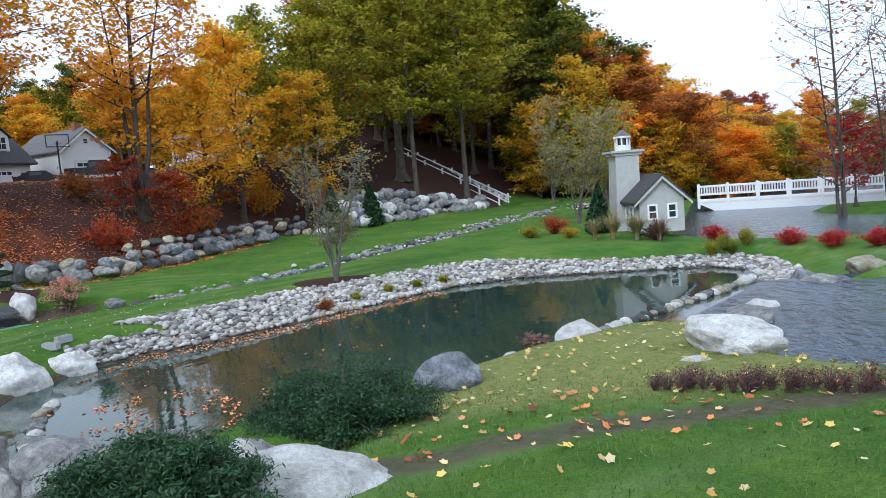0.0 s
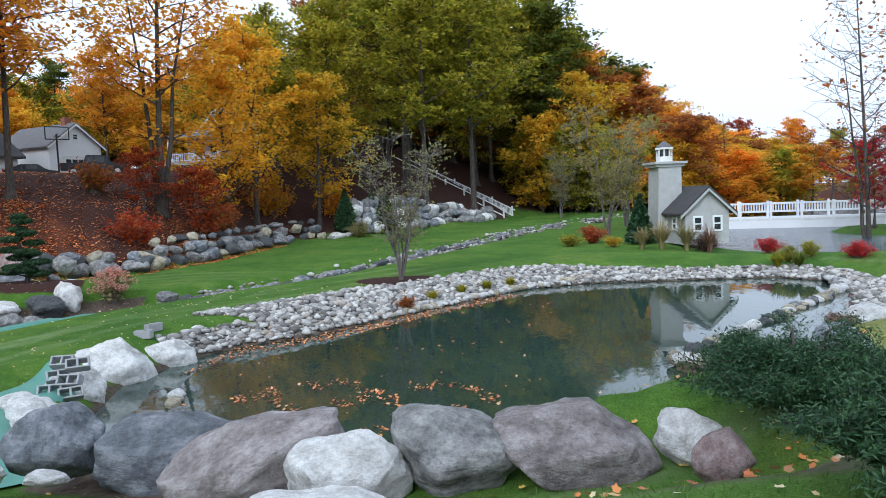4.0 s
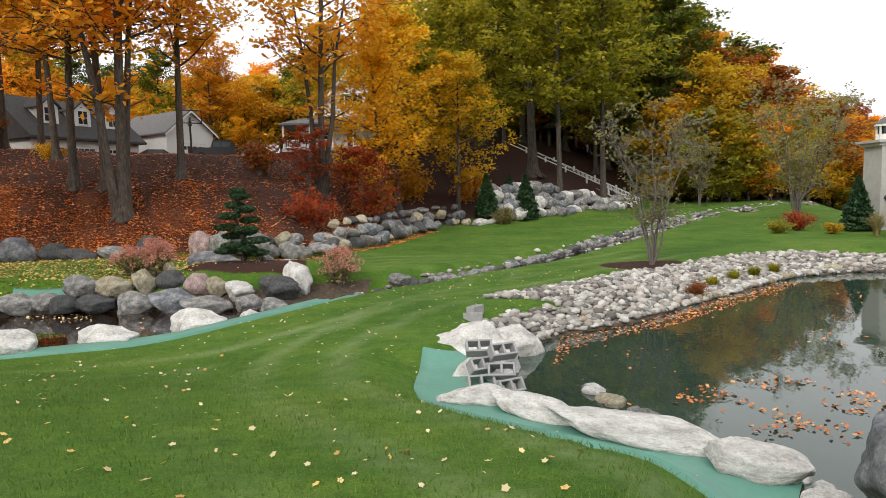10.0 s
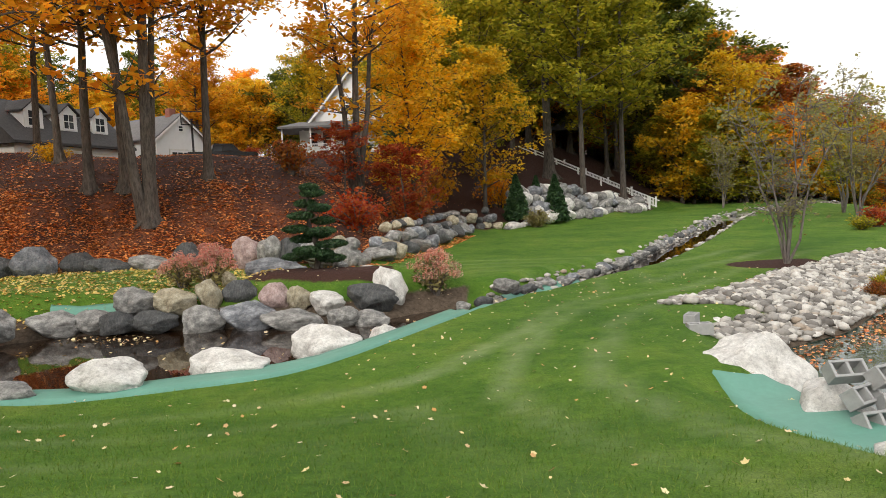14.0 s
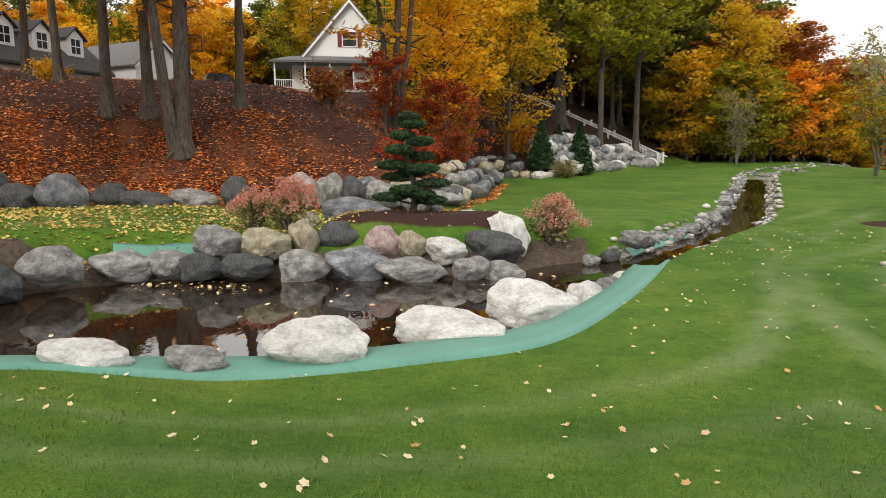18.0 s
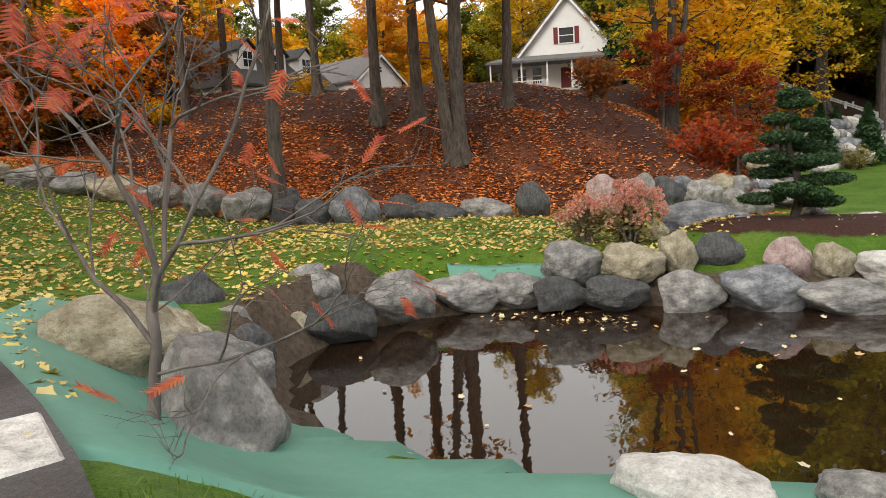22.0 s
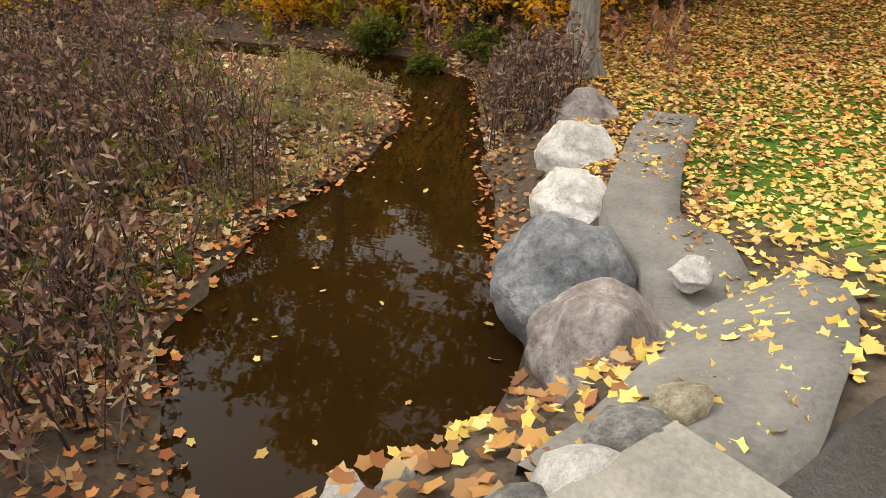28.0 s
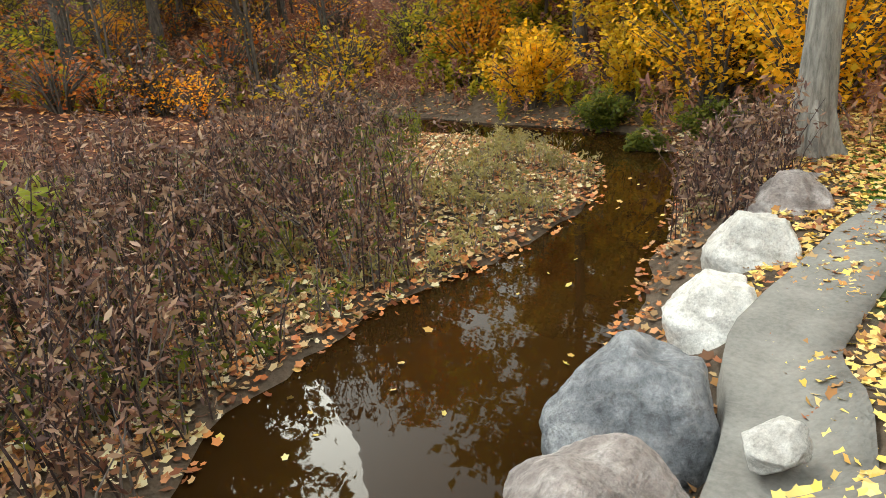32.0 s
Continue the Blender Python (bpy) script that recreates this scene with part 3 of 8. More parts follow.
    # water bodies cut into it
    sA, sB, sU, sL, sC = (poly_sd(p, X, Y) for p in (POND_A, POND_B, UPPER, LAKE, CREEK))
    sC = sC + (0.13 * wobble(X, Y, 2.1, 0.4) + 0.07 * wobble(X, Y, 5.3, 2.2)) * (Y < 10.9 + 0.3 * (X + 36))
    slA = I(Y, [15, 21, 30], [1.1, 0.5, 0.2])
    for sd, lev, sl in ((sA, LEVEL_A, slA), (sB, LEVEL_B, np.where(Y < 24, 3.0, 0.75)), (sU, LEVEL_UP, 0.45), (sL, LEVEL_LAKE, 0.4)):
        z = np.minimum(z, np.where(sd > 0, lev + sl * sd + 0.02 * (sd > 0), lev + np.maximum(sd * 0.6, -0.8)))
    near_wall = sstep(3.2, 2.2, vd)
    z = np.minimum(z, np.where(sC > 0, LEVEL_CREEK + sC * (0.55 + 3.0 * near_wall), LEVEL_CREEK + np.maximum(sC * 0.6, -0.5)))
    rd, rr, rs = line_d(RILL, X, Y)
    rz = np.interp(rr, [0, 1, 3, 5, 8], [-2.05, -1.95, -1.72, -1.35, -0.9])
    z = np.minimum(z, rz - 0.2 + np.maximum(rd - 0.45, 0) * 0.75)
    spit = sstep(1.25, 0.8, np.hypot((X - 22) / 7.0, (Y - 57) / 4.5))
    z = np.where(spit > 0, np.maximum(z, -2.3 + 0.85 * spit), z)
    # the little isle between the creek arms
    isle = sstep(0.2, 2.0, sC) * (vs > 0) * (Y < 9.5) * (X < -31)
    z = np.where(isle > 0, np.minimum(z, -1.9 + 0.35 * isle + 0.2 * sstep(3, 8, sC)), z)
    z = z + 0.2 * np.clip(sC - 3, 0, 45) * (vs > 0) * sstep(7, 15, vd) * np.maximum(sstep(-42, -46, X), sstep(1, -5, Y) * (X < -28))
    # covers
    mulch = sstep(0.1, 0.9, up)
    bed_t = sstep(2.1, 1.3, np.hypot((X + 9.6) / 1.0, (Y - 31.2) / 0.8))
    mulch = np.maximum.reduce([mulch, bed_t, bed_b])
    litter = sstep(-0.5, 0.8, up) * sstep(6.6, 3.4, up + 1.3 * wobble(X, Y, 0.5, 2.0)) * sstep(-17, -27, X) * (hs > 0) * (0.42 + 0.2 * wobble(X, Y, 1.3, 0.7))
    litter = np.maximum(litter, 0.62 * sstep(1.9, 0.2, hd) * (X < -26) * (hs <= 0))
    wood = np.maximum(sstep(88, 100, Y), sstep(-44, -52, X) * (vs > 0)) * (up < 0.5)
    wood = np.maximum(wood, sstep(4, 0, Y + 2 * wobble(X, Y, 0.4, 1.0)) * sstep(-26.5, -30, X + 1.5 * wobble(X, Y, 0.5, 2.0)) * (vs > 0) * (vd > 3))
    mulch = np.maximum(mulch, wood)
    litter = np.maximum(litter, wood * (0.42 + 0.12 * wobble(X, Y, 0.6, 3.0)))
    litter = np.maximum(litter, 0.5 * sstep(-37, -44, X) * (vs > 0) * (vd > 1.8))
    gravel = sstep(2.9, 2.3, sA + 1.6 * (Y < 24) + 1.2 * sstep(-6, 2, X)) * (Y > 21.5) * (X < 7) * (sA > -1)
    gravel = np.maximum(gravel, sstep(1.1, 0.8, rd) * 0.9)
    soil = np.maximum.reduce([sstep(0.25, 0.05, sA), sstep(1.5, 1.1, sA) * (Y < 16) * (X > -9.5) * (X < -1.6), sstep(0.8, 0.5, sB) * ((Y > 24.5) | (X < -27.5)) * (X < -19), sstep(2.6, 1.4, sC) * 0.9 * (vd > 1.9) * (Y > -8), isle * 0.55 * sstep(-3, 2, Y), 0.9 * sstep(4.0, 3.4, vd) * (vs > 0) * (X < -29.0) * (X > -33.4),
                              sstep(0.45, 0.2, line_d([(-8, 11.6), (-4, 10.6), (-1, 10.5), (0.6, 11.2), (2.6, 12.1), (6, 12.6)], X, Y)[0] - 0.3 * sstep(-1, -3, X)) * 0.6])
    # mowing lines that follow the ponds, and the thin dry grass of the spit
    lane = np.minimum(sA, sB + 1.1) + 0.25 * wobble(X, Y, 0.35, 3.0)
    swirl = np.clip(np.cos(lane * 2 * np.pi / 1.25) * 1.6 - 0.45, 0, 1) * sstep(1.6, 2.6, sA) * sstep(1.4, 2.2, sB) * sstep(11, 7, lane) * (0.45 + 0.55 * wobble(X, Y, 0.3, 7.0)) * (Y > 6) * (Y < 36)
    dryness = sstep(0.35, -0.35, np.abs(X - 0.9 - 0.3 * (Y - 14)) - 2.3) * sstep(11.4, 12.4, Y - 0.12 * X) * (Y < 21)
    return z, mulch, litter, gravel, soil, swirl, dryness


def ground_z(x, y):
    return float(fields(np.array([float(x)]), np.array([float(y)]))[0][0])


# ---- builders ----
def mesh_from(name, verts, faces, material, smooth=True):
    me = bpy.data.meshes.new(name)
    me.from_pydata([tuple(map(float, v)) for v in verts], [], [tuple(map(int, f)) for f in faces])
    if smooth:
        me.polygons.foreach_set("use_smooth", [True] * len(me.polygons))
    if material:
        me.materials.append(material)
    me.update()
    return me


def quads_mesh(name, quads, material, smooth=False):
    """A mesh of loose quads from an array of n x 4 x 3."""
    q = np.asarray(quads, np.float32)
    n = len(q)
    me = bpy.data.meshes.new(name)
    me.vertices.add(4 * n)
    me.vertices.foreach_set("co", q.ravel())
    me.loops.add(4 * n)
    me.loops.foreach_set("vertex_index", np.arange(4 * n, dtype=np.int32))
    me.polygons.add(n)
    me.polygons.foreach_set("loop_start", np.arange(0, 4 * n, 4, dtype=np.int32))
    me.polygons.foreach_set("loop_total", np.full(n, 4, np.int32))
    me.materials.append(material)
    me.update(calc_edges=True)
    return me


def part(name, bm, material, parent, label=""):
    me = bpy.data.meshes.new(name)
    bm.to_mesh(me)
    bm.free()
    me.materials.append(material)
    ob = new(name, me)
    ob.parent = parent
    return tagged(ob, label)


def child(name, me, parent, label="", at=None):
    ob = new(name, me)
    ob.parent = parent
    if at is not None:
        ob.matrix_basis = at
    return tagged(ob, label)


def holder(name, m, label, category, group=""):
    ob = new(name)
    ob.empty_display_size = 0.2
    ob.matrix_basis = m
    return tagged(ob, label, category, group)


def box(bm, x0, x1, y0, y1, z0, z1, bevel=0.0):
    vs = [bm.verts.new((x, y, z)) for z in (z0, z1) for x, y in ((x0, y0), (x1, y0), (x1, y1), (x0, y1))]
    fs = [(0, 3, 2, 1), (4, 5, 6, 7), (0, 1, 5, 4), (1, 2, 6, 5), (2, 3, 7, 6), (3, 0, 4, 7)]
    faces = [bm.faces.new([vs[i] for i in f]) for f in fs]
    if bevel:
        bmesh.ops.bevel(bm, geom=list({e for f in faces for e in f.edges}), offset=bevel, segments=1, affect="EDGES")
    return bm


def boxes(*specs, bevel=0.0):
    bm = bmesh.new()
    for s in specs:
        box(bm, *s, bevel=bevel)
    return bm


def prism(pts, y0, y1):
    """A solid from an outline in x and z, drawn out along y."""
    bm = bmesh.new()
    a = [bm.verts.new((x, y0, z)) for x, z in pts]
    b = [bm.verts.new((x, y1, z)) for x, z in pts]
    bm.faces.new(a)
    bm.faces.new(b[::-1])
    for i in range(len(pts)):
        j = (i + 1) % len(pts)
        bm.faces.new((a[j], a[i], b[i], b[j]))
    bmesh.ops.recalc_face_normals(bm, faces=bm.faces[:])
    return bm


def tube(verts, faces, pts, radii, sides=6):
    """Adds a tapered tube along pts to the lists."""
    start = len(verts)
    prev = None
    for i, (p, r) in enumerate(zip(pts, radii)):
        p = np.asarray(p, float)
        d = np.asarray(pts[min(i + 1, len(pts) - 1)], float) - np.asarray(pts[max(i - 1, 0)], float)
        d = d / (np.linalg.norm(d) + 1e-9)
        if prev is None:
            ref = np.array([1.0, 0, 0]) if abs(d[0]) < 0.8 else np.array([0, 1.0, 0])
        else:
            ref = prev
        u = ref - d * (ref @ d)
        u /= np.linalg.norm(u) + 1e-9
        v = np.cross(d, u)
        prev = u
        for k in range(sides):
            a = 2 * math.pi * k / sides
            verts.append(p + r * (math.cos(a) * u + math.sin(a) * v))
        if i:
            for k in range(sides):
                k2 = (k + 1) % sides
                a0 = start + (i - 1) * sides
                faces.append((a0 + k, a0 + k2, a0 + sides + k2, a0 + sides + k))
    faces.append(tuple(range(start + (len(pts) - 1) * sides, start + len(pts) * sides)))


def rock_shape(name, seed, sub=3, facets=9, rough=0.14, sharp=0.9, near=0.5, far=0.84):
    """A boulder about one metre in radius: rounded mass, broken faces, lumps."""
    rnd = random.Random(seed)
    bm = bmesh.new()
    bmesh.ops.create_icosphere(bm, subdivisions=sub, radius=1.0)
    planes = []
    for _ in range(facets):
        n = Vector((rnd.gauss(0, 1), rnd.gauss(0, 1), rnd.gauss(0.15, 0.8))).normalized()
        planes.append((n, rnd.uniform(near, far)))
    off = Vector((rnd.uniform(-50, 50), rnd.uniform(-50, 50), rnd.uniform(-50, 50)))
    for v in bm.verts:
        p = v.co.copy()
        p *= 1 + rough * noise.noise(p * 1.1 + off) * 1.6
        for n, d in planes:
            over = p.dot(n) - d
            if over > -0.03:
                p -= n * (over + 0.03) ** 2 / (over + 0.09) * sharp
        q = p.normalized()
        p += q * (0.085 * noise.noise(p * 2.4 + off) + 0.05 * (0.5 - abs(noise.noise(p * 4.3 + off))) + 0.022 * noise.noise(p * 8.3 + off))
        if sub > 3:
            p += q * 0.014 * noise.noise(p * 17.0 + off)
        v.co = p
    me = bpy.data.meshes.new(name)
    bm.to_mesh(me)
    bm.free()
    me.polygons.foreach_set("use_smooth", [True] * len(me.polygons))
    me.materials.append(M["rock_grey"])
    return me


ROCKS = [rock_shape("boulder", 100 + i, 4, 8 + i % 4) for i in range(12)]
WALL_ROCKS = [rock_shape("stone", 200 + i, 3, 8 + i % 4) for i in range(8)]
BIG_ROCKS = [rock_shape("boulder", 300 + i, 5, 10 + i % 4, 0.16, 0.94) for i in range(8)]
def fill_box(me):
    """Stretches a stone to reach one metre each way from its middle."""
    co = np.empty(3 * len(me.vertices), np.float32)
    me.vertices.foreach_get("co", co)
    co = co.reshape(-1, 3)
    lo, hi = co.min(0), co.max(0)
    me.vertices.foreach_set("co", ((co - (lo + hi) / 2) / ((hi - lo) / 2)).ravel())
    me.update()
    return me


TRUE_ROCKS = [fill_box(rock_shape("boulder", 700 + i, 5 if i < 6 else 4, 13 + i % 4, 0.2, 0.97, 0.64, 0.9)) for i in range(12)]
SMALL_ROCKS = [rock_shape("stone", 500 + i, 2, 5) for i in range(8)]


def boulder(x, y, sx, sy, sz, rz, kind, shape=None, z=None, sink=0.3, tilt=0.0, big=False, small=False, label="", group="", name="boulder", parent=None):
    """One stone, half sizes sx, sy, sz, bedded in the ground."""
    pool = BIG_ROCKS if big else SMALL_ROCKS if small else ROCKS if parent is None else WALL_ROCKS
    i = int(abs(x * 7.3 + y * 3.1 + sx * 11)) if shape is None else shape
    me = pool[i % len(pool)]
    ob = new(name, me)
    zz = ground_z(x, y) if z is None else z
    ob.matrix_basis = pose(x, y, zz + sz * (1 - 2 * sink), tilt, tilt * 0.6, rz)
    ob.scale = (sx, sy, sz)
    ob.material_slots[0].link = "OBJECT"
    ob.material_slots[0].material = M["rock_" + kind]
    if parent is not None:
        ob.parent = parent
        return ob
    words = {"grey": "weathered grey field boulder", "dark": "dark slate-grey boulder", "blue": "blue-grey boulder with pale veins", "white": "pale whitewashed boulder",
             "pink": "pinkish granite boulder", "mauve": "mauve-brown boulder with broken faces", "tan": "sandy tan boulder"}[kind]
    return tagged(ob, label or words + " bedded in the ground", "boulder", group)


WORDS = {"grey": "weathered grey", "dark": "dark slate-grey", "blue": "blue-grey", "white": "pale chalky", "pink": "pinkish granite", "mauve": "mauve-brown", "tan": "sandy tan"}


def placed(rows, group, place, tilt=0.0):
    """Stones by their middle, half sizes, turn and kind: the stone reaches just as far as its half sizes."""
    for i, (x, y, z, sx, sy, sz, rz, kind) in enumerate(rows):
        ob = new("boulder", TRUE_ROCKS[(i * 5 + int(abs(x) * 10)) % (6 if sx > 0.4 else 12)])
        ob.matrix_basis = pose(x, y, z, 0, tilt, rz)
        ob.scale = (sx, sy, sz)
        ob.material_slots[0].link = "OBJECT"
        ob.material_slots[0].material = M["rock_" + kind]
        size = "large " if sx > 0.6 else "small " if sx < 0.3 else ""
        tagged(ob, "%s%s boulder %s" % (size, WORDS[kind], place), "boulder", group)


def flat_fan(name, poly, z, material, label, category):
    """A level sheet of water in its outline, drawn in a little under the bank."""
    bm = bmesh.new()
    vs = [bm.verts.new((x, y, z)) for x, y in poly]
    f = bm.faces.new(vs)
    bmesh.ops.triangulate(bm, faces=[f])
    bmesh.ops.recalc_face_normals(bm, faces=bm.faces[:])
    if bm.faces[:][0].normal.z < 0:
        bmesh.ops.reverse_faces(bm, faces=bm.faces[:])
    me = bpy.data.meshes.new(name)
    bm.to_mesh(me)
    bm.free()
    me.materials.append(material)
    return tagged(new(name, me), label, category, kind="structure")


def grow(poly, d):
    """The outline moved outwards by d."""
    c = np.array(poly, float)
    area = sum(a[0] * b[1] - b[0] * a[1] for a, b in zip(c, np.roll(c, -1, 0)))
    s = 1 if area > 0 else -1
    t = np.roll(c, -1, 0) - np.roll(c, 1, 0)
    n = np.stack([t[:, 1], -t[:, 0]], 1) * s
    n /= np.linalg.norm(n, axis=1)[:, None]
    return [tuple(p) for p in c + d * n]


def smooth_line(pts, step=0.5):
    """Points every step metres along a line softened by Catmull and Rom's curve."""
    p = [np.array(q, float) for q in pts]
    p = [2 * p[0] - p[1]] + p + [2 * p[-1] - p[-2]]
    out = []
    for a, b, c, d in zip(p, p[1:], p[2:], p[3:]):
        n = max(2, int(np.linalg.norm(c - b) / step))
        for k in range(n):
            t = k / n
            out.append(0.5 * (2 * b + (c - a) * t + (2 * a - 5 * b + 4 * c - d) * t * t + (3 * b - a - 3 * c + d) * t ** 3))
    out.append(p[-2])
    return np.array(out)


# ---- ground sheet ----
def spaced(lo, hi, fine0, fine1, step):
    mid = list(np.arange(fine0, fine1 + 1e-6, step))
    left, right, g = [], [], step
    v = fine0
    while v > lo:
        g *= 1.22
        v -= g
        left.append(v)
    v, g = fine1, step
    while v < hi:
        g *= 1.22
        v += g
        right.append(v)
    return np.array(left[::-1] + mid + right)


gx, gy = spaced(-420, 420, -46, 8, 0.3), spaced(-300, 520, 5, 38, 0.3)
GX, GY = np.meshgrid(gx, gy)
gz, g_mulch, g_litter, g_gravel, g_soil, g_swirl, g_dry = fields(GX.ravel(), GY.ravel())
nx, ny = len(gx), len(gy)
idx = np.arange(nx * ny).reshape(ny, nx)
gf = np.stack([idx[:-1, :-1], idx[:-1, 1:], idx[1:, 1:], idx[1:, :-1]], -1).reshape(-1, 4)
ground_me = bpy.data.meshes.new("ground")
ground_me.vertices.add(nx * ny)
ground_me.vertices.foreach_set("co", np.stack([GX.ravel(), GY.ravel(), gz], 1).astype(np.float32).ravel())
ground_me.loops.add(4 * len(gf))
ground_me.loops.foreach_set("vertex_index", gf.ravel().astype(np.int32))
ground_me.polygons.add(len(gf))
ground_me.polygons.foreach_set("loop_start", np.arange(0, 4 * len(gf), 4, dtype=np.int32))
ground_me.polygons.foreach_set("loop_total", np.full(len(gf), 4, np.int32))
ground_me.polygons.foreach_set("use_smooth", [True] * len(gf))
ground_me.update(calc_edges=True)
for nm, val in (("mulch", g_mulch), ("litter", g_litter), ("gravel", g_gravel), ("soil", g_soil), ("swirl", g_swirl), ("dryness", g_dry)):
    a = ground_me.attributes.new(nm, "FLOAT", "POINT")
    a.data.foreach_set("value", val.astype(np.float32))
ground_me.materials.append(M["ground"])
tagged(new("ground", ground_me), "mown green lawn rising to a leaf-strewn mulched bank", "ground", kind="structure")

flat_fan("water", grow(POND_A, 0.5), LEVEL_A, M["water_green"], "still dark green garden pond with sky reflections", "pond")
flat_fan("water", grow(BASIN, 0.12), LEVEL_BASIN, M["water_green"], "small raised basin of grey-blue water behind a stone dike", "pond")
flat_fan("water", grow(POND_B, 0.45), LEVEL_B, M["water_brown"], "dark brown pond mirroring tree trunks", "pond")
flat_fan("water", grow(UPPER, 0.8), LEVEL_UP, M["water_lake"], "rippled pale upper pond", "pond")
flat_fan("water", grow(LAKE, 1.0), LEVEL_LAKE, M["water_lake"], "rippled grey lake under a white footbridge", "lake")
flat_fan("water", grow(CREEK, 0.5), LEVEL_CREEK, M["water_stream"], "shallow amber-brown creek over a leafy bed", "creek")


def ribbon(name, pts, widths, z_of, material, label, category, kind="structure"):
    """A strip laid along a line: widths to its left and right, heights from z_of(x, y, run)."""
    verts, faces = [], []
    cols = len(widths)
    for i, p in enumerate(pts):
        d = pts[min(i + 1, len(pts) - 1)] - pts[max(i - 1, 0)]
        n = np.array([-d[1], d[0]]) / (np.hypot(*d) + 1e-9)
        for w in widths:
            q = p + n * w
            verts.append((q[0], q[1], z_of(q[0], q[1], i)))
        if i:
            for k in range(cols - 1):
                a = (i - 1) * cols + k
                faces.append((a, a + cols, a + cols + 1, a + 1))
    me = mesh_from(name, verts, faces, material)
    return tagged(new(name, me), label, category, kind=kind)


rill = smooth_line(RILL, 0.6)
rill_z = np.interp(line_d(RILL, rill[:, 0], rill[:, 1])[1], [0, 1, 3, 5, 8], [-2.05, -1.95, -1.72, -1.35, -0.9]) + 0.0
ribbon("water", rill, (-0.75, 0, 0.75), lambda x, y, i: rill_z[i], M["water_brown"], "narrow rocky brook running down the lawn", "brook")

drive_line = smooth_line(DRIVE, 0.7)
_, drv_run, _ = line_d(DRIVE, drive_line[:, 0], drive_line[:, 1])
drive_z = np.interp(drv_run, range(len(DRIVE_Z)), DRIVE_Z)
ribbon("road", drive_line, (1.95, 1.86, 0.9, 0, -0.9, -1.76, -1.85), lambda x, y, i: drive_z[i] - (0.06 if abs(np.hypot(x - drive_line[i][0], y - drive_line[i][1])) > 1.9 else 0.0),
       M["asphalt"], "cracked grey asphalt driveway with fallen leaves", "driveway")


# ---- trees and shrubs ----
def leaf_quads(centres, size, rng, flat=0.5, long=1.0):
    """One small four-cornered leaf at each place, facing mostly upwards."""
    n = len(centres)
    nrm = rng.normal(size=(n, 3))
    nrm[:, 2] += np.sign(nrm[:, 2] + 1e-6) * flat * 2
    nrm /= np.linalg.norm(nrm, axis=1)[:, None]
    u = np.cross(nrm, rng.normal(size=(n, 3)))
    u /= np.linalg.norm(u, axis=1)[:, None] + 1e-9
    v = np.cross(nrm, u)
    s = size * rng.uniform(0.6, 1.35, (n, 1))
    c = np.asarray(centres)
    return np.stack([c - u * s * long, c - v * s * 0.62 + nrm * s * 0.18, c + u * s * long, c + v * s * 0.62 + nrm * s * 0.18], 1)


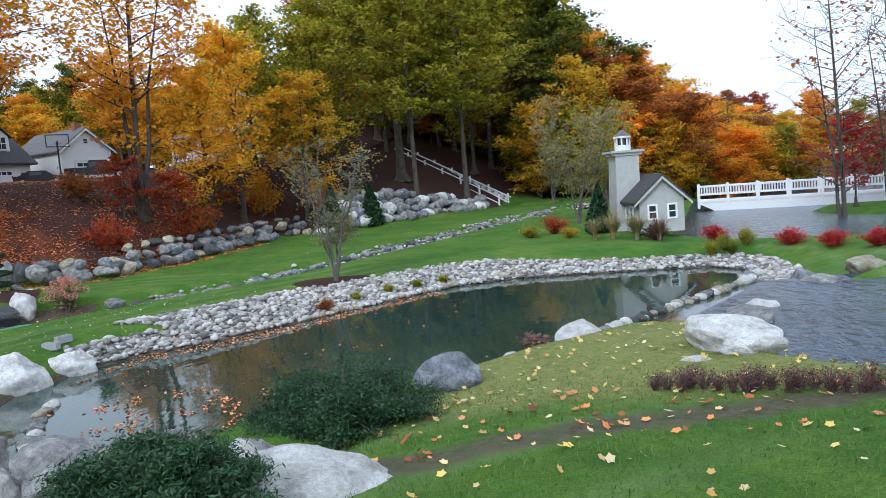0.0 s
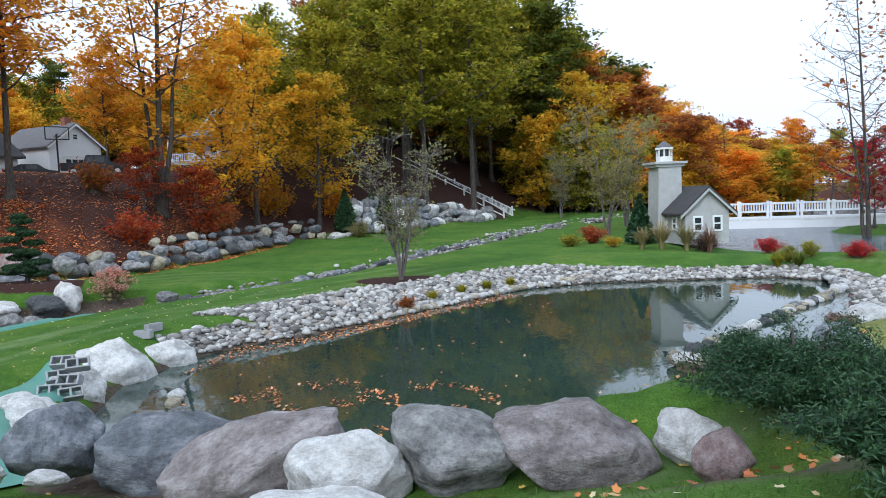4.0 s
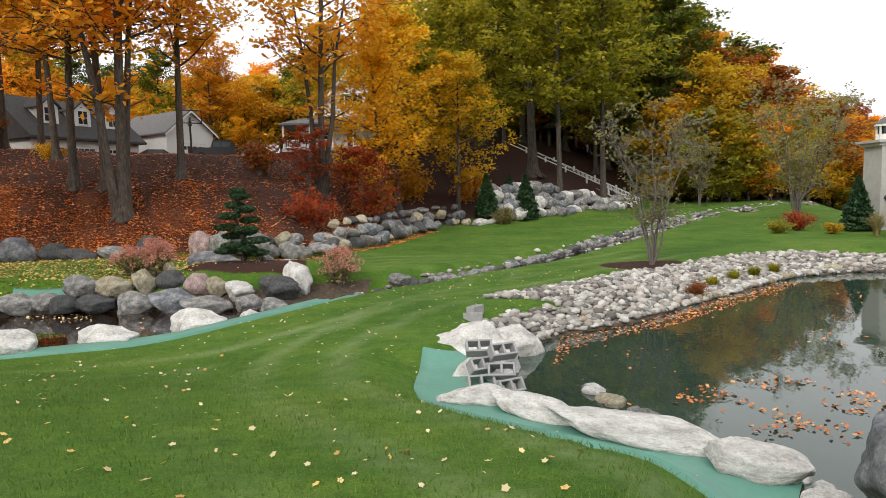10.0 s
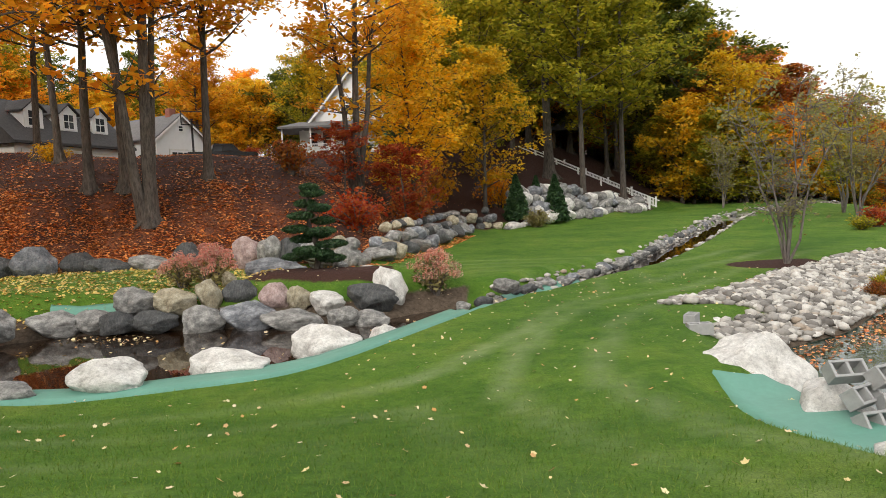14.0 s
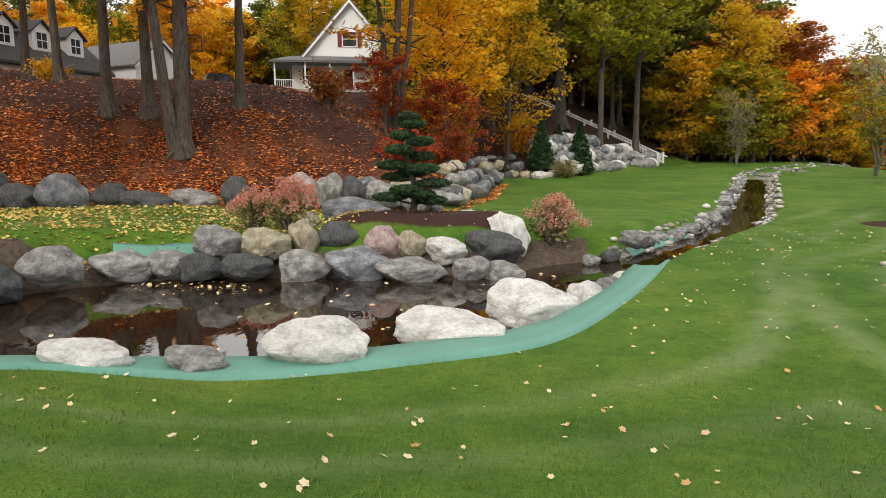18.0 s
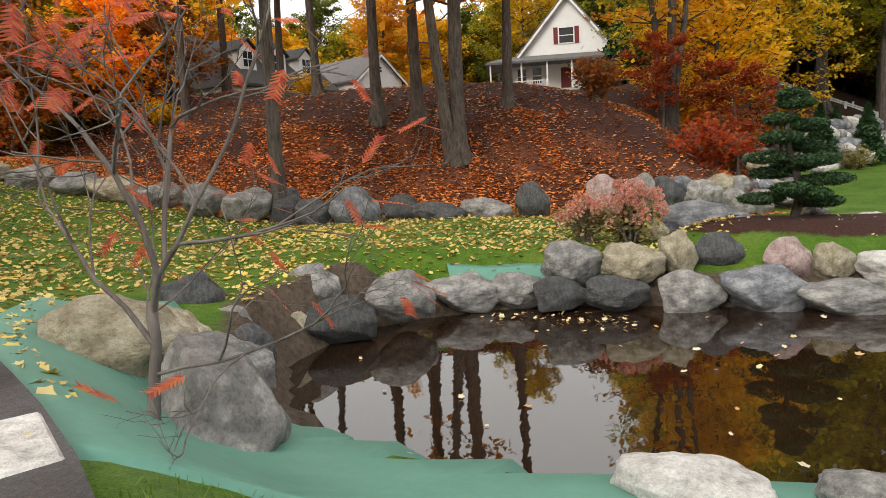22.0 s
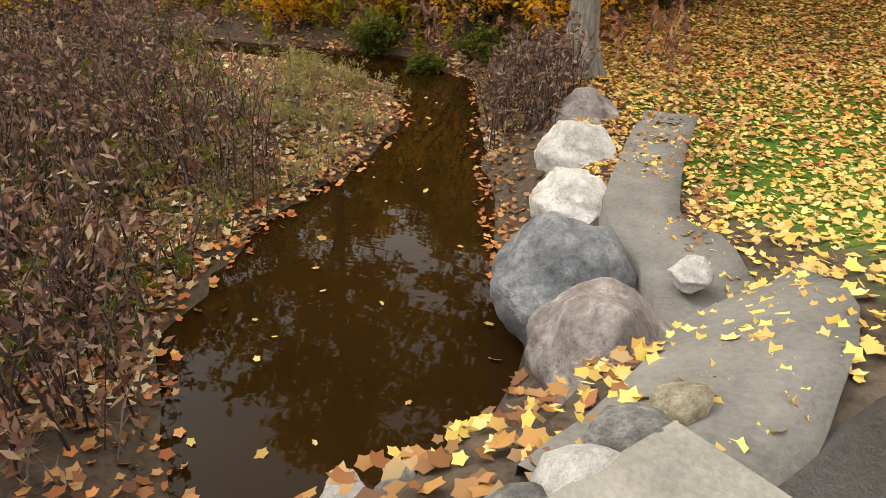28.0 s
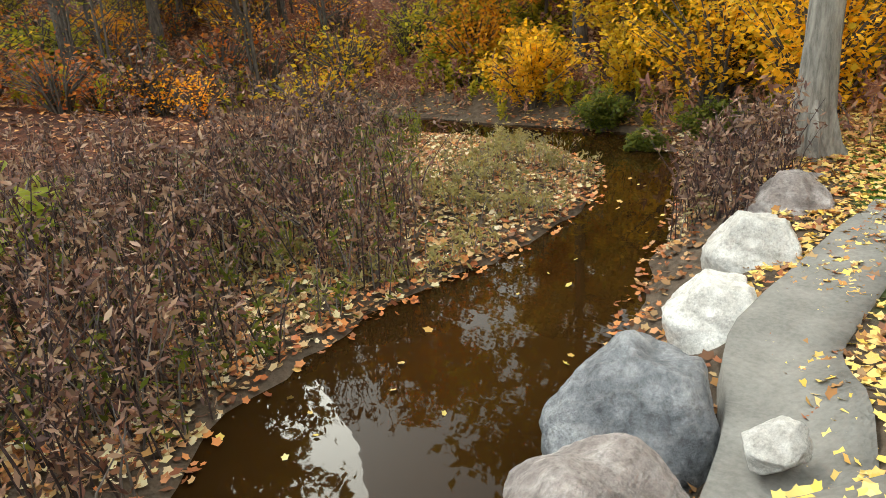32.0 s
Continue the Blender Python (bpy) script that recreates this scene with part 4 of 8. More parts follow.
def tree_meshes(seed, height, radius, base, leaves, leaf, trunk_r, lean=0.04, limbs=16, bare=0.0, bark="bark", droop=0.0, spread=0.34, forks=0):
    """Trunk with limbs, and a crown of loose leaves round the outer branches."""
    rng = np.random.default_rng(seed)
    verts, faces, spots = [], [], []
    n = 9
    bend = rng.normal(0, lean, 2)
    tr = []
    for i in range(n + 1):
        t = i / n
        tr.append(np.array([bend[0] * height * t * t + 0.12 * math.sin(3 * t + seed), bend[1] * height * t * t + 0.12 * math.cos(2.3 * t + seed), height * 0.94 * t - 0.25]))
    rad = [trunk_r * (1.35 if i == 0 else (1 - 0.9 * (i / n)) ** 0.85) for i in range(n + 1)]
    low = [tr[0], tr[0] + (tr[1] - tr[0]) * 0.17, tr[0] + (tr[1] - tr[0]) * 0.34, tr[0] + (tr[1] - tr[0]) * 0.62]
    tube(verts, faces, low + tr[1:], [trunk_r * 2.1, trunk_r * 1.55, trunk_r * 1.22, trunk_r * 1.06] + rad[1:], 9)
    for k in range(5):
        az = k * 1.257 + seed
        o = np.array([math.cos(az), math.sin(az), 0])
        tube(verts, faces, [tr[0] + o * trunk_r * 2.6 + [0, 0, 0.02], tr[0] + o * trunk_r * 1.25 + [0, 0, 0.42], tr[0] + o * trunk_r * 0.7 + [0, 0, 1.1]], [trunk_r * 0.3, trunk_r * 0.42, trunk_r * 0.2], 6)
    for k in range(forks):
        az = 2.1 * k + seed
        o = np.array([math.cos(az), math.sin(az), 0])
        run = [tr[0] + o * trunk_r * (0.8 + 5.0 * u + 4.5 * u * u) + [0, 0, height * 0.7 * u] + rng.normal(0, 0.1, 3) * (u > 0) for u in (0, 0.15, 0.35, 0.6, 1.0)]
        tube(verts, faces, run, [trunk_r * f for f in (1.1, 0.75, 0.6, 0.42, 0.15)], 8)
        for u in (2, 3, 4):
            for _ in range(6):
                e = rng.normal(0, 1, 3)
                e[2] = abs(e[2]) * 0.6
                tip = run[u] + e / np.linalg.norm(e) * radius * rng.uniform(0.3, 0.6)
                tube(verts, faces, [run[u], (run[u] + tip) / 2 + rng.normal(0, 0.15, 3), tip], [trunk_r * 0.16, trunk_r * 0.1, 0.01], 4)
                spots += [(tip, 1.2), ((run[u] + tip) / 2, 0.8)]
    for k in range(limbs):
        t = base + (0.97 - base) * (k + rng.uniform(0, 1)) / limbs
        i = min(int(t * n), n - 1)
        p = tr[i] + (tr[i + 1] - tr[i]) * (t * n - i)
        az = k * 2.4 + rng.normal(0, 0.5)
        prof = math.sin(math.pi * min(1, 0.18 + 0.82 * (t - base) / (1 - base)) ** 0.8)
        length = radius * (0.35 + 0.75 * prof) * rng.uniform(0.7, 1.15)
        rise = rng.uniform(0.25, 0.75) * (1 - droop)
        d = np.array([math.cos(az), math.sin(az), rise])
        pts, q = [p], p.copy()
        for s in range(5):
            q = q + d / np.linalg.norm(d) * length / 5 + rng.normal(0, 0.05 * length / 3, 3)
            d = d + np.array([0, 0, 0.05 - 0.12 * droop])
            pts.append(q.copy())
        r0 = trunk_r * 0.42 * (1 - 0.7 * t)
        tube(verts, faces, pts, [max(0.012, r0 * (1 - s / 5.3)) for s in range(6)], 5)
        spots += [(pts[s], 1.0) for s in (3, 4, 5)]
        for s in range(1, 6):
            for _ in range(2):
                e = rng.normal(0, 1, 3)
                e[2] = abs(e[2]) * 0.5 - 0.2 * droop
                tip = pts[s] + e / np.linalg.norm(e) * length * rng.uniform(0.22, 0.42)
                mid = (pts[s] + tip) / 2 + rng.normal(0, 0.06, 3)
                tube(verts, faces, [pts[s], mid, tip], [max(0.01, r0 * 0.3), max(0.008, r0 * 0.2), 0.006], 4)
                spots += [(mid, 0.8), (tip, 1.2)]
    trunk = mesh_from("trunk", verts, faces, M[bark])
    c = np.array([s[0] for s in spots])
    wts = np.array([s[1] for s in spots])
    wts = wts * rng.uniform(0.1, 1.5, len(wts)) ** 1.5 * (rng.uniform(size=len(wts)) > bare)
    pick = rng.choice(len(c), leaves, p=wts / wts.sum())
    pos = c[pick] + rng.normal(0, 1, (leaves, 3)) * np.array([spread, spread, spread * 0.45]) * radius * 0.24
    crown = quads_mesh("crown", leaf_quads(pos, leaf, rng), M["lf_green"])
    return trunk, crown


def plant_tree(meshes, x, y, scale, rz, leaf, label, name="tree", z=None, group="", zs=1.0, category="tree"):
    trunk, crown = meshes
    zz = ground_z(x, y) if z is None else z
    ob = holder(name, pose(x, y, zz - 0.05, 0, 0, rz), label, category, group)
    ob.scale = (scale, scale, scale * zs)
    child("trunk", trunk, ob)
    c = child("crown", crown, ob)
    c.material_slots[0].link = "OBJECT"
    c.material_slots[0].material = M["lf_" + leaf]
    return ob


def shrub_mesh(seed, rx, rz, stems, leaves, leaf, flat=0.4, bark="twig", up=0.9, long=1.0):
    """A bush: stems fanning from the ground and leaves along them."""
    rng = np.random.default_rng(seed)
    verts, faces, c = [], [], []
    for k in range(stems):
        az, out = rng.uniform(0, 6.283), rng.uniform(0.15, 1.0)
        tip = np.array([math.cos(az) * rx * out, math.sin(az) * rx * out, rz * (1 - 0.45 * out * out) * rng.uniform(0.75, 1.05)])
        mid = tip * np.array([0.4, 0.4, 0.62 * up]) + rng.normal(0, 0.03 * rx, 3)
        b0 = np.array([math.cos(az) * 0.08 * rx, math.sin(az) * 0.08 * rx, -0.05])
        tube(verts, faces, [b0, mid, tip], [0.012 + 0.012 * rz, 0.01 + 0.006 * rz, 0.004], 4)
        for t in rng.uniform(0.25, 1.0, max(1, leaves // stems)):
            q = (1 - t) ** 2 * b0 + 2 * t * (1 - t) * mid + t * t * tip
            c.append(q + rng.normal(0, 0.085 * rx, 3))
    return mesh_from("branchwork", verts, faces, M[bark]), quads_mesh("foliage", leaf_quads(np.array(c), leaf, rng, flat, long), M["lf_green"])


BUSH = [shrub_mesh(90 + i, 1.0, 1.0, 40, 1900, 0.06) for i in range(3)]
THIN = [shrub_mesh(95 + i, 1.0, 1.3, 34, 420, 0.05) for i in range(2)]
MAPLES = [tree_meshes(11 + i, 19, 5.6, 0.17, 6800, 0.22, 0.27, limbs=26) for i in range(4)]
TALLS = [tree_meshes(31 + i, 24, 5.8, 0.35, 7600, 0.26, 0.3, limbs=26) for i in range(3)]
SMALLS = [tree_meshes(51 + i, 8, 3.0, 0.2, 3600, 0.14, 0.1, limbs=16) for i in range(3)]
SKIRTS = [tree_meshes(61 + i, 10, 3.8, 0.03, 5600, 0.18, 0.13, limbs=30) for i in range(3)]
CANOPY = [tree_meshes(81 + i, 20, 6.2, 0.36, 4600, 0.19, 0.25, limbs=28, droop=0.3) for i in range(3)]
FORKED = [tree_meshes(41, 24, 6.0, 0.34, 5600, 0.22, 0.27, limbs=24, forks=2)]
BARES = [tree_meshes(71 + i, 15, 4.4, 0.14, 420, 0.13, 0.13, limbs=30, bare=0.6, bark="bark", forks=1) for i in range(2)]
COLOUR = {"dark": "dark green", "yellow": "golden-yellow", "orange": "orange", "rust": "rust-brown", "red": "deep red", "olive": "yellow-green", "green": "green", "scarlet": "scarlet"}

rnd = random.Random(5)
# trees that stand singly on the bank
SINGLE = [
    (-32.8, 34.9, "forked", 0.86, "orange", 1.15), (-36.2, 35.8, "canopy", 0.86, "orange", 0.8), (-35.0, 36.3, "canopy", 0.9, "yellow", 0.85), (-32.2, 38.4, "canopy", 0.8, "orange", 0.62), (-36.3, 29.3, "canopy", 0.86, "orange", 0.8),
    (-26.8, 43.7, "forked", 0.8, "orange", 0.9), (-24.9, 48.6, "maple", 0.62, "yellow", 0.7), (-46.0, 44.0, "canopy", 0.85, "orange", 0.9), (-41.8, 40.6, "canopy", 0.82, "orange", 0.7), (-47.5, 38.5, "canopy", 0.8, "orange", 0.7),
    (-44.6, 86.5, "tall", 0.64, "yellow", 0.9), (-48.5, 90.0, "tall", 0.6, "olive", 0.9), (-27.5, 60.5, "maple", 0.72, "olive", 1.0),
    (-25.5, 54, "maple", 0.75, "yellow", 0.9), (-22.0, 57.5, "maple", 0.6, "yellow", 0.7), (-23.5, 64, "maple", 0.8, "olive", 0.8), (-28.5, 66, "maple", 0.8, "olive", 0.8), (-24.0, 66, "maple", 0.85, "olive", 0.9), (-17.9, 72.3, "tall", 1.0, "olive", 1.5), (-15.2, 66.6, "tall", 0.85, "olive", 0.8),
    (-11.7, 72.4, "tall", 0.95, "olive", 0.9), (-52, 47, "tall", 0.8, "orange", 1.0), (-57, 46, "tall", 0.85, "yellow", 1.0), (-60, 51, "tall", 0.8, "rust", 1.0),
]
for x, y, kind, s, leaf, fat in SINGLE:
    pool = {"tall": TALLS, "maple": MAPLES, "forked": FORKED, "canopy": CANOPY}[kind]
    ob = plant_tree(pool[rnd.randrange(len(pool))], x, y, s, rnd.uniform(0, 360), leaf, "tall maple with %s autumn leaves on the bank" % COLOUR[leaf], group="trees on the bank")
    ob.scale.z *= rnd.uniform(1.0, 1.1)
    for c in ob.children:
        if c.name.startswith("trunk"):
            c.scale = (fat, fat, 1) if fat > 1 else (1, 1, 1)


def crest(x, y):
    """Height of the wood: it falls from the hill in the west to the lake in the east."""
    u = x / max(20, y - 6) * 82
    return np.interp(u, [-4, -1, 4, 7, 10, 13, 18, 30], [40, 20.5, 17, 13.5, 12, 9.5, 9.5, 8]) * max(0.7, (y - 6) / 82)


def join_trees(name, label, plants):
    """Many far trees as one object: every trunk in one mesh, the crowns in one mesh a colour."""
    def gather(part_name, items, material, ob):
        cos, idx, start, total, nv, nl = [], [], [], [], 0, 0
        for me, m in items:
            co = np.empty(3 * len(me.vertices), np.float32)
            me.vertices.foreach_get("co", co)
            vi, ls, lt = (np.empty(k, np.int32) for k in (len(me.loops), len(me.polygons), len(me.polygons)))
            me.loops.foreach_get("vertex_index", vi)
            me.polygons.foreach_get("loop_start", ls)
            me.polygons.foreach_get("loop_total", lt)
            m = np.array(m)
            cos.append(co.reshape(-1, 3) @ m[:3, :3].T + m[:3, 3])
            idx.append(vi + nv)
            start.append(ls + nl)
            total.append(lt)
            nv, nl = nv + len(me.vertices), nl + len(vi)
        out = bpy.data.meshes.new(part_name)
        out.vertices.add(nv)
        out.vertices.foreach_set("co", np.concatenate(cos).astype(np.float32).ravel())
        out.loops.add(nl)
        out.loops.foreach_set("vertex_index", np.concatenate(idx))
        starts = np.concatenate(start)
        out.polygons.add(len(starts))
        out.polygons.foreach_set("loop_start", starts)
        out.polygons.foreach_set("loop_total", np.concatenate(total))
        out.materials.append(material)
        out.update(calc_edges=True)
        tagged(child(part_name, out, ob), kind="stuff")

    ob = tagged(holder(name, pose(0, 0, 0), label, "woodland"), kind="stuff")
    gather("trunk_mass", [(p[0][0], p[1]) for p in plants], M["bark"], ob)
    for leaf in sorted({p[2] for p in plants}):
        gather("crown_mass", [(p[0][1], p[1]) for p in plants if p[2] == leaf], M["lf_" + leaf], ob)


def tree_at(x, y, s, rz, zs=1.0):
    return pose(x, y, ground_z(x, y) - 0.05, 0, 0, rz) @ Matrix.Diagonal((s, s, s * zs, 1))


def wood(n, seed, x0, x1, y0, y1, leaves, keep, smin=0.75, smax=1.15, group="woodland trees", joined=""):
    r = random.Random(seed)
    made, far = [], []
    for _ in range(n * 30):
        if len(made) >= n:
            break
        x, y = r.uniform(x0, x1), r.uniform(y0, y1)
        if not keep(x, y) or any((x - a) ** 2 + (y - b) ** 2 < 10 for a, b in made):
            continue
        made.append((x, y))
        leaf = r.choice(leaves)
        pool = MAPLES if r.random() < 0.6 else TALLS
        s = r.uniform(smin, smax)
        top = crest(x, y) / (19 if pool is MAPLES else 24) * r.uniform(0.82, 1.04)
        zs = min(1.0, top / s)
        if joined:
            far.append((pool[r.randrange(len(pool))], tree_at(x, y, s * (0.55 + 0.45 * zs), r.uniform(0, 360), zs / (0.55 + 0.45 * zs)), leaf))
            continue
        plant_tree(pool[r.randrange(len(pool))], x, y, s * (0.55 + 0.45 * zs), r.uniform(0, 360), leaf, "woodland tree in %s autumn leaf" % COLOUR[leaf], group=group, zs=zs / (0.55 + 0.45 * zs))
    if joined:
        join_trees("woodland", joined, far)


def clear_court(x, y):
    return not (-72 < x < -30 and 54 < y < 92)


# wood behind the stair and the lawn
wood(46, 1, -30, 3, 80, 125, ["olive", "olive", "green", "rust", "olive", "olive"], lambda x, y: clear_court(x, y) and y > 80 + 0.5 * max(0, x + 6), 0.85, 1.2)
wood(30, 2, 0, 26, 80, 112, ["orange", "yellow", "orange", "yellow", "rust", "orange"], lambda x, y: y > 80 + 0.35 * (x + 2), 0.75, 1.0)
edge = random.Random(77)
for k in range(24):
    x = -6.5 + k * 1.35
    plant_tree(SKIRTS[k % 3], x, 82 + 0.35 * (x + 8) + edge.uniform(-1.5, 2.5), edge.uniform(0.75, 1.15) * (1.0 if x < 6 else 0.75), k * 70, edge.choice(["olive", "olive", "yellow", "orange", "olive", "yellow"]), "low-branched tree at the edge of the wood", group="trees at the wood's edge")
wood(44, 3, 18, 100, 100, 170, ["rust", "red", "orange", "rust", "olive"], lambda x, y: y > 100 + 0.1 * x, 0.5, 0.75, joined="rust and red autumn wood beyond the lake")
wood(22, 4, -95, -28, 90, 130, ["olive", "green", "yellow", "orange"], lambda x, y: y > 92, 0.66, 0.85)
wood(16, 6, -105, -62, 42, 95, ["orange", "yellow", "olive", "orange"], lambda x, y: not (-78 < x and 52 < y < 90) and y > 44, 0.75, 1.0)
# wood round the drive and creek
wood(14, 7, -95, -56, -20, 40, ["yellow", "olive", "green", "orange"], lambda x, y: line_d(DRIVE, np.array([x]), np.array([y]))[0][0] > 5, 0.6, 0.95, joined="yellow and green wood where the drive ends")
wood(8, 8, -80, -30, -45, 14, ["olive", "yellow", "rust", "orange", "green"], lambda x, y: (x < -46 or y < -7) and line_d(DRIVE, np.array([x]), np.array([y]))[0][0] > 4, 0.6, 0.9, "trees by the creek")
for k in range(9):
    x = -1.5 + k * 1.9
    plant_tree(SKIRTS[k % 3], x, 79 + 0.42 * (x + 2) + edge.uniform(-1, 1), edge.uniform(0.75, 1.0) * (1.0 if x < 6 else 0.85), k * 80, edge.choice(["yellow", "orange", "olive"]), "low-branched tree at the edge of the wood", group="trees at the wood's edge")
inside = []
for k in range(60):
    x, y = edge.uniform(-88, -66), edge.uniform(14, 46)
    inside.append((SKIRTS[k % 3], tree_at(x, y, edge.uniform(0.6, 1.2), k * 50), edge.choice(["olive", "lime", "yellow", "orange", "olive"])))
for k in range(20):
    x, y = edge.uniform(-66, -50), edge.uniform(2, 21)
    if line_d(DRIVE, np.array([x]), np.array([y]))[0][0] > 5:
        inside.append((SKIRTS[k % 3], tree_at(x, y, edge.uniform(0.4, 0.8), k * 50), edge.choice(["olive", "lime", "yellow", "lime"])))
for k in range(64):
    x, y = edge.uniform(-50, -27), edge.uniform(-22, -4)
    inside.append((THIN[k % 2], tree_at(x, y, edge.uniform(0.9, 2.2), k * 70, 0.9), edge.choice(["yellow", "rust", "orange", "olive", "russet"])))
for k in range(46):
    x, y = edge.uniform(-58, -26), edge.uniform(-34, -5)
    inside.append((BARES[k % 2], tree_at(x, y, edge.uniform(0.25, 0.7), k * 70, 1.3), edge.choice(["yellow", "rust", "olive"])))
for k in range(34):
    x, y = edge.uniform(-80, -28), edge.uniform(-62, -36)
    inside.append((SKIRTS[k % 3], tree_at(x, y, edge.uniform(0.8, 1.3), k * 50), edge.choice(["olive", "yellow", "rust", "olive"])))
join_trees("woodland", "dense green and yellow growth round the drive and creek", inside)
for x, y, s, leaf in ((-59.1, 92.1, 0.42, "yellow"),):
    plant_tree(SMALLS[0], x, y, s * 2.2, 40, leaf, "bright yellow young tree beside the house", name="tree")
low_wood = random.Random(41)
# the green hillside wood behind the houses
hillside = []
for k in range(46):
    x, y = -100 + k * 1.6 + edge.uniform(-2, 2), edge.uniform(97, 112)
    hillside.append((SKIRTS[k % 3], tree_at(x, y, edge.uniform(1.1, 1.4), k * 50, 0.98), edge.choice(["olive", "green", "olive", "green", "yellow", "orange"])))
for k in range(26):
    x, y = -92 + k * 1.1 + edge.uniform(-1, 1), edge.uniform(60, 96)
    if x < -72:
        hillside.append((SKIRTS[k % 3], tree_at(x, y, edge.uniform(0.9, 1.3), k * 50, 1.0), edge.choice(["olive", "orange", "yellow"])))
join_trees("woodland", "green and yellow hillside wood behind the houses", hillside)
# the dark wood between the drive and the carriage wing
for k in range(16):
    x, y = -52 - k * 0.75 + low_wood.uniform(-1, 1), 33.5 + (k * 5.3) % 13
    plant_tree(SKIRTS[k % 3], x, y, low_wood.uniform(0.6, 0.95), k * 50, low_wood.choice(["olive", "rust", "orange", "olive", "rust"]), "dense brownish autumn tree above the drive", group="trees above the drive")
# low growth inside the wood behind the stair
low = random.Random(31)
inside = []
for k in range(62):
    x, y = low.uniform(-31, 26), low.uniform(88, 104)
    y += 0.35 * max(0, x)
    s = low.uniform(0.8, 1.4) * (1.0 if x < 0 else 0.7)
    inside.append((SMALLS[k % 3], tree_at(x, y, s, k * 50, 0.8), low.choice(["rust", "olive", "green", "rust", "orange"])))
    inside.append((BUSH[k % 3], tree_at(x + low.uniform(-4, 4), y + low.uniform(0, 6), low.uniform(2.2, 3.4), k * 70, 0.9), low.choice(["rust", "olive", "green", "brown"])))
join_trees("woodland", "low dark undergrowth inside the wood", inside)
inside = []
for k in range(26):
    x, y = low.uniform(-70, -50), low.uniform(-22, 6)
    inside.append((SMALLS[k % 3], tree_at(x, y, low.uniform(0.6, 1.1), k * 50), low.choice(["yellow", "orange", "olive", "rust", "yellow"])))
    inside.append((BUSH[k % 3], tree_at(low.uniform(-62, -46), low.uniform(-14, 8), low.uniform(1.0, 2.2), k * 70, 0.9), low.choice(["yellow", "olive", "olive", "rust", "orange"])))
for k in range(14):
    x, y = low.uniform(-50, -32), low.uniform(-30, -14)
    inside.append((SMALLS[k % 3], tree_at(x, y, low.uniform(0.7, 1.2), k * 50), low.choice(["yellow", "orange", "olive", "rust"])))
    inside.append((BUSH[k % 3], tree_at(x + 2, y + 3, low.uniform(1.0, 2.0), k * 70, 0.9), low.choice(["yellow", "olive", "orange", "rust"])))
join_trees("woodland", "slender yellow and orange understorey beyond the creek", inside)
# trees partly added so their crowns block sky from the creek's reflection
for x, y, s, leaf in ((-40.3, -13.8, 0.8, "yellow"), (-47.3, -17.1, 0.6, "yellow"), (-36.5, -10.5, 0.8, "yellow"), (-47.5, 7.5, 0.72, "yellow"), (-51, 10, 0.85, "olive"), (-48.5, 0, 0.75, "yellow")):
    plant_tree(TALLS[int(-x) % 3], x, y, s, x * 40, leaf, "tall tree whose crown blocks the sky mirrored in the creek", group="trees by the creek")
# bare trees by the lake
for x, y, s, rz in ((15.4, 53.0, 1.15, 10), (18.6, 54.5, 1.0, 80), (21, 57, 1.05, 200), (26, 58, 1.1, 40), (24, 62, 0.9, 130), (30, 70, 1.0, 20), (17, 96, 0.9, 50), (38, 88, 1.0, 300)):
    plant_tree(BARES[int(x) % 2], x, y, s, rz, "rust", "nearly bare grey tree by the lake", group="bare lakeside trees")
plant_tree(SMALLS[1], 17.2, 56.5, 0.75, 30, "scarlet", "young red maple on the spit by the footbridge")
plant_tree(SMALLS[2], 20.5, 57.5, 0.8, 130, "rust", "young rust-leaved tree on the spit by the footbridge")


def plant_shrub(meshes, x, y, s, rz, leaf, label, name="shrub", group="", z=None, sz=1.0):
    zz = ground_z(x, y) if z is None else z
    ob = holder(name, pose(x, y, zz, 0, 0, rz), label, "shrub", group)
    ob.scale = (s, s, s * sz)
    child("branchwork", meshes[0], ob)
    c = child("foliage", meshes[1], ob)
    c.material_slots[0].link = "OBJECT"
    c.material_slots[0].material = M["lf_" + leaf]
    return ob

# ---- boulders round the first pond ----
placed([(-8.9, 12.45, -0.66, 0.47, 0.42, 0.4, 24, "blue"), (-7.69, 12.74, -0.9, 0.88, 0.56, 0.5, 14, "blue"), (-5.47, 11.43, -0.46, 0.52, 0.42, 0.38, -6, "white"), (-5.29, 10.61, -0.5, 0.68, 0.4, 0.27, -9, "white"),
        (-4.67, 11.68, -0.36, 0.56, 0.46, 0.38, -14, "grey"), (-3.68, 11.78, -0.34, 0.66, 0.5, 0.4, -8, "mauve"), (-2.69, 11.24, -0.22, 0.22, 0.2, 0.24, 0, "pink"), (-2.81, 11.82, -0.26, 0.26, 0.22, 0.24, 0, "white"),
        (-9.25, 11.95, -0.78, 0.2, 0.15, 0.12, 0, "white"), (-8.45, 11.75, -0.72, 0.22, 0.12, 0.08, 10, "white")], "boulders along the pond bank", "in the row above the pond")
placed([(-13.3, 19.55, -1.82, 0.88, 0.85, 0.8, 30, "white"), (-12.8, 21.0, -1.82, 0.6, 0.52, 0.46, 0, "white"), (-13.15, 22.8, -1.86, 0.66, 0.56, 0.48, 60, "white"), (-12.85, 17.75, -1.72, 0.55, 0.5, 0.5, 20, "white")], "pale boulders at the pond corner", "rounded by the pond corner")
placed([(-6.37, 11.71, -0.53, 0.86, 0.55, 0.44, 4, "mauve")], "boulders along the pond bank", "leaning in the row above the pond", tilt=-22)
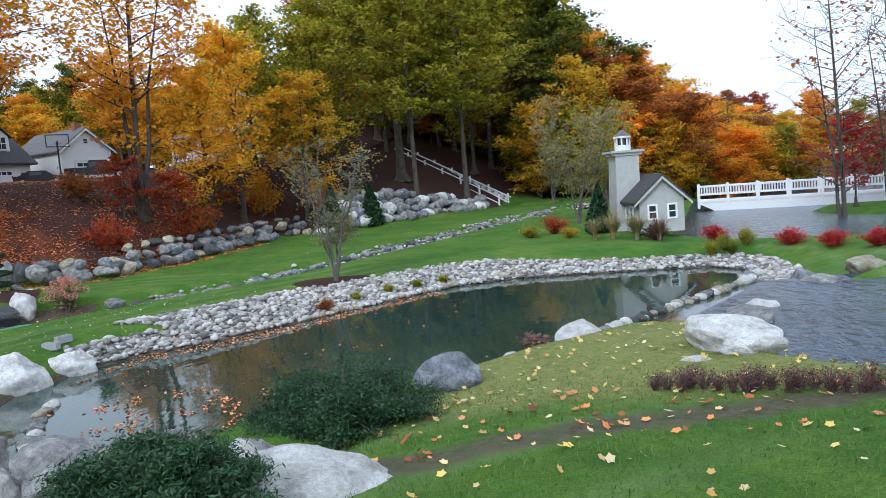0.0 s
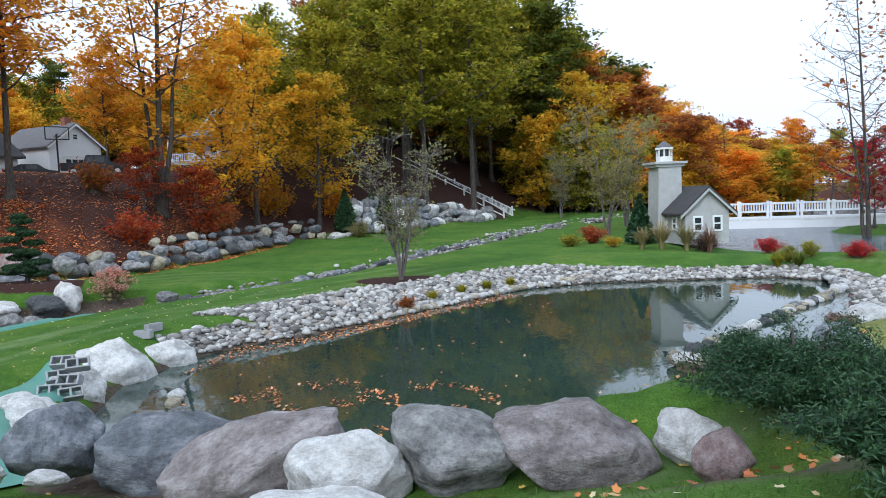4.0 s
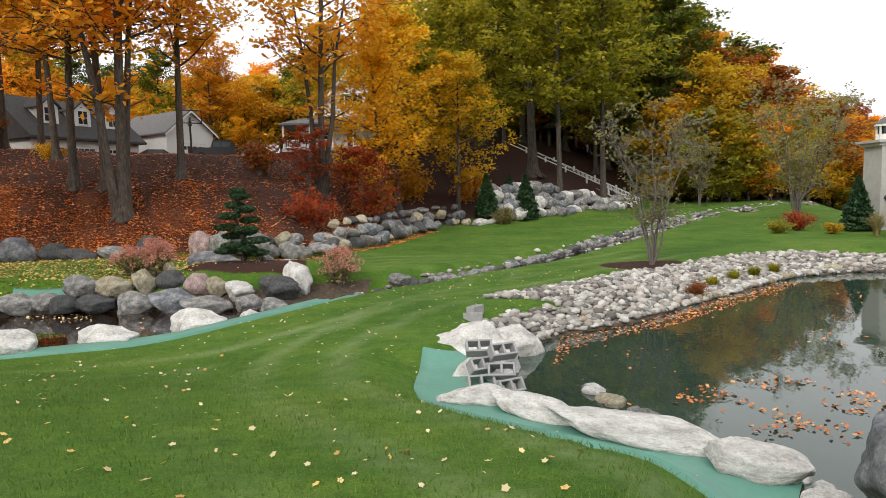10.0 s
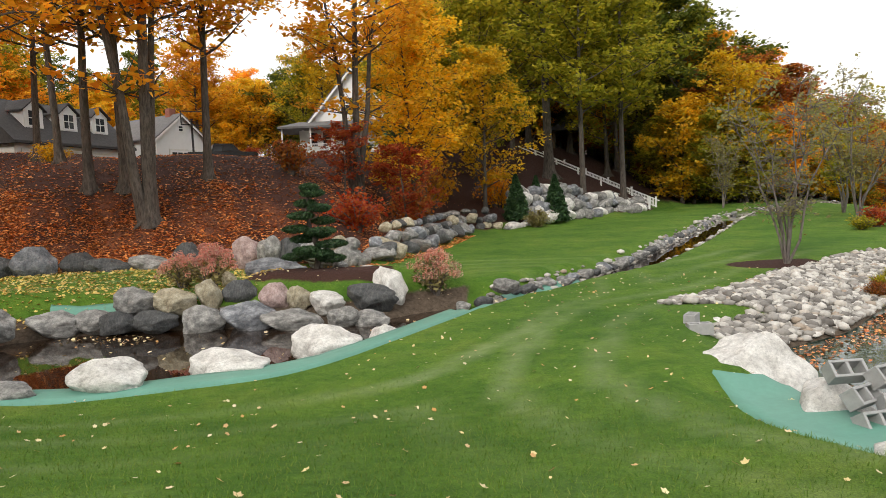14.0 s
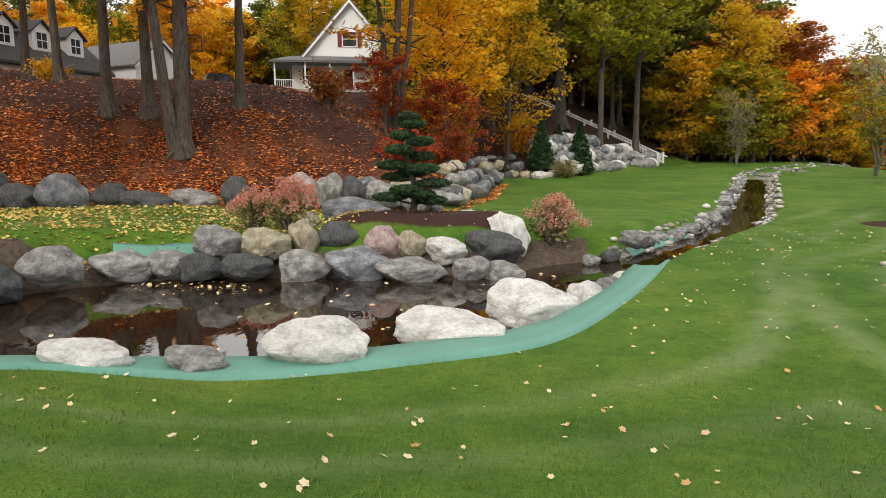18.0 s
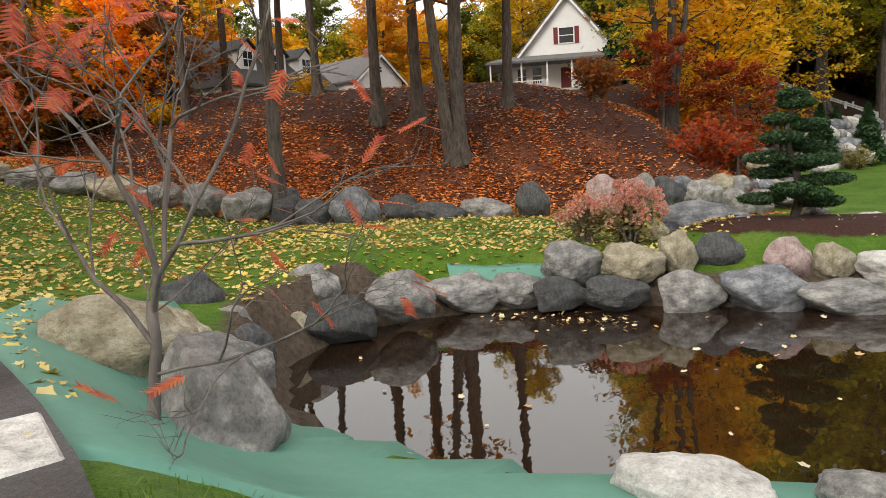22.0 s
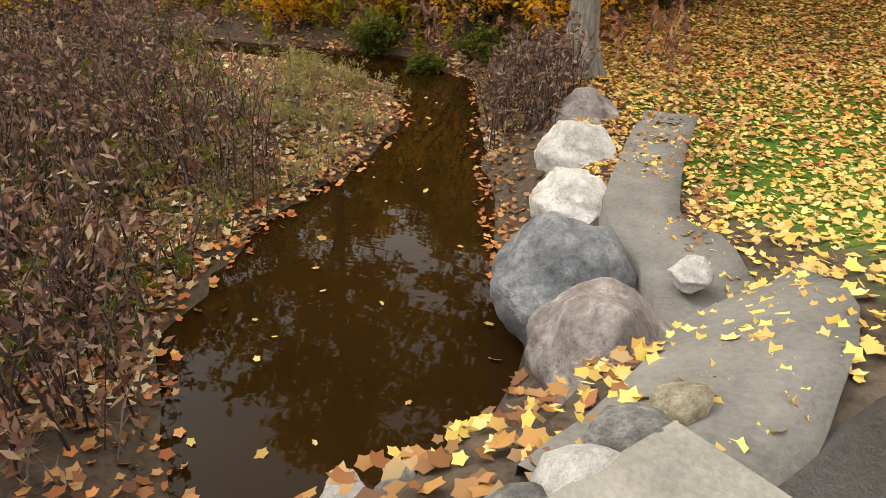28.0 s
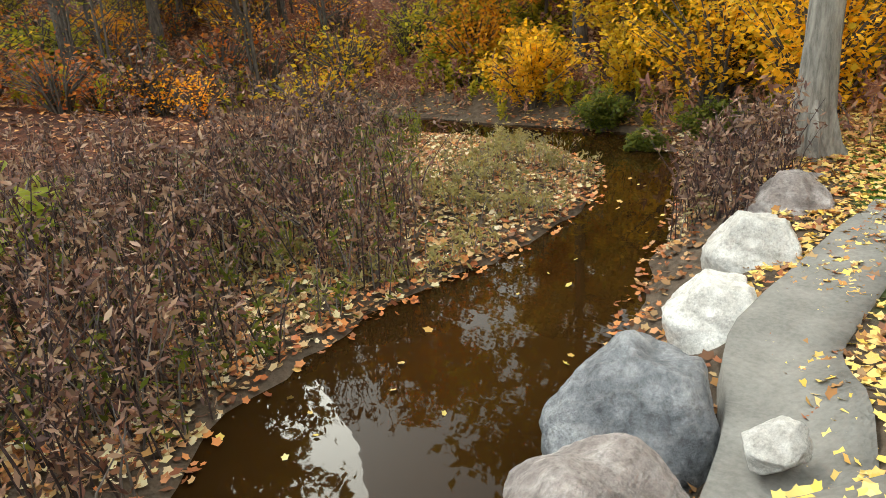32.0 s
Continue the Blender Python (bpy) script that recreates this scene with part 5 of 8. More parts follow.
placed([(-1.43, 10.16, 0.3, 0.56, 0.42, 0.3, 8, "white"), (-1.22, 13.15, 0.12, 0.36, 0.3, 0.26, 10, "blue"), (-0.76, 14.86, -0.2, 0.19, 0.16, 0.13, 30, "white"), (-0.92, 14.3, -0.14, 0.12, 0.1, 0.08, 0, "white"), (0.07, 15.72, -0.1, 0.37, 0.3, 0.24, 20, "white"),
        (1.78, 14.13, 0.2, 0.54, 0.4, 0.3, -12, "white"), (1.3, 13.6, 0.12, 0.16, 0.12, 0.06, 0, "white")], "stones round the upper pond", "on the grassy spit")
for x, y, sx, sy, sz, rz, kind, *zz in (
        
        (-12.5, 16.0, 0.62, 0.36, 0.18, 0, "white"), (-11.7, 15.4, 0.8, 0.36, 0.19, -38, "white"), (-10.6, 14.5, 1.05, 0.4, 0.22, -25, "white"), (-9.75, 13.6, 0.55, 0.34, 0.2, -40, "white"),
        (-9.3, 13.0, 0.22, 0.2, 0.14, 0, "white")):
    boulder(x, y, sx, sy, sz, rz, kind, z=zz[0] if zz else None, sink=0.22, big=True, group="pale boulders at the pond corner", label="chalk-white rounded boulder on the green pond liner")
for x, y, sx, sy, sz, rz, kind in (
        (1.75, 13.9, 0.25, 0.2, 0.1, 0, "white"), (1.5, 14.4, 0.16, 0.14, 0.1, 0, "white"), (2.6, 16.2, 0.2, 0.18, 0.12, 0, "white"), (2.3, 16.8, 0.26, 0.2, 0.15, 50, "white"),
        (1.3, 17.6, 0.5, 0.32, 0.22, 15, "white"), (2.1, 17.9, 0.45, 0.34, 0.22, -20, "grey"), (2.8, 18.6, 0.5, 0.36, 0.24, 5, "grey"), (1.9, 19.2, 0.6, 0.4, 0.2, 30, "white"), (3.3, 20.0, 0.5, 0.4, 0.25, 60, "white"),
        (4.0, 21.2, 0.55, 0.4, 0.22, 10, "white"), (4.4, 19.9, 0.42, 0.36, 0.22, 0, "white"), (5.1, 22.4, 0.5, 0.4, 0.24, -20, "grey"), (3.0, 22.0, 0.5, 0.4, 0.25, 0, "grey"), (6.3, 23.4, 0.6, 0.4, 0.3, 12, "tan"),
        (7.6, 24.0, 0.7, 0.4, 0.3, 0, "tan"), (9.0, 24.1, 0.6, 0.4, 0.3, 20, "tan"), (5.6, 25.5, 0.6, 0.5, 0.45, 20, "blue"), (10.4, 24.2, 0.6, 0.45, 0.35, 0, "pink"), (11.8, 23.9, 0.7, 0.5, 0.4, 30, "pink")):
    boulder(x, y, sx, sy, sz, rz, kind, sink=0.28, group="stones round the upper pond")

# flat stepping slabs at the water's edge
for x, y, rz in ((-3.5, 33.9, 4), (-10.7, 25.2, 30)):
    boulder(x, y, 0.6, 0.42, 0.16, rz, "tan", 3, z=LEVEL_A + 0.1, sink=0.3, name="slab", label="flat sandstone slab jutting over the pond")

# dike of rounded stones, and the stones that edge the far shore
def stone_row(pts, z, n, size, kinds, group, seed, label="", jig=0.05, zfn=None):
    r = random.Random(seed)
    line = smooth_line(pts, 0.1)
    for k in range(n):
        p = line[int(k / max(1, n - 1) * (len(line) - 1))]
        s = size * r.uniform(0.75, 1.3)
        zz = zfn(p[0], p[1]) if zfn else z
        boulder(p[0] + r.gauss(0, jig), p[1] + r.gauss(0, jig), s * r.uniform(0.9, 1.35), s, s * r.uniform(0.6, 0.85), r.uniform(0, 180), r.choice(kinds), r.randrange(8), z=zz, sink=0.25, small=True,
                name="stone", group=group, label=label or "rounded pale stone in a row at the water's edge")


stone_row([(-11.3, 18.6), (-10.6, 17.4), (-9.6, 16.2), (-8.7, 15.2)], LEVEL_A - 0.03, 17, 0.15, ["white", "tan", "grey"], "stones of the little dike", 1)
stone_row([(-1.45, 20.75), (1.5, 24.9), (4.9, 29.7)], LEVEL_BASIN - 0.02, 52, 0.16, ["white", "grey", "tan", "dark"], "stones of the long dike", 2)
stone_row([(4.9, 29.7), (5.5, 31.0), (5.9, 33.2)], LEVEL_BASIN, 14, 0.2, ["white", "grey"], "stones of the long dike", 3)
stone_row([(-9.9, 25.6), (-8.8, 26.9), (-7.0, 29.7), (-5.3, 32.1), (-4.2, 33.0)], LEVEL_A + 0.03, 48, 0.14, ["white", "tan", "white"], "stones edging the far shore", 4)
stone_row([(-1.3, 20.6), (-0.9, 20.1)], LEVEL_BASIN, 5, 0.2, ["white", "pink", "tan"], "stones by the weir", 5)
stone_row([(-0.2, 19.0), (0.5, 18.6), (1.0, 18.9)], LEVEL_BASIN, 8, 0.18, ["white", "pink", "tan"], "stones by the weir", 6)
weir = holder("weir", pose(-0.68, 19.55, LEVEL_A, 0, 0, -54), "low timber weir with a thin sheet of falling water", "weir")
part("sill", boxes((-0.45, 0.45, -0.12, 0.12, -0.3, 0.09), bevel=0.02), M["wood"], weir)
part("side_wall", boxes((-1.2, -0.45, -0.16, 0.16, -0.3, 0.2), bevel=0.02), M["wood"], weir)
part("side_wall", boxes((0.45, 1.3, -0.16, 0.16, -0.3, 0.2), bevel=0.02), M["wood"], weir)
bm = bmesh.new()
for k in range(18):
    a = -0.44 + k * 0.05
    r0 = 0.02 * math.sin(k * 2.1)
    q = [bm.verts.new(v) for v in ((a, -0.12, 0.1), (a + 0.035, -0.12, 0.1), (a + 0.035, -0.2 + r0, 0.06), (a, -0.2 + r0, 0.06))]
    w2 = [bm.verts.new(v) for v in ((a, -0.3 + r0, -0.04), (a + 0.035, -0.3 + r0, -0.04))]
    bm.faces.new(q)
    bm.faces.new((q[3], q[2], w2[1], w2[0]))
part("falling_water", bm, M["white"], weir, "thin white sheet of falling water")

# pebble shore, too many to count
def pebble_field(name, n, seed, x0, x1, y0, y1, want, size, label):
    rng = np.random.default_rng(seed)
    P = np.stack([rng.uniform(x0, x1, n * 30), rng.uniform(y0, y1, n * 30)], 1)
    f = fields(P[:, 0], P[:, 1])
    ok = want(P[:, 0], P[:, 1], f)
    P, z = P[ok][:n], f[0][ok][:n]
    bm = bmesh.new()
    bmesh.ops.create_icosphere(bm, subdivisions=1, radius=1)
    base = np.array([v.co for v in bm.verts])
    fc = np.array([[v.index for v in f.verts] for f in bm.faces])
    bm.free()
    k = len(P)
    s = size * rng.uniform(0.55, 1.5, k)[:, None]
    ax = np.concatenate([s * rng.uniform(0.9, 1.5, (k, 1)), s * rng.uniform(0.7, 1.0, (k, 1)), s * rng.uniform(0.45, 0.75, (k, 1))], 1)
    an = rng.uniform(0, 6.283, k)
    v = base[None] * ax[:, None] * (1 + 0.12 * rng.normal(size=(k, len(base), 1)))
    c, sn = np.cos(an)[:, None], np.sin(an)[:, None]
    X = v[..., 0] * c - v[..., 1] * sn + P[:, :1]
    Y = v[..., 0] * sn + v[..., 1] * c + P[:, 1:]
    Z = v[..., 2] + (z + ax[:, 2] * rng.uniform(0.2, 1.0, k))[:, None]
    V = np.stack([X, Y, Z], -1).reshape(-1, 3)
    Fc = (fc[None] + (np.arange(k) * len(base))[:, None, None]).reshape(-1, 3)
    me = bpy.data.meshes.new(name)
    me.vertices.add(len(V))
    me.vertices.foreach_set("co", V.astype(np.float32).ravel())
    me.loops.add(3 * len(Fc))
    me.loops.foreach_set("vertex_index", Fc.astype(np.int32).ravel())
    me.polygons.add(len(Fc))
    me.polygons.foreach_set("loop_start", np.arange(0, 3 * len(Fc), 3, dtype=np.int32))
    me.polygons.foreach_set("loop_total", np.full(len(Fc), 3, np.int32))
    me.polygons.foreach_set("use_smooth", [True] * len(Fc))
    me.materials.append(M["pebble"])
    me.update(calc_edges=True)
    return tagged(new(name, me), label, "pebbles", kind="stuff")


pebble_field("pebbles", 5600, 3, -14, 7, 21, 39, lambda x, y, f: (f[3] > 0.55) & (poly_sd(POND_A, x, y) > 0.05) & (line_d(RILL, x, y)[0] > 2), 0.095, "broad shore of pale river pebbles sloping to the pond")
pebble_field("pebbles", 900, 4, -20, 8, 27, 76, lambda x, y, f: (line_d(RILL, x, y)[0] < 1.2) & (line_d(RILL, x, y)[0] > 0.4), 0.1, "small stones along the brook")

# ---- stones along the brook ----
edging = holder("brook_edging", pose(0, 0, 0), "grey stones lining both banks of the brook", "stone edging")
r = random.Random(8)
for k in range(len(rill) - 1):
    p, q = rill[k], rill[k + 1]
    d = (q - p) / (np.linalg.norm(q - p) + 1e-9)
    n = np.array([-d[1], d[0]])
    near = k < len(rill) * 0.4
    s = r.uniform(0.2, 0.36) if near else r.uniform(0.16, 0.27)
    a = p + n * (0.95 + r.uniform(-0.1, 0.15))
    boulder(a[0], a[1], s * 1.3, s, s * 0.7, math.degrees(math.atan2(d[1], d[0])) + r.uniform(-20, 20), r.choice(["grey", "grey", "blue", "dark"]), z=rill_z[k] + 0.02, sink=0.22, small=not near, parent=edging, name="stone")
    if r.random() < 0.4:
        s *= 0.6
        a = p - n * (0.9 + r.uniform(-0.1, 0.15))
        boulder(a[0], a[1], s * 1.3, s, s * 0.7, r.uniform(0, 180), r.choice(["grey", "dark", "tan"]), z=rill_z[k] + 0.05, sink=0.3, small=True, parent=edging, name="stone")

# ---- boulders of the second pond ----
placed([
        (-27.32, 25.75, -1.3, 0.56, 0.43, 0.46, 23, "grey"), (-26.26, 25.95, -1.34, 0.58, 0.46, 0.42, 19, "tan"), (-25.51, 26.4, -1.22, 0.36, 0.3, 0.46, 16, "tan"), (-24.85, 26.85, -1.27, 0.48, 0.37, 0.4, 13, "dark"),
        (-23.72, 26.65, -1.38, 0.43, 0.33, 0.43, 9, "pink"), (-23.01, 26.6, -1.42, 0.34, 0.28, 0.38, 6, "tan"), (-22.21, 26.55, -1.52, 0.5, 0.39, 0.34, 3, "white"), (-21.16, 27.15, -1.54, 0.74, 0.58, 0.45, -1, "dark"),
        (-27.41, 25.2, -1.72, 0.5, 0.4, 0.3, 24, "dark"), (-26.48, 25.36, -1.76, 0.58, 0.44, 0.33, 21, "dark"), (-25.25, 25.65, -1.74, 0.57, 0.44, 0.37, 16, "grey"), (-24.07, 25.9, -1.76, 0.77, 0.55, 0.46, 11, "blue"),
        (-22.9, 25.85, -1.86, 0.82, 0.55, 0.33, 6, "grey"), (-21.58, 26.03, -1.84, 0.45, 0.36, 0.31, 1, "grey"), (-20.87, 26.2, -1.92, 0.48, 0.36, 0.27, -2, "grey"),
        (-25.12, 29.86, -0.9, 1.0, 0.7, 0.4, 12, "blue"), (-22.96, 29.77, -0.88, 0.28, 0.24, 0.23, 5, "grey"), (-21.88, 29.42, -1.04, 0.42, 0.32, 0.23, 2, "white"), (-26.04, 28.5, -1.0, 0.23, 0.2, 0.22, 16, "tan"), (-21.3, 28.41, -1.2, 0.34, 0.3, 0.3, 0, "white"),
        (-29.11, 24.99, -1.72, 0.72, 0.5, 0.4, 24, "grey"), (-28.2, 25.35, -1.74, 0.6, 0.45, 0.36, 20, "grey"), (-29.75, 23.5, -1.5, 0.6, 0.5, 0.44, 30, "grey"), (-30.4, 22.6, -1.72, 0.6, 0.5, 0.4, 30, "dark"), (-31.15, 23.0, -1.28, 0.5, 0.42, 0.42, 35, "grey"),
        (-31.9, 23.7, -1.42, 0.5, 0.42, 0.4, 40, "blue"), (-31.2, 21.9, -1.8, 0.66, 0.5, 0.44, 44, "tan"), (-31.67, 20.9, -1.1, 0.5, 0.44, 0.48, 45, "dark"), (-30.2, 19.9, -1.6, 0.5, 0.48, 0.5, 50, "dark"), (-30.9, 20.6, -1.4, 0.4, 0.36, 0.36, 0, "grey"),
        (-29.64, 17.75, -0.68, 0.66, 0.46, 0.42, 38, "tan"), (-30.3, 18.9, -1.0, 0.5, 0.42, 0.4, 45, "tan"), (-29.3, 18.6, -1.3, 0.5, 0.45, 0.5, 40, "grey"),
        (-24.9, 17.6, -1.42, 0.5, 0.34, 0.27, 12, "white"), (-23.85, 17.95, -1.52, 0.36, 0.28, 0.22, 4, "grey"), (-22.69, 18.55, -1.44, 0.62, 0.4, 0.33, -3, "white"), (-21.3, 19.65, -1.57, 0.76, 0.46, 0.35, -14, "white"), (-20.27, 21.4, -1.62, 0.72, 0.5, 0.47, -10, "white"),
        (-19.36, 22.25, -1.6, 0.36, 0.34, 0.28, -10, "white"), (-19.0, 23.4, -1.72, 0.3, 0.26, 0.2, 0, "grey"), (-18.8, 24.4, -1.8, 0.24, 0.2, 0.16, 0, "grey"), (-18.45, 25.3, -1.84, 0.2, 0.18, 0.14, 0, "white"), (-17.7, 28.9, -1.5, 0.4, 0.3, 0.24, 20, "grey")],
       "boulders round the brown pond", "bedded at the rim of the brown pond")
placed([(-28.3, 17.38, -1.12, 0.9, 0.5, 0.5, -42, "grey")], "boulders round the brown pond", "sloping down to the brown pond", tilt=14)
placed([(-20.78, 27.8, -1.3, 0.42, 0.42, 0.66, -2, "white")], "boulders round the brown pond", "standing on end at the pond's head", tilt=-24)
# boulders that climb to the drive beside the leafy bank
placed([(-46.74, 26.7, 1.5, 0.82, 0.66, 0.7, 55, "tan"), (-46.0, 27.8, 1.2, 0.75, 0.6, 0.46, 50, "tan"), (-44.4, 28.2, 0.9, 0.76, 0.6, 0.44, 45, "grey"), (-42.8, 28.5, 0.6, 0.78, 0.6, 0.44, 42, "grey"), (-41.35, 28.6, 0.42, 0.86, 0.62, 0.44, 38, "tan"), (-39.9, 28.75, 0.15, 0.7, 0.55, 0.45, 35, "grey")],
       "boulders at the foot of the bank", "beside the top of the drive")
# the row at the foot of the bank
placed([(-35.19, 29.56, -0.6, 0.64, 0.49, 0.52, 38, "dark"), (-34.22, 30.02, -0.56, 0.74, 0.58, 0.72, 35, "blue"), (-33.18, 30.94, -0.66, 0.64, 0.49, 0.5, 32, "dark"), (-32.15, 31.06, -0.87, 0.84, 0.6, 0.48, 29, "dark"), (-31.0, 31.88, -0.86, 0.8, 0.6, 0.48, 25, "grey"),
        (-29.81, 32.42, -0.64, 0.52, 0.44, 0.62, 22, "dark"), (-27.82, 33.34, -0.56, 0.62, 0.45, 0.64, 17, "pink"), (-26.94, 33.27, -0.58, 0.5, 0.4, 0.64, 14, "grey"), (-26.22, 33.55, -0.55, 0.48, 0.4, 0.5, 12, "dark"), (-25.25, 33.33, -0.63, 0.5, 0.4, 0.45, 10, "grey"),
        (-36.82, 28.79, -0.2, 0.75, 0.58, 0.5, 38, "grey"), (-38.09, 28.52, 0.02, 0.6, 0.47, 0.5, 41, "grey"), (-36.4, 30.1, -0.2, 0.36, 0.3, 0.42, 35, "dark"), (-35.9, 29.3, -0.5, 0.48, 0.4, 0.56, 39, "dark")],
       "boulders at the foot of the bank", "at the foot of the leafy bank")
# dry-laid wall of boulders up the bank
bank_wall = holder("bank_wall", pose(0, 0, 0), "stacked grey boulders holding the foot of the bank", "boulder wall")
stair_wall = holder("stair_wall", pose(0, 0, 0), "stacked pale grey boulders beside the stair", "boulder wall")
r = random.Random(21)
wall = smooth_line([(-25.2, 34.2), (-24.2, 34.6), (-23.1, 35.6), (-22.5, 40), (-22.2, 52), (-20.5, 54.3)], 0.8)
for k, p in enumerate(wall):
    for tier in range(2 + (k > 6)):
        s = r.uniform(0.36, 0.6) * (1 - 0.2 * tier)
        a = p + np.array([-0.45 * tier - 0.3 + r.uniform(-0.15, 0.15), 0.25 * tier + r.uniform(-0.2, 0.2)])
        boulder(a[0], a[1], s * 1.25, s, s * 0.85, r.uniform(0, 180), r.choice(["grey", "grey", "tan", "dark", "blue"]), z=ground_z(p[0] + 0.3, p[1]) + tier * 0.55, sink=0.12, parent=bank_wall, name="stone")
wall = smooth_line([(-18.6, 57.0), (-15.4, 62.4), (-11.6, 69.0), (-10.0, 72.6)], 0.85)
for k, p in enumerate(wall):
    for tier in range(4 if k < len(wall) * 0.55 else 3 if k < len(wall) * 0.8 else 2):
        s = r.uniform(0.42, 0.72)
        a = p + np.array([-0.55 * tier + r.uniform(-0.2, 0.2), 0.3 * tier + r.uniform(-0.2, 0.2)])
        boulder(a[0], a[1], s * 1.2, s, s * 0.85, r.uniform(0, 180), r.choice(["grey", "grey", "white", "blue"]), z=-0.9 + tier * 0.62, sink=0.1, parent=stair_wall, name="stone")
stone_row([(-20.2, 54.6), (-18.8, 56.6)], 0, 8, 0.4, ["grey", "white"], "stones before the evergreens", 31, zfn=lambda x, y: ground_z(x, y))

# ---- green liner showing at the pond rims ----
def rim(name, outer, inner, label, lift=0.045):
    """A sheet between two lines, following the ground, its edges tucked down."""
    n = 90
    lines = []
    for pts in (outer, inner):
        ln = smooth_line(pts, 0.1)
        run = np.concatenate([[0], np.cumsum(np.hypot(*np.diff(ln, axis=0).T))])
        at = np.linspace(0, run[-1], n)
        lines.append(np.stack([np.interp(at, run, ln[:, 0]), np.interp(at, run, ln[:, 1])], 1))
    cols = (-0.04, 0.0, 0.17, 0.34, 0.5, 0.67, 0.84, 1.0, 1.04)
    verts, faces = [], []
    for i in range(n):
        for k, w in enumerate(cols):
            q = lines[0][i] + (lines[1][i] - lines[0][i]) * w
            verts.append((q[0], q[1], -0.14 if k in (0, 8) else 0.0))
        if i:
            for k in range(8):
                a = (i - 1) * 9 + k
                faces.append((a, a + 9, a + 10, a + 1))
    verts = np.array(verts)
    verts[:, 2] += fields(verts[:, 0], verts[:, 1])[0] + lift
    tagged(new(name, mesh_from(name, verts, faces, M["liner"])), label, "pond liner", kind="structure")


rim("liner", [(-32.6, 19.2), (-31.4, 18.0), (-30.4, 17.05), (-29.3, 16.25), (-28.3, 15.68), (-27.3, 15.5), (-26.2, 16.45), (-24.8, 17.2), (-23.1, 17.8), (-21.6, 18.3), (-20.1, 19.15), (-18.9, 21.2), (-18.0, 23.6), (-17.5, 25.4)],
    [(-31.6, 20.4), (-30.5, 19.6), (-29.4, 18.8), (-28.5, 18.2), (-27.9, 17.8), (-27.0, 18.2), (-25.9, 18.5), (-24.4, 18.9), (-23.1, 19.2), (-21.8, 19.7), (-20.5, 20.6), (-19.4, 22.4), (-18.8, 24.4), (-18.2, 26.0)], "teal-green rubber liner rimming the brown pond")
rim("liner", [(-29.7, 25.5), (-28.5, 26.05), (-27.2, 26.4), (-26.0, 26.9)], [(-29.4, 25.0), (-28.3, 25.55), (-27.2, 25.95), (-26.0, 26.3)], "teal-green rubber liner rimming the brown pond")
rim("liner", [(-14.0, 18.5), (-13.6, 16.6), (-12.7, 14.7), (-11.5, 13.4), (-10.6, 12.75), (-9.75, 12.35)], [(-12.8, 18.6), (-12.5, 17.2), (-11.9, 16.0), (-11.0, 15.1), (-10.1, 14.3), (-9.3, 13.6)], "teal-green rubber liner at the pond corner")
rim("liner", [(-17.9, 29.3), (-17.1, 30.5), (-15.8, 32.5)], [(-17.4, 29.0), (-16.6, 30.1), (-15.2, 32.1)], "teal-green liner beside the brook")

# ---- cinder blocks ----
bm = boxes((-0.2, 0.2, -0.1, -0.07, 0, 0.19), (-0.2, 0.2, 0.07, 0.1, 0, 0.19), (-0.2, -0.165, -0.07, 0.07, 0, 0.19), (0.165, 0.2, -0.07, 0.07, 0, 0.19), (-0.018, 0.018, -0.07, 0.07, 0, 0.19), bevel=0.004)
block_me = bpy.data.meshes.new("cinder_block")
bm.to_mesh(block_me)
bm.free()
block_me.materials.append(M["block"])
for x, y, z, rx, rz in ((-12.85, 17.55, -1.12, 48, 16), (-12.5, 17.45, -1.14, 50, 34), (-12.8, 17.3, -1.32, 52, 40), (-12.45, 17.2, -1.36, 55, 10), (-12.75, 17.05, -1.5, 58, 24), (-12.35, 17.0, -1.54, 56, 42), (-13.7, 21.3, None, 0, 10), (-13.75, 21.8, None, 0, 70)):
    ob = new("cinder_block", block_me)
    ob.matrix_basis = pose(x, y, ground_z(x, y) - 0.02 if z is None else z, rx, 0, rz)
    tagged(ob, "grey hollow concrete block among pale boulders", "cinder block", "cinder blocks")

# ---- planting round the ponds ----
def juniper(x, y, rx, h, seed):
    rng = np.random.default_rng(seed)
    verts, faces, c = [], [], []
    for k in range(90):
        az, out = rng.uniform(0, 6.283), rng.uniform(0.25, 1) ** 0.7
        tip = np.array([math.cos(az) * rx * out, math.sin(az) * rx * 0.8 * out, h * (1.05 - 0.7 * out) * rng.uniform(0.6, 1.15) + 0.1])
        mid = tip * np.array([0.5, 0.5, 0.75]) + np.array([0, 0, 0.12 * h])
        b0 = np.array([0.05 * math.cos(az), 0.05 * math.sin(az), -0.05])
        tube(verts, faces, [b0, mid, tip], [0.02, 0.012, 0.004], 4)
        t = rng.uniform(0.3, 1.03, 760)[:, None]
        q = (1 - t) ** 2 * b0 + 2 * t * (1 - t) * mid + t * t * tip
        c.append(q + rng.normal(0, 1, q.shape) * np.array([0.075, 0.075, 0.035]) * rx)
    ob = holder("juniper", pose(x, y, ground_z(x, y)), "dark green spreading juniper on the pond bank", "juniper", "junipers")
    child("branchwork", mesh_from("branchwork", verts, faces, M["bark"]), ob)
    child("foliage", quads_mesh("foliage", leaf_quads(np.concatenate(c), 0.0072, rng, 0.1, 2.8), M["lf_dark"]), ob)


juniper(-1.95, 11.95, 0.92, 0.74, 1)
juniper(-2.1, 9.5, 0.72, 0.54, 2)

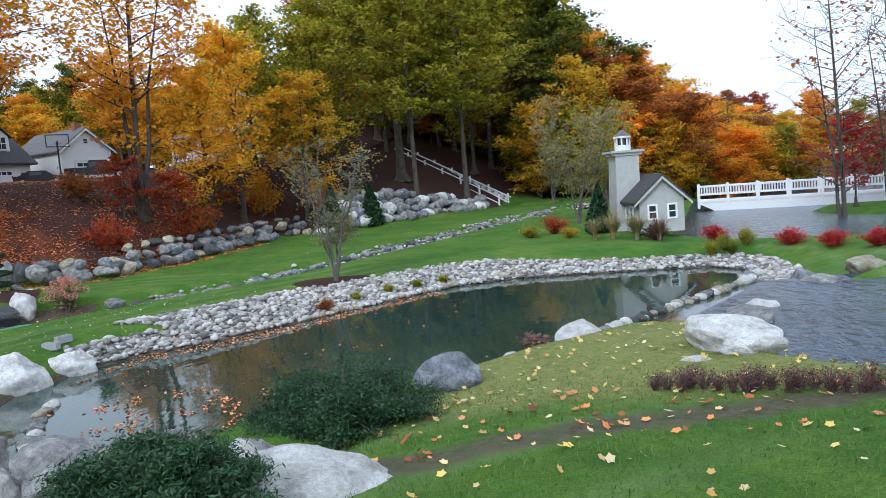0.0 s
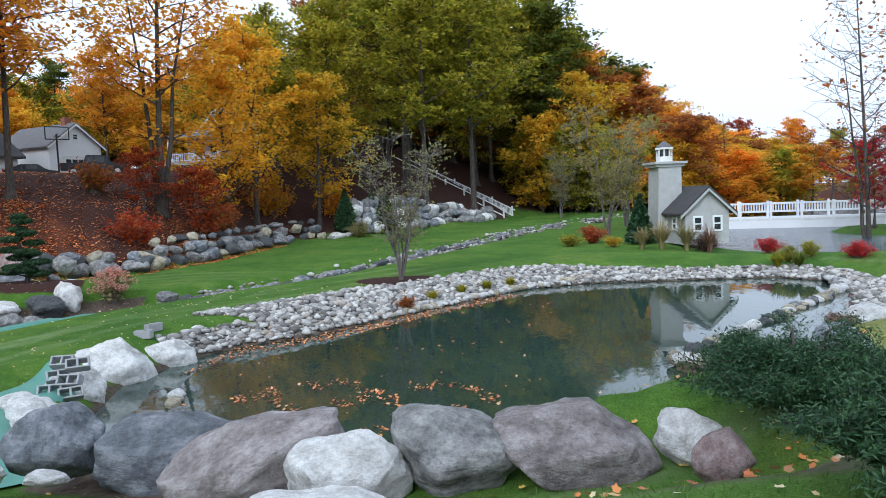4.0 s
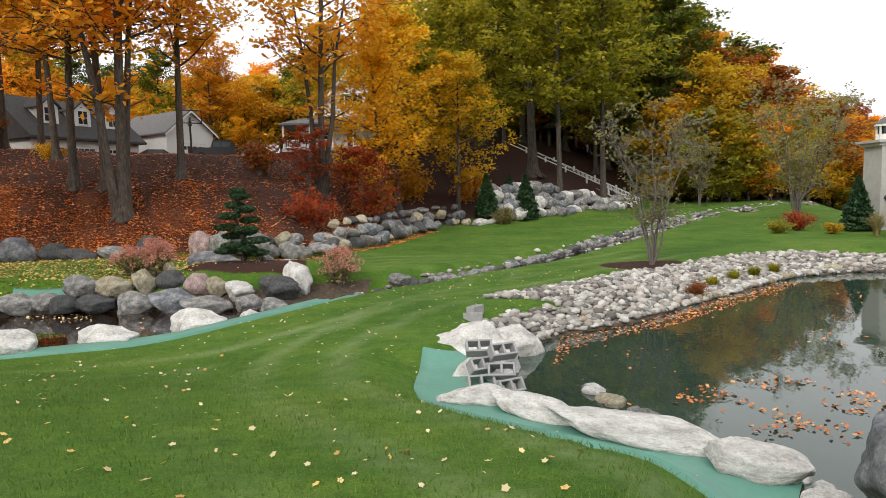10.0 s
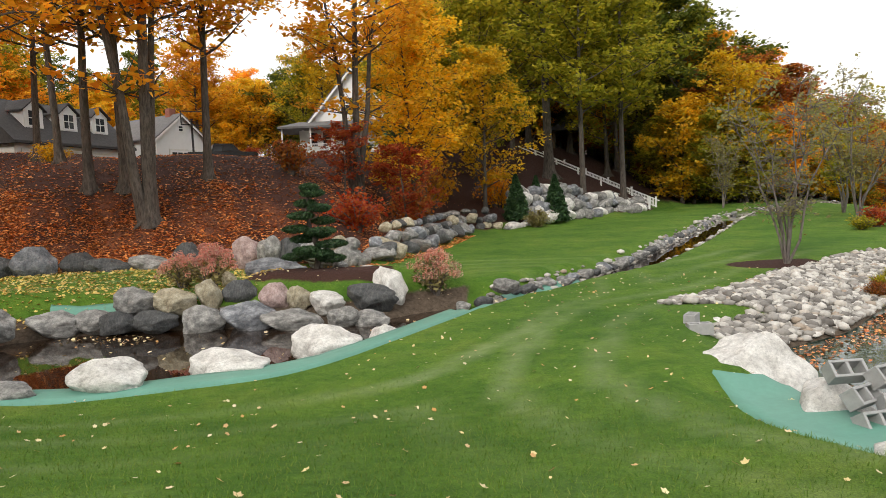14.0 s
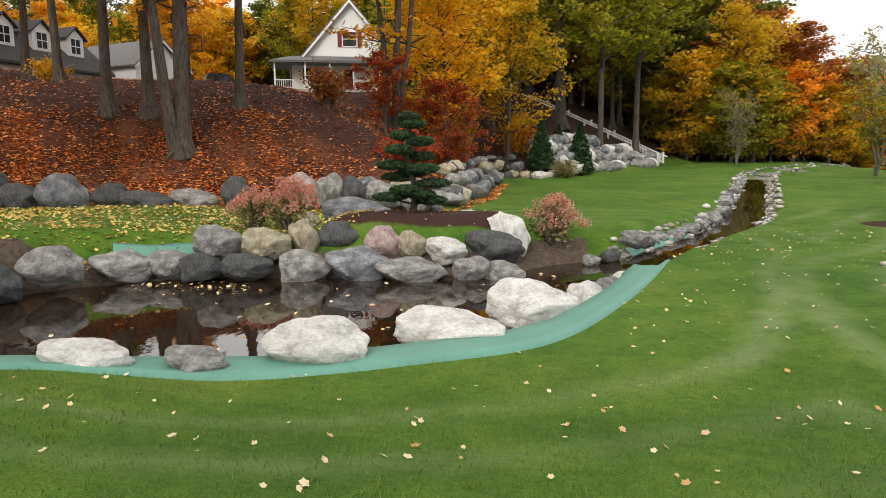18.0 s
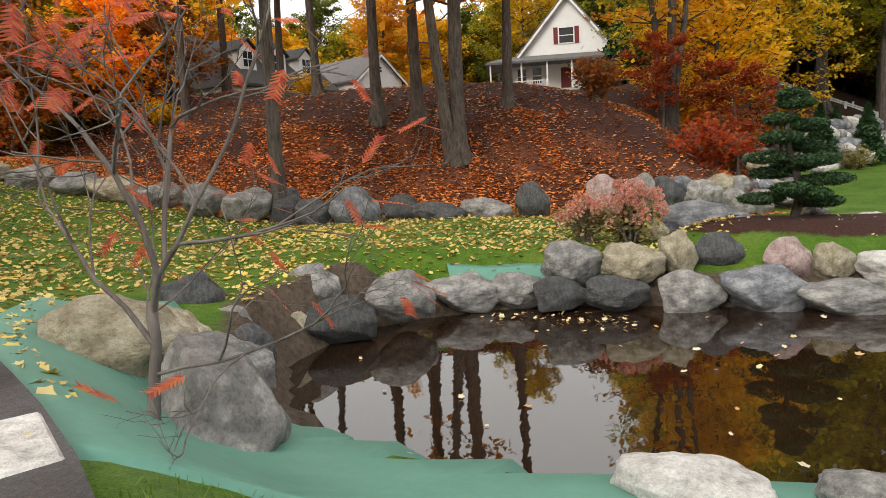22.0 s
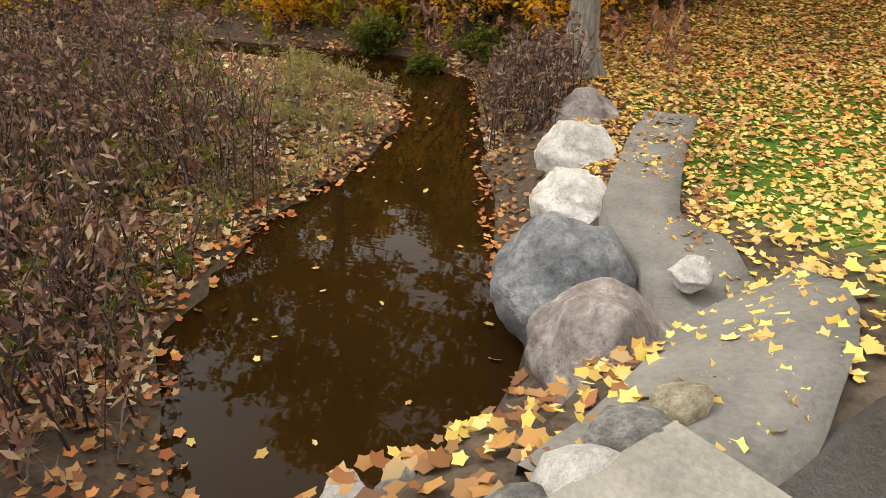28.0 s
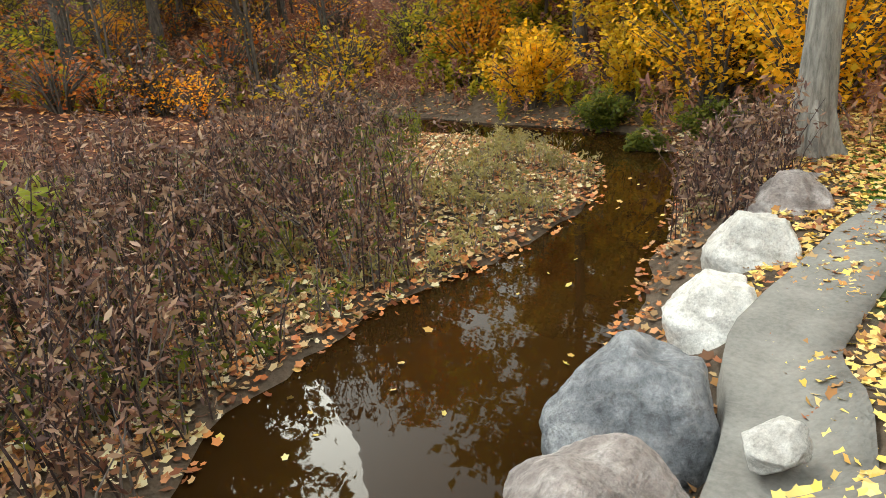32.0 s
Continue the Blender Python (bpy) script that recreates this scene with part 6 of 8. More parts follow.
bon = holder("bonsai", pose(-23.45, 28.9, ground_z(-23.45, 28.9) - 0.12), "dark green cloud-pruned pine in a mulched stone bed", "bonsai tree")
verts, faces, pads = [], [], []
rng = np.random.default_rng(4)
pts = [np.array([0.1 * math.sin(2.2 * t * 3), 0.07 * math.cos(3 * t), 2.1 * t]) for t in np.linspace(0, 1, 9)]
tube(verts, faces, pts, list(np.linspace(0.085, 0.03, 9)), 7)
child("trunk", mesh_from("trunk", verts, faces, M["bark"]), bon)
for k, (hgt, az, out, rr) in enumerate(((0.35, 0.3, 0.45, 0.3), (0.42, 2.9, 0.5, 0.32), (0.6, 4.6, 0.4, 0.28), (0.72, 0.0, 0.5, 0.34), (0.85, 2.4, 0.45, 0.3), (1.05, 5.6, 0.42, 0.3), (1.12, 3.3, 0.4, 0.3), (1.3, 1.0, 0.38, 0.26),
                                        (1.45, 4.0, 0.3, 0.28), (1.62, 6.0, 0.26, 0.24), (1.75, 2.6, 0.2, 0.24), (2.0, 0.8, 0.06, 0.26), (2.14, 3.0, 0.02, 0.2), (0.5, 5.5, 0.3, 0.3), (0.95, 1.5, 0.3, 0.3))):
    c = np.array([math.cos(az) * out, math.sin(az) * out * 0.8, hgt])
    verts, faces = [], []
    tube(verts, faces, [pts[min(8, int(hgt / 2.1 * 8))], (c + pts[min(8, int(hgt / 2.1 * 8))]) / 2 + [0, 0, -0.03], c], [0.03, 0.022, 0.014], 5)
    child("branch", mesh_from("branch", verts, faces, M["bark"]), bon)
    rr *= 1.25
    g = rng.normal(size=(1900, 3))
    g /= np.linalg.norm(g, axis=1)[:, None]
    pads.append(c + g * rng.uniform(0.7, 1.0, (1900, 1)) * np.array([rr, rr, 0.11]))
for p in pads:
    child("foliage_pad", quads_mesh("foliage_pad", leaf_quads(p, 0.018, rng, 0.2, 1.8), M["lf_dark"]), bon)

bon.scale = (1.2, 1.2, 1.2)


def hydrangea(x, y, s, seed):
    st, fo = shrub_mesh(seed, 0.75, 1.0, 34, 900, 0.055)
    ob = plant_shrub((st, fo), x, y, s, 0, "straw", "hydrangea with faded pink flower heads", "hydrangea", "hydrangeas")
    rng = np.random.default_rng(seed)
    c, at = [], []
    for k in range(52):
        az, out = rng.uniform(0, 6.283), rng.uniform(0.1, 1)
        p = np.array([math.cos(az) * 0.78 * out, math.sin(az) * 0.78 * out, 1.05 * (1 - 0.5 * out * out) * rng.uniform(0.75, 1.05)])
        g = rng.normal(size=(45, 3))
        at.append(p)
        c.append(g / np.linalg.norm(g, axis=1)[:, None] * np.array([0.085, 0.085, 0.1]))
    head = quads_mesh("flower_head", leaf_quads(c[0], 0.03, rng, 0.1), M["lf_pink"])
    for p in at:
        child("flower_head", head, ob, at=pose(p[0], p[1], p[2]))


hydrangea(-26.6, 28.5, 1.2, 3)
hydrangea(-19.7, 28.7, 1.15, 5)
hydrangea(-27.5, 28.3, 1.0, 6)

def slim_tree(name, x, y, h, stems, seed, leaf, leaves, size, label, spread=0.3, bare_low=0.35):
    """Several slender stems with fine twigs and a few leaves left."""
    rng = np.random.default_rng(seed)
    verts, faces, tips = [], [], []
    for k in range(stems):
        az = k * 6.283 / stems + rng.normal(0, 0.3)
        top = np.array([math.cos(az) * spread * h * rng.uniform(0.5, 1), math.sin(az) * spread * h * rng.uniform(0.5, 1), h * rng.uniform(0.75, 1.0)])
        pts = []
        for t in np.linspace(0, 1, 7):
            pts.append(top * np.array([t ** 1.3, t ** 1.3, t]) + rng.normal(0, 0.015 * h, 3) * (t > 0) + np.array([math.cos(az), math.sin(az), 0]) * 0.04)
        tube(verts, faces, pts, [0.0085 * h * (1 - 0.85 * t) for t in np.linspace(0, 1, 7)], 5)
        for j in range(2, 7):
            for _ in range(4):
                e = rng.normal(0, 1, 3)
                e[2] = abs(e[2]) * 0.8
                tip = pts[j] + e / np.linalg.norm(e) * h * rng.uniform(0.08, 0.2)
                mid = (pts[j] + tip) / 2 + rng.normal(0, 0.012 * h, 3)
                tube(verts, faces, [pts[j], mid, tip], [0.003 * h, 0.002 * h, 0.0008 * h], 4)
                tips += [mid, tip, (mid + tip) / 2]
                for _ in range(3):
                    t2 = mid + rng.normal(0, 0.05 * h, 3)
                    tube(verts, faces, [mid, t2], [0.0013 * h, 0.0006 * h], 3)
                    tips.append(t2)
    ob = holder(name, pose(x, y, ground_z(x, y) - 0.03), label, "tree")
    child("trunk", mesh_from("trunk", verts, faces, M["twig"]), ob)
    tips = np.array(tips)
    c = tips[rng.integers(0, len(tips), leaves)] + rng.normal(0, 0.015 * h, (leaves, 3))
    child("leaves", quads_mesh("leaves", leaf_quads(c, size, rng, 0.3), M["lf_" + leaf]), ob)
    return ob


slim_tree("serviceberry", -9.6, 31.3, 5.2, 8, 3, "pale", 1500, 0.065, "multi-stemmed young tree with a few pale yellow leaves", 0.4)
slim_tree("young_tree", -0.6, 50.5, 8.0, 5, 5, "pale", 3000, 0.1, "slender tree with thinning pale green leaves", 0.36)
slim_tree("young_tree", 1.2, 58, 7.5, 5, 9, "olive", 3200, 0.1, "slender tree with thinning yellow-green leaves", 0.36)
slim_tree("young_tree", -3.4, 72, 6.0, 5, 13, "pale", 1500, 0.09, "slender tree with thinning pale leaves", 0.26)

# leaning sapling with the last red leaves beside the drive
sap = holder("sumac", pose(-28.25, 16.68, ground_z(-28.25, 16.68) + 0.02), "bare branching sumac with a few orange-red leaves", "sapling")
rng = np.random.default_rng(17)
verts, faces, ends = [], [], []


def fork(p, d, length, rad, depth, parent):
    """One branch and its forks: the first is a part, its twigs are pieces of it, the finest stay joined."""
    pts, q = [p], p.copy()
    for s in range(4):
        d = d + rng.normal(0, 0.16, 3) + np.array([0, 0, 0.05])
        d /= np.linalg.norm(d)
        q = q + d * length / 4
        pts.append(q.copy())
    own = depth < 5
    vv, ff = ([], []) if own else parent
    tube(vv, ff, pts, [rad * (1 - 0.11 * s) for s in range(5)], 6 if depth < 2 else 4)
    if depth < 5:
        if depth == 1:
            ob = child("branch", None, parent)
        for k in range(3 if depth < 3 else 2):
            e = d + rng.normal(0, 0.62, 3)
            e[2] = max(e[2], -0.15)
            fork(pts[2 + k % 3], e / np.linalg.norm(e), length * rng.uniform(0.6, 0.82), rad * 0.6, depth + 1, (vv, ff) if depth == 4 else ob if depth == 1 else parent)
        me = mesh_from("branch" if depth == 1 else "twig", vv, ff, M["twig"])
        if depth == 1:
            child("limb", me, ob)
        else:
            child("twig", me, parent)
    else:
        ends.append((pts[-1], d))


tube(verts, faces, [np.array(p) for p in ((0, 0, -0.06), (0.02, 0.01, 0.12), (0.03, 0.03, 0.26), (0.03, 0.03, 0.4))], [0.026, 0.02, 0.018, 0.015], 8)
child("trunk", mesh_from("trunk", verts, faces, M["twig"]), sap)
for start, way, length, rad in (((0.03, 0.03, 0.34), (-0.12, 0.1, 1.0), 0.68, 0.0135), ((0.03, 0.03, 0.36), (0.35, -0.05, 0.9), 0.62, 0.012), ((0.025, 0.02, 0.26), (-0.8, -0.2, 0.75), 0.64, 0.0105),
                                ((0.02, 0.01, 0.15), (0.85, 0.2, 0.35), 0.55, 0.008), ((0.02, 0.01, 0.18), (-0.8, 0.3, 0.45), 0.6, 0.008), ((0.03, 0.03, 0.38), (0.05, 0.4, 0.9), 0.62, 0.0115)):
    fork(np.array(start), np.array(way), length, rad, 1, sap)
lq = []
for p, d in ends:
    if rng.uniform() > 0.9 - 0.5 * (p[0] > 0.25):
        continue
    ax = d + np.array([0, 0, -0.9]) + rng.normal(0, 0.5, 3)
    ax /= np.linalg.norm(ax)
    side = np.cross(ax, [0.3, 0.2, 1])
    side /= np.linalg.norm(side)
    for k in range(9):
        for sgn in (-1, 1):
            b0 = p + ax * 0.011 * k
            tip = b0 + side * sgn * 0.026 + ax * 0.017
            wv = ax * 0.0055
            lq.append([b0 - wv, tip - wv * 0.2, tip + wv * 0.4, b0 + wv])
child("leaves", quads_mesh("leaves", np.array(lq), leaf_mat("sumac_leaf", [(0.5, 0.09, 0.05), (0.62, 0.2, 0.09), (0.55, 0.12, 0.09), (0.4, 0.06, 0.05)])), sap, "orange-red feathery leaves")

sap.scale = (1.95, 1.95, 1.95)

# shrubs
for x, y, s, leaf, lab, sz in (
        (-25.2, 38.5, 1.6, "red", "wide red-leaved shrub on the bank", 1.1), (-29.5, 41.5, 1.6, "rust", "rust-red shrub on the bank", 1.1),
        (-24.4, 46, 2.0, "rust", "rust-red shrub on the bank", 1.2), (-42.5, 41.0, 1.1, "yellow", "small yellow shrub on the bank", 1.0), (-49, 38.5, 1.2, "yellow", "small yellow shrub on the bank", 1.0),
        (5.6, 39.0, 0.8, "scarlet", "rounded scarlet burning bush by the lake", 0.9), (7.8, 35.4, 0.7, "scarlet", "rounded scarlet burning bush by the lake", 0.9), (8.9, 33.9, 0.7, "scarlet", "rounded scarlet burning bush by the lake", 0.9), (9.8, 32.2, 0.7, "scarlet", "rounded scarlet burning bush by the lake", 0.9),
        (-1.9, 45, 1.0, "red", "brick-red rounded shrub by the little house", 1.0), (-3.1, 43.5, 0.8, "olive", "low yellow-green shrub on the lawn", 0.8), (-1.0, 42.5, 0.7, "yellow", "low yellow shrub on the lawn", 0.8),
        (5.5, 36.1, 0.5, "olive", "clump of green rushes at the dike", 1.4), (6.4, 36.4, 0.5, "olive", "clump of green rushes at the dike", 1.4), (3.2, 40.9, 0.9, "brown", "dry brown perennial clump before the little house", 0.9),
        (-0.48, 15.05, 0.3, "brown", "small dry heather bush by the pond", 0.9), (1.6, 20.5, 0.55, "red", "red-leaved shrub by the basin", 1.0), (2.3, 21.2, 0.5, "rust", "rust-coloured shrub by the basin", 1.0), (-8.6, 27.6, 0.42, "rust", "small rust-red shrub in the pebbles", 1.0),
        (-18.3, 55.5, 1.2, "pale", "pale yellow shrub before the bank", 1.0), (-25.5, 57, 2.0, "orange", "orange shrub on the bank", 1.4), (-21.5, 60, 1.9, "orange", "orange shrub on the bank", 1.6), (-47, 72.5, 1.3, "red", "dark red shrub beside the porch", 0.8), (-35.5, 74.5, 0.8, "dark", "clipped evergreen beside the porch", 0.9)):
    plant_shrub(BUSH[int(abs(x * 10)) % 3], x, y, s, (x * 37) % 360, leaf, lab, sz=sz)
rng = np.random.default_rng(7)
for i, (x, y, h) in enumerate(((-19.8, 57.2, 3.2), (-17.2, 59.2, 3.4), (-18.6, 60.4, 2.8), (0.6, 44.2, 2.6), (-33.0, 77.3, 7.5), (-31.2, 78.5, 7.0))):
    hh = rng.uniform(0, 1, 5200)
    an, ra = rng.uniform(0, 6.283, 5200), np.sqrt(rng.uniform(0.3, 1, 5200))
    w = (1 - hh ** 1.3) * 0.3 * (1 + 0.12 * np.sin(hh * 40 + an * 3))
    c = np.stack([np.cos(an) * ra * w * h, np.sin(an) * ra * w * h, (0.04 + 0.96 * hh) * h], 1)
    ob = holder("evergreen", pose(x, y, ground_z(x, y)), "dense dark green conical evergreen", "evergreen", "evergreens")
    vv, ff = [], []
    tube(vv, ff, [(0, 0, -0.1), (0, 0, h * 0.9)], [0.03 * h, 0.008 * h], 6)
    child("trunk", mesh_from("trunk", vv, ff, M["bark"]), ob)
    child("foliage", quads_mesh("foliage", leaf_quads(c, 0.028 * h, rng, 0.2, 1.6), M["lf_dark"]), ob)


def grass_tuft(name, x, y, blades, length, seed, leaf, label, droop=0.6, width=0.012, spread=0.1):
    """Arching blades from one root."""
    rng = np.random.default_rng(seed)
    q = []
    for k in range(blades):
        az = rng.uniform(0, 6.283)
        o = np.array([math.cos(az), math.sin(az), 0])
        sd = np.array([-o[1], o[0], 0]) * width
        L = length * rng.uniform(0.6, 1.1)
        dr = droop * rng.uniform(0.3, 1.2)
        pts = [o * spread * rng.uniform(0, 1) + o * L * 0.55 * dr * t * t * 1.4 + np.array([0, 0, L * (t - 0.5 * dr * t ** 2.4)]) for t in (0, 0.35, 0.7, 1.0)]
        for a, b, wa, wb in zip(pts, pts[1:], (1, 0.9, 0.6), (0.9, 0.6, 0.1)):
            q.append([a - sd * wa, a + sd * wa, b + sd * wb, b - sd * wb])
    ob = new(name, quads_mesh(name, np.array(q), M["lf_" + leaf]))
    ob.matrix_basis = pose(x, y, ground_z(x, y) - 0.02)
    return tagged(ob, label, "ornamental grass", "grass clumps")


for i, (x, y, L, leaf) in enumerate(((1.2, 40.8, 1.7, "straw"), (2.3, 40.4, 1.8, "straw"), (3.3, 40.3, 1.6, "brown"), (0.3, 40.9, 1.3, "straw"), (4.9, 35.5, 0.9, "olive"), (5.6, 35.2, 0.8, "green"), (-7.2, 30.3, 0.5, "olive"), (-6.4, 31.4, 0.5, "olive"), (-5.6, 32.4, 0.5, "olive"), (-8.0, 29.0, 0.45, "olive"))):
    grass_tuft("grass_clump", x, y, 260, L, 40 + i, leaf, "arching clump of straw-coloured ornamental grass", 0.75, 0.016)

for x, y, sc, leaf in ((-24.3, 43.5, 0.62, "red"), (-26.9, 42.2, 0.5, "red"), (-25.2, 49.5, 0.65, "rust")):
    plant_tree(SMALLS[int(-x) % 3], x, y, sc, x * 31 % 360, leaf, "spreading small tree with %s leaves on the bank" % COLOUR[leaf], group="small trees on the bank")
r = random.Random(4)
for k in range(40):
    x = 0.8 + k * 0.1
    plant_shrub(THIN[k % 2], x, 12.35 - 0.025 * k + r.uniform(-0.1, 0.1), r.uniform(0.13, 0.2), k * 40, "maroon", "low dark red stonecrop edging the bed", "stonecrop", "stonecrop row")

# ---- creek, culvert and drive edge ----
apron = smooth_line([(-39.4, 11.9), (-38.0, 12.0), (-36.8, 12.15), (-35.8, 12.35), (-34.9, 12.85), (-34.0, 13.2), (-33.2, 13.4), (-32.5, 13.32), (-31.9, 13.22), (-31.5, 13.12)], 0.25)
count = itertools.count()


def apron_z(x, y, i):
    k = next(count) % 6
    top = max(ground_z(x, y) + 0.035, float(np.interp(x, [-39, -34.6, -33.4, -32.5, -31.9], [-1.4, -1.3, -1.2, -0.9, -0.5])))
    return top + 0.03 * noise.noise((x * 2.2, y * 2.2, 0)) - (0.6 if k in (0, 5) else 0.0)


ribbon("apron", apron, (0.42, 0.36, 0.1, -0.14, -0.32, -0.38), apron_z, M["concrete"], "grey mortar apron behind the creek boulders", "kerb")
r = random.Random(3)
for k, p in enumerate(smooth_line([(-32.1, 13.2), (-31.35, 12.9), (-30.75, 12.5), (-30.15, 12.05), (-29.6, 11.75)], 0.21)):
    sc = r.uniform(0.1, 0.16)
    boulder(p[0], p[1], sc * 1.25, sc * 0.85, sc * 0.6, 150 + r.uniform(-25, 25), r.choice(["white", "grey", "tan", "grey"]), r.randrange(8), z=-0.46, sink=0.5, small=True, name="stone", group="stones of the culvert head", label="rough stone capping the culvert head")
    if k % 2 == 0:
        for tier in range(1, 5):
            sc = r.uniform(0.2, 0.26)
            boulder(p[0] - 0.02 + 0.03 * r.uniform(-1, 1), p[1] - 0.02, sc * 1.3, sc * 0.7, sc * 0.85, 150, r.choice(["grey", "dark", "tan"]), z=-0.56 - tier * 0.34, sink=0.3, group="stones of the culvert head", label="grey stone in the culvert head wall")
boulder(-29.5, 11.72, 0.42, 0.3, 0.14, 30, "white", 2, z=-0.5, sink=0.4, group="stones of the culvert head", label="long pale stone capping the culvert head")
placed([(-34.75, 11.98, -1.62, 0.72, 0.56, 0.54, 28, "blue"), (-33.5, 12.68, -1.42, 0.66, 0.5, 0.56, 16, "mauve"), (-36.33, 11.62, -1.62, 0.58, 0.46, 0.38, 22, "white"), (-37.6, 11.25, -1.55, 0.62, 0.5, 0.48, 25, "white"), (-39.0, 10.9, -1.42, 0.58, 0.48, 0.38, 24, "mauve"),
        (-39.8, 10.6, -1.6, 0.5, 0.4, 0.35, 0, "mauve"), (-34.5, 12.95, -1.16, 0.2, 0.15, 0.11, 0, "white"), (-32.72, 12.8, -1.3, 0.32, 0.25, 0.2, 10, "white"), (-32.36, 12.6, -1.3, 0.22, 0.17, 0.15, 20, "white"), (-32.22, 12.29, -1.42, 0.19, 0.15, 0.12, 25, "grey"), (-32.1, 12.08, -1.45, 0.16, 0.13, 0.1, 30, "grey"), (-32.0, 11.84, -1.5, 0.15, 0.12, 0.1, 36, "white")], "boulders along the creek", "holding the creek bank")
slab = holder("stone_slab", pose(-27.65, 15.28, -0.44, 0, 0, -28), "pale flat stone slab at the edge of the drive", "slab")
bm = boxes((-0.42, 0.42, -0.21, 0.21, -0.1, 0.035), bevel=0.03)
for v in bm.verts:
    v.co += Vector((noise.noise(v.co * 3) * 0.08, noise.noise(v.co * 3 + Vector((5, 5, 5))) * 0.08, 0))
part("slab", bm, M["rock_white"], slab)

kerb = smooth_line([(-31.75, 13.52), (-30.65, 12.96), (-29.9, 12.45), (-29.3, 12.05), (-28.6, 11.6)], 0.3)
kerb_count = itertools.count()
ribbon("kerb", kerb, (0.2, 0.18, 0, -0.36, -0.42), lambda x, y, i: -0.402 + 0.01 * noise.noise((x * 3, y * 3, 0)) - (0.6 if next(kerb_count) % 5 in (0, 4) else 0), M["kerb"], "rough pale concrete strip along the drive over the culvert", "kerb")
big_leaf = shrub_mesh(77, 0.75, 1.4, 16, 260, 0.07, 0.3, long=2.0)
for x, y, sc in ((-31.7, 7.3, 1.0), (-32.2, 6.2, 1.1), (-31.3, 8.2, 0.7)):
    plant_shrub(big_leaf, x, y, sc, x * 50, "lime", "yellow-green broad-leaved weed among dry stalks", "tall_weed", "broad-leaved weeds")

# dry weeds on the isle and banks
def weeds(name, n, seed, keep, x0, x1, y0, y1, h, leaf, label, leafy=16, size=0.03):
    rng = np.random.default_rng(seed)
    P = np.stack([rng.uniform(x0, x1, n * 12), rng.uniform(y0, y1, n * 12)], 1)
    P = P[keep(P[:, 0], P[:, 1])][:n]
    z = fields(P[:, 0], P[:, 1])[0]
    verts, faces, c = [], [], []
    for (x, y), g in zip(P, z):
        L = h * rng.uniform(0.3, 1.2)
        lean = rng.normal(0, 0.22, 2)
        pts = [np.array([x, y, g - 0.03]), np.array([x + lean[0] * L * 0.4, y + lean[1] * L * 0.4, g + L * 0.5]), np.array([x + lean[0] * L * 1.2, y + lean[1] * L * 1.2, g + L])]
        th = rng.uniform(0.7, 1.7)
        tube(verts, faces, pts, [0.0075 * th, 0.006 * th, 0.003], 4)
        for t in rng.uniform(0.15, 1.0, leafy):
            q = pts[0] + (pts[1] - pts[0]) * min(1, 2 * t) + (pts[2] - pts[1]) * max(0, 2 * t - 1)
            c.append(q + rng.normal(0, 0.045, 3))
        if rng.uniform() < 0.5:
            for _ in range(10):
                c.append(pts[2] + rng.normal(0, 0.035, 3))
    ob = holder(name, pose(0, 0, 0), label, "weeds")
    tagged(ob, kind="stuff")
    tagged(child("stalk_mass", mesh_from("stalk_mass", verts, faces, M["twig"] if leaf != "brown" else M["stalk"]), ob), kind="stuff")
    tagged(child("leaves", quads_mesh("leaves", leaf_quads(np.array(c), size, rng, 0.0, 2.0), M["lf_" + leaf]), ob), kind="stuff")


M["stalk"] = bark_mat("weed_stalk", (0.02, 0.012, 0.012), (0.07, 0.042, 0.04))


def on_isle(x, y):
    return (poly_sd(CREEK, x, y) > 0.03) & (y < 10.8) & (x < -31.0) & (line_d(DRIVE, x, y)[0] > 2.6)


def near_isle(x, y):
    return on_isle(x, y) & (poly_sd(CREEK, x, y) < 5.5) & (y < 8.1 + (x + 35.9) * 1.236)


def thicket(x, y):
    """The tall stalks stand in clumps, thick towards the drive, open at the isle's tip."""
    return near_isle(x, y) & (wobble(x, y, 1.1, 5.0) > -0.42 + 0.55 * np.clip((-34.5 - x) / 4.0, 0, 1.2))


weeds("weeds", 760, 1, thicket, -42, -30.6, 2.5, 10.6, 1.25, "brown", "tangle of tall dark dry weeds on the isle", 14, 0.026)
weeds("weeds", 420, 2, thicket, -40, -31, 2.5, 10.4, 0.85, "russet", "dry russet weeds on the isle", 16, 0.026)
weeds("weeds", 380, 3, lambda x, y: near_isle(x, y), -41, -31, 2.5, 9.8, 0.62, "green", "low green weeds on the isle", 14, 0.026)
weeds("weeds", 320, 15, lambda x, y: on_isle(x, y) & (poly_sd(CREEK, x, y) < 2.0) & (wobble(x, y, 1.7, 3.0) > 0.1), -42.5, -34, 4, 9, 0.26, "pale", "tufts of pale green grass at the isle's tip", 8, 0.024)
weeds("weeds", 260, 13, lambda x, y: on_isle(x, y) & (poly_sd(CREEK, x, y) < 2.5), -42.5, -34, 4, 10, 0.32, "straw", "short pale grass and stalks at the isle's tip", 8, 0.022)
weeds("weeds", 110, 14, thicket, -38, -31, 5, 10.4, 1.5, "brown", "tall dark seed stalks on the isle", 44, 0.018)
weeds("weeds", 230, 4, lambda x, y: (poly_sd(CREEK, x, y) > 0.05) & (poly_sd(CREEK, x, y) < 1.4) & (y > 8.5) & (x < -38.6) & (y < 10.7), -42.5, -37, 8.5, 12.5, 0.9, "brown", "dry weeds along the creek bank", 12, 0.028)
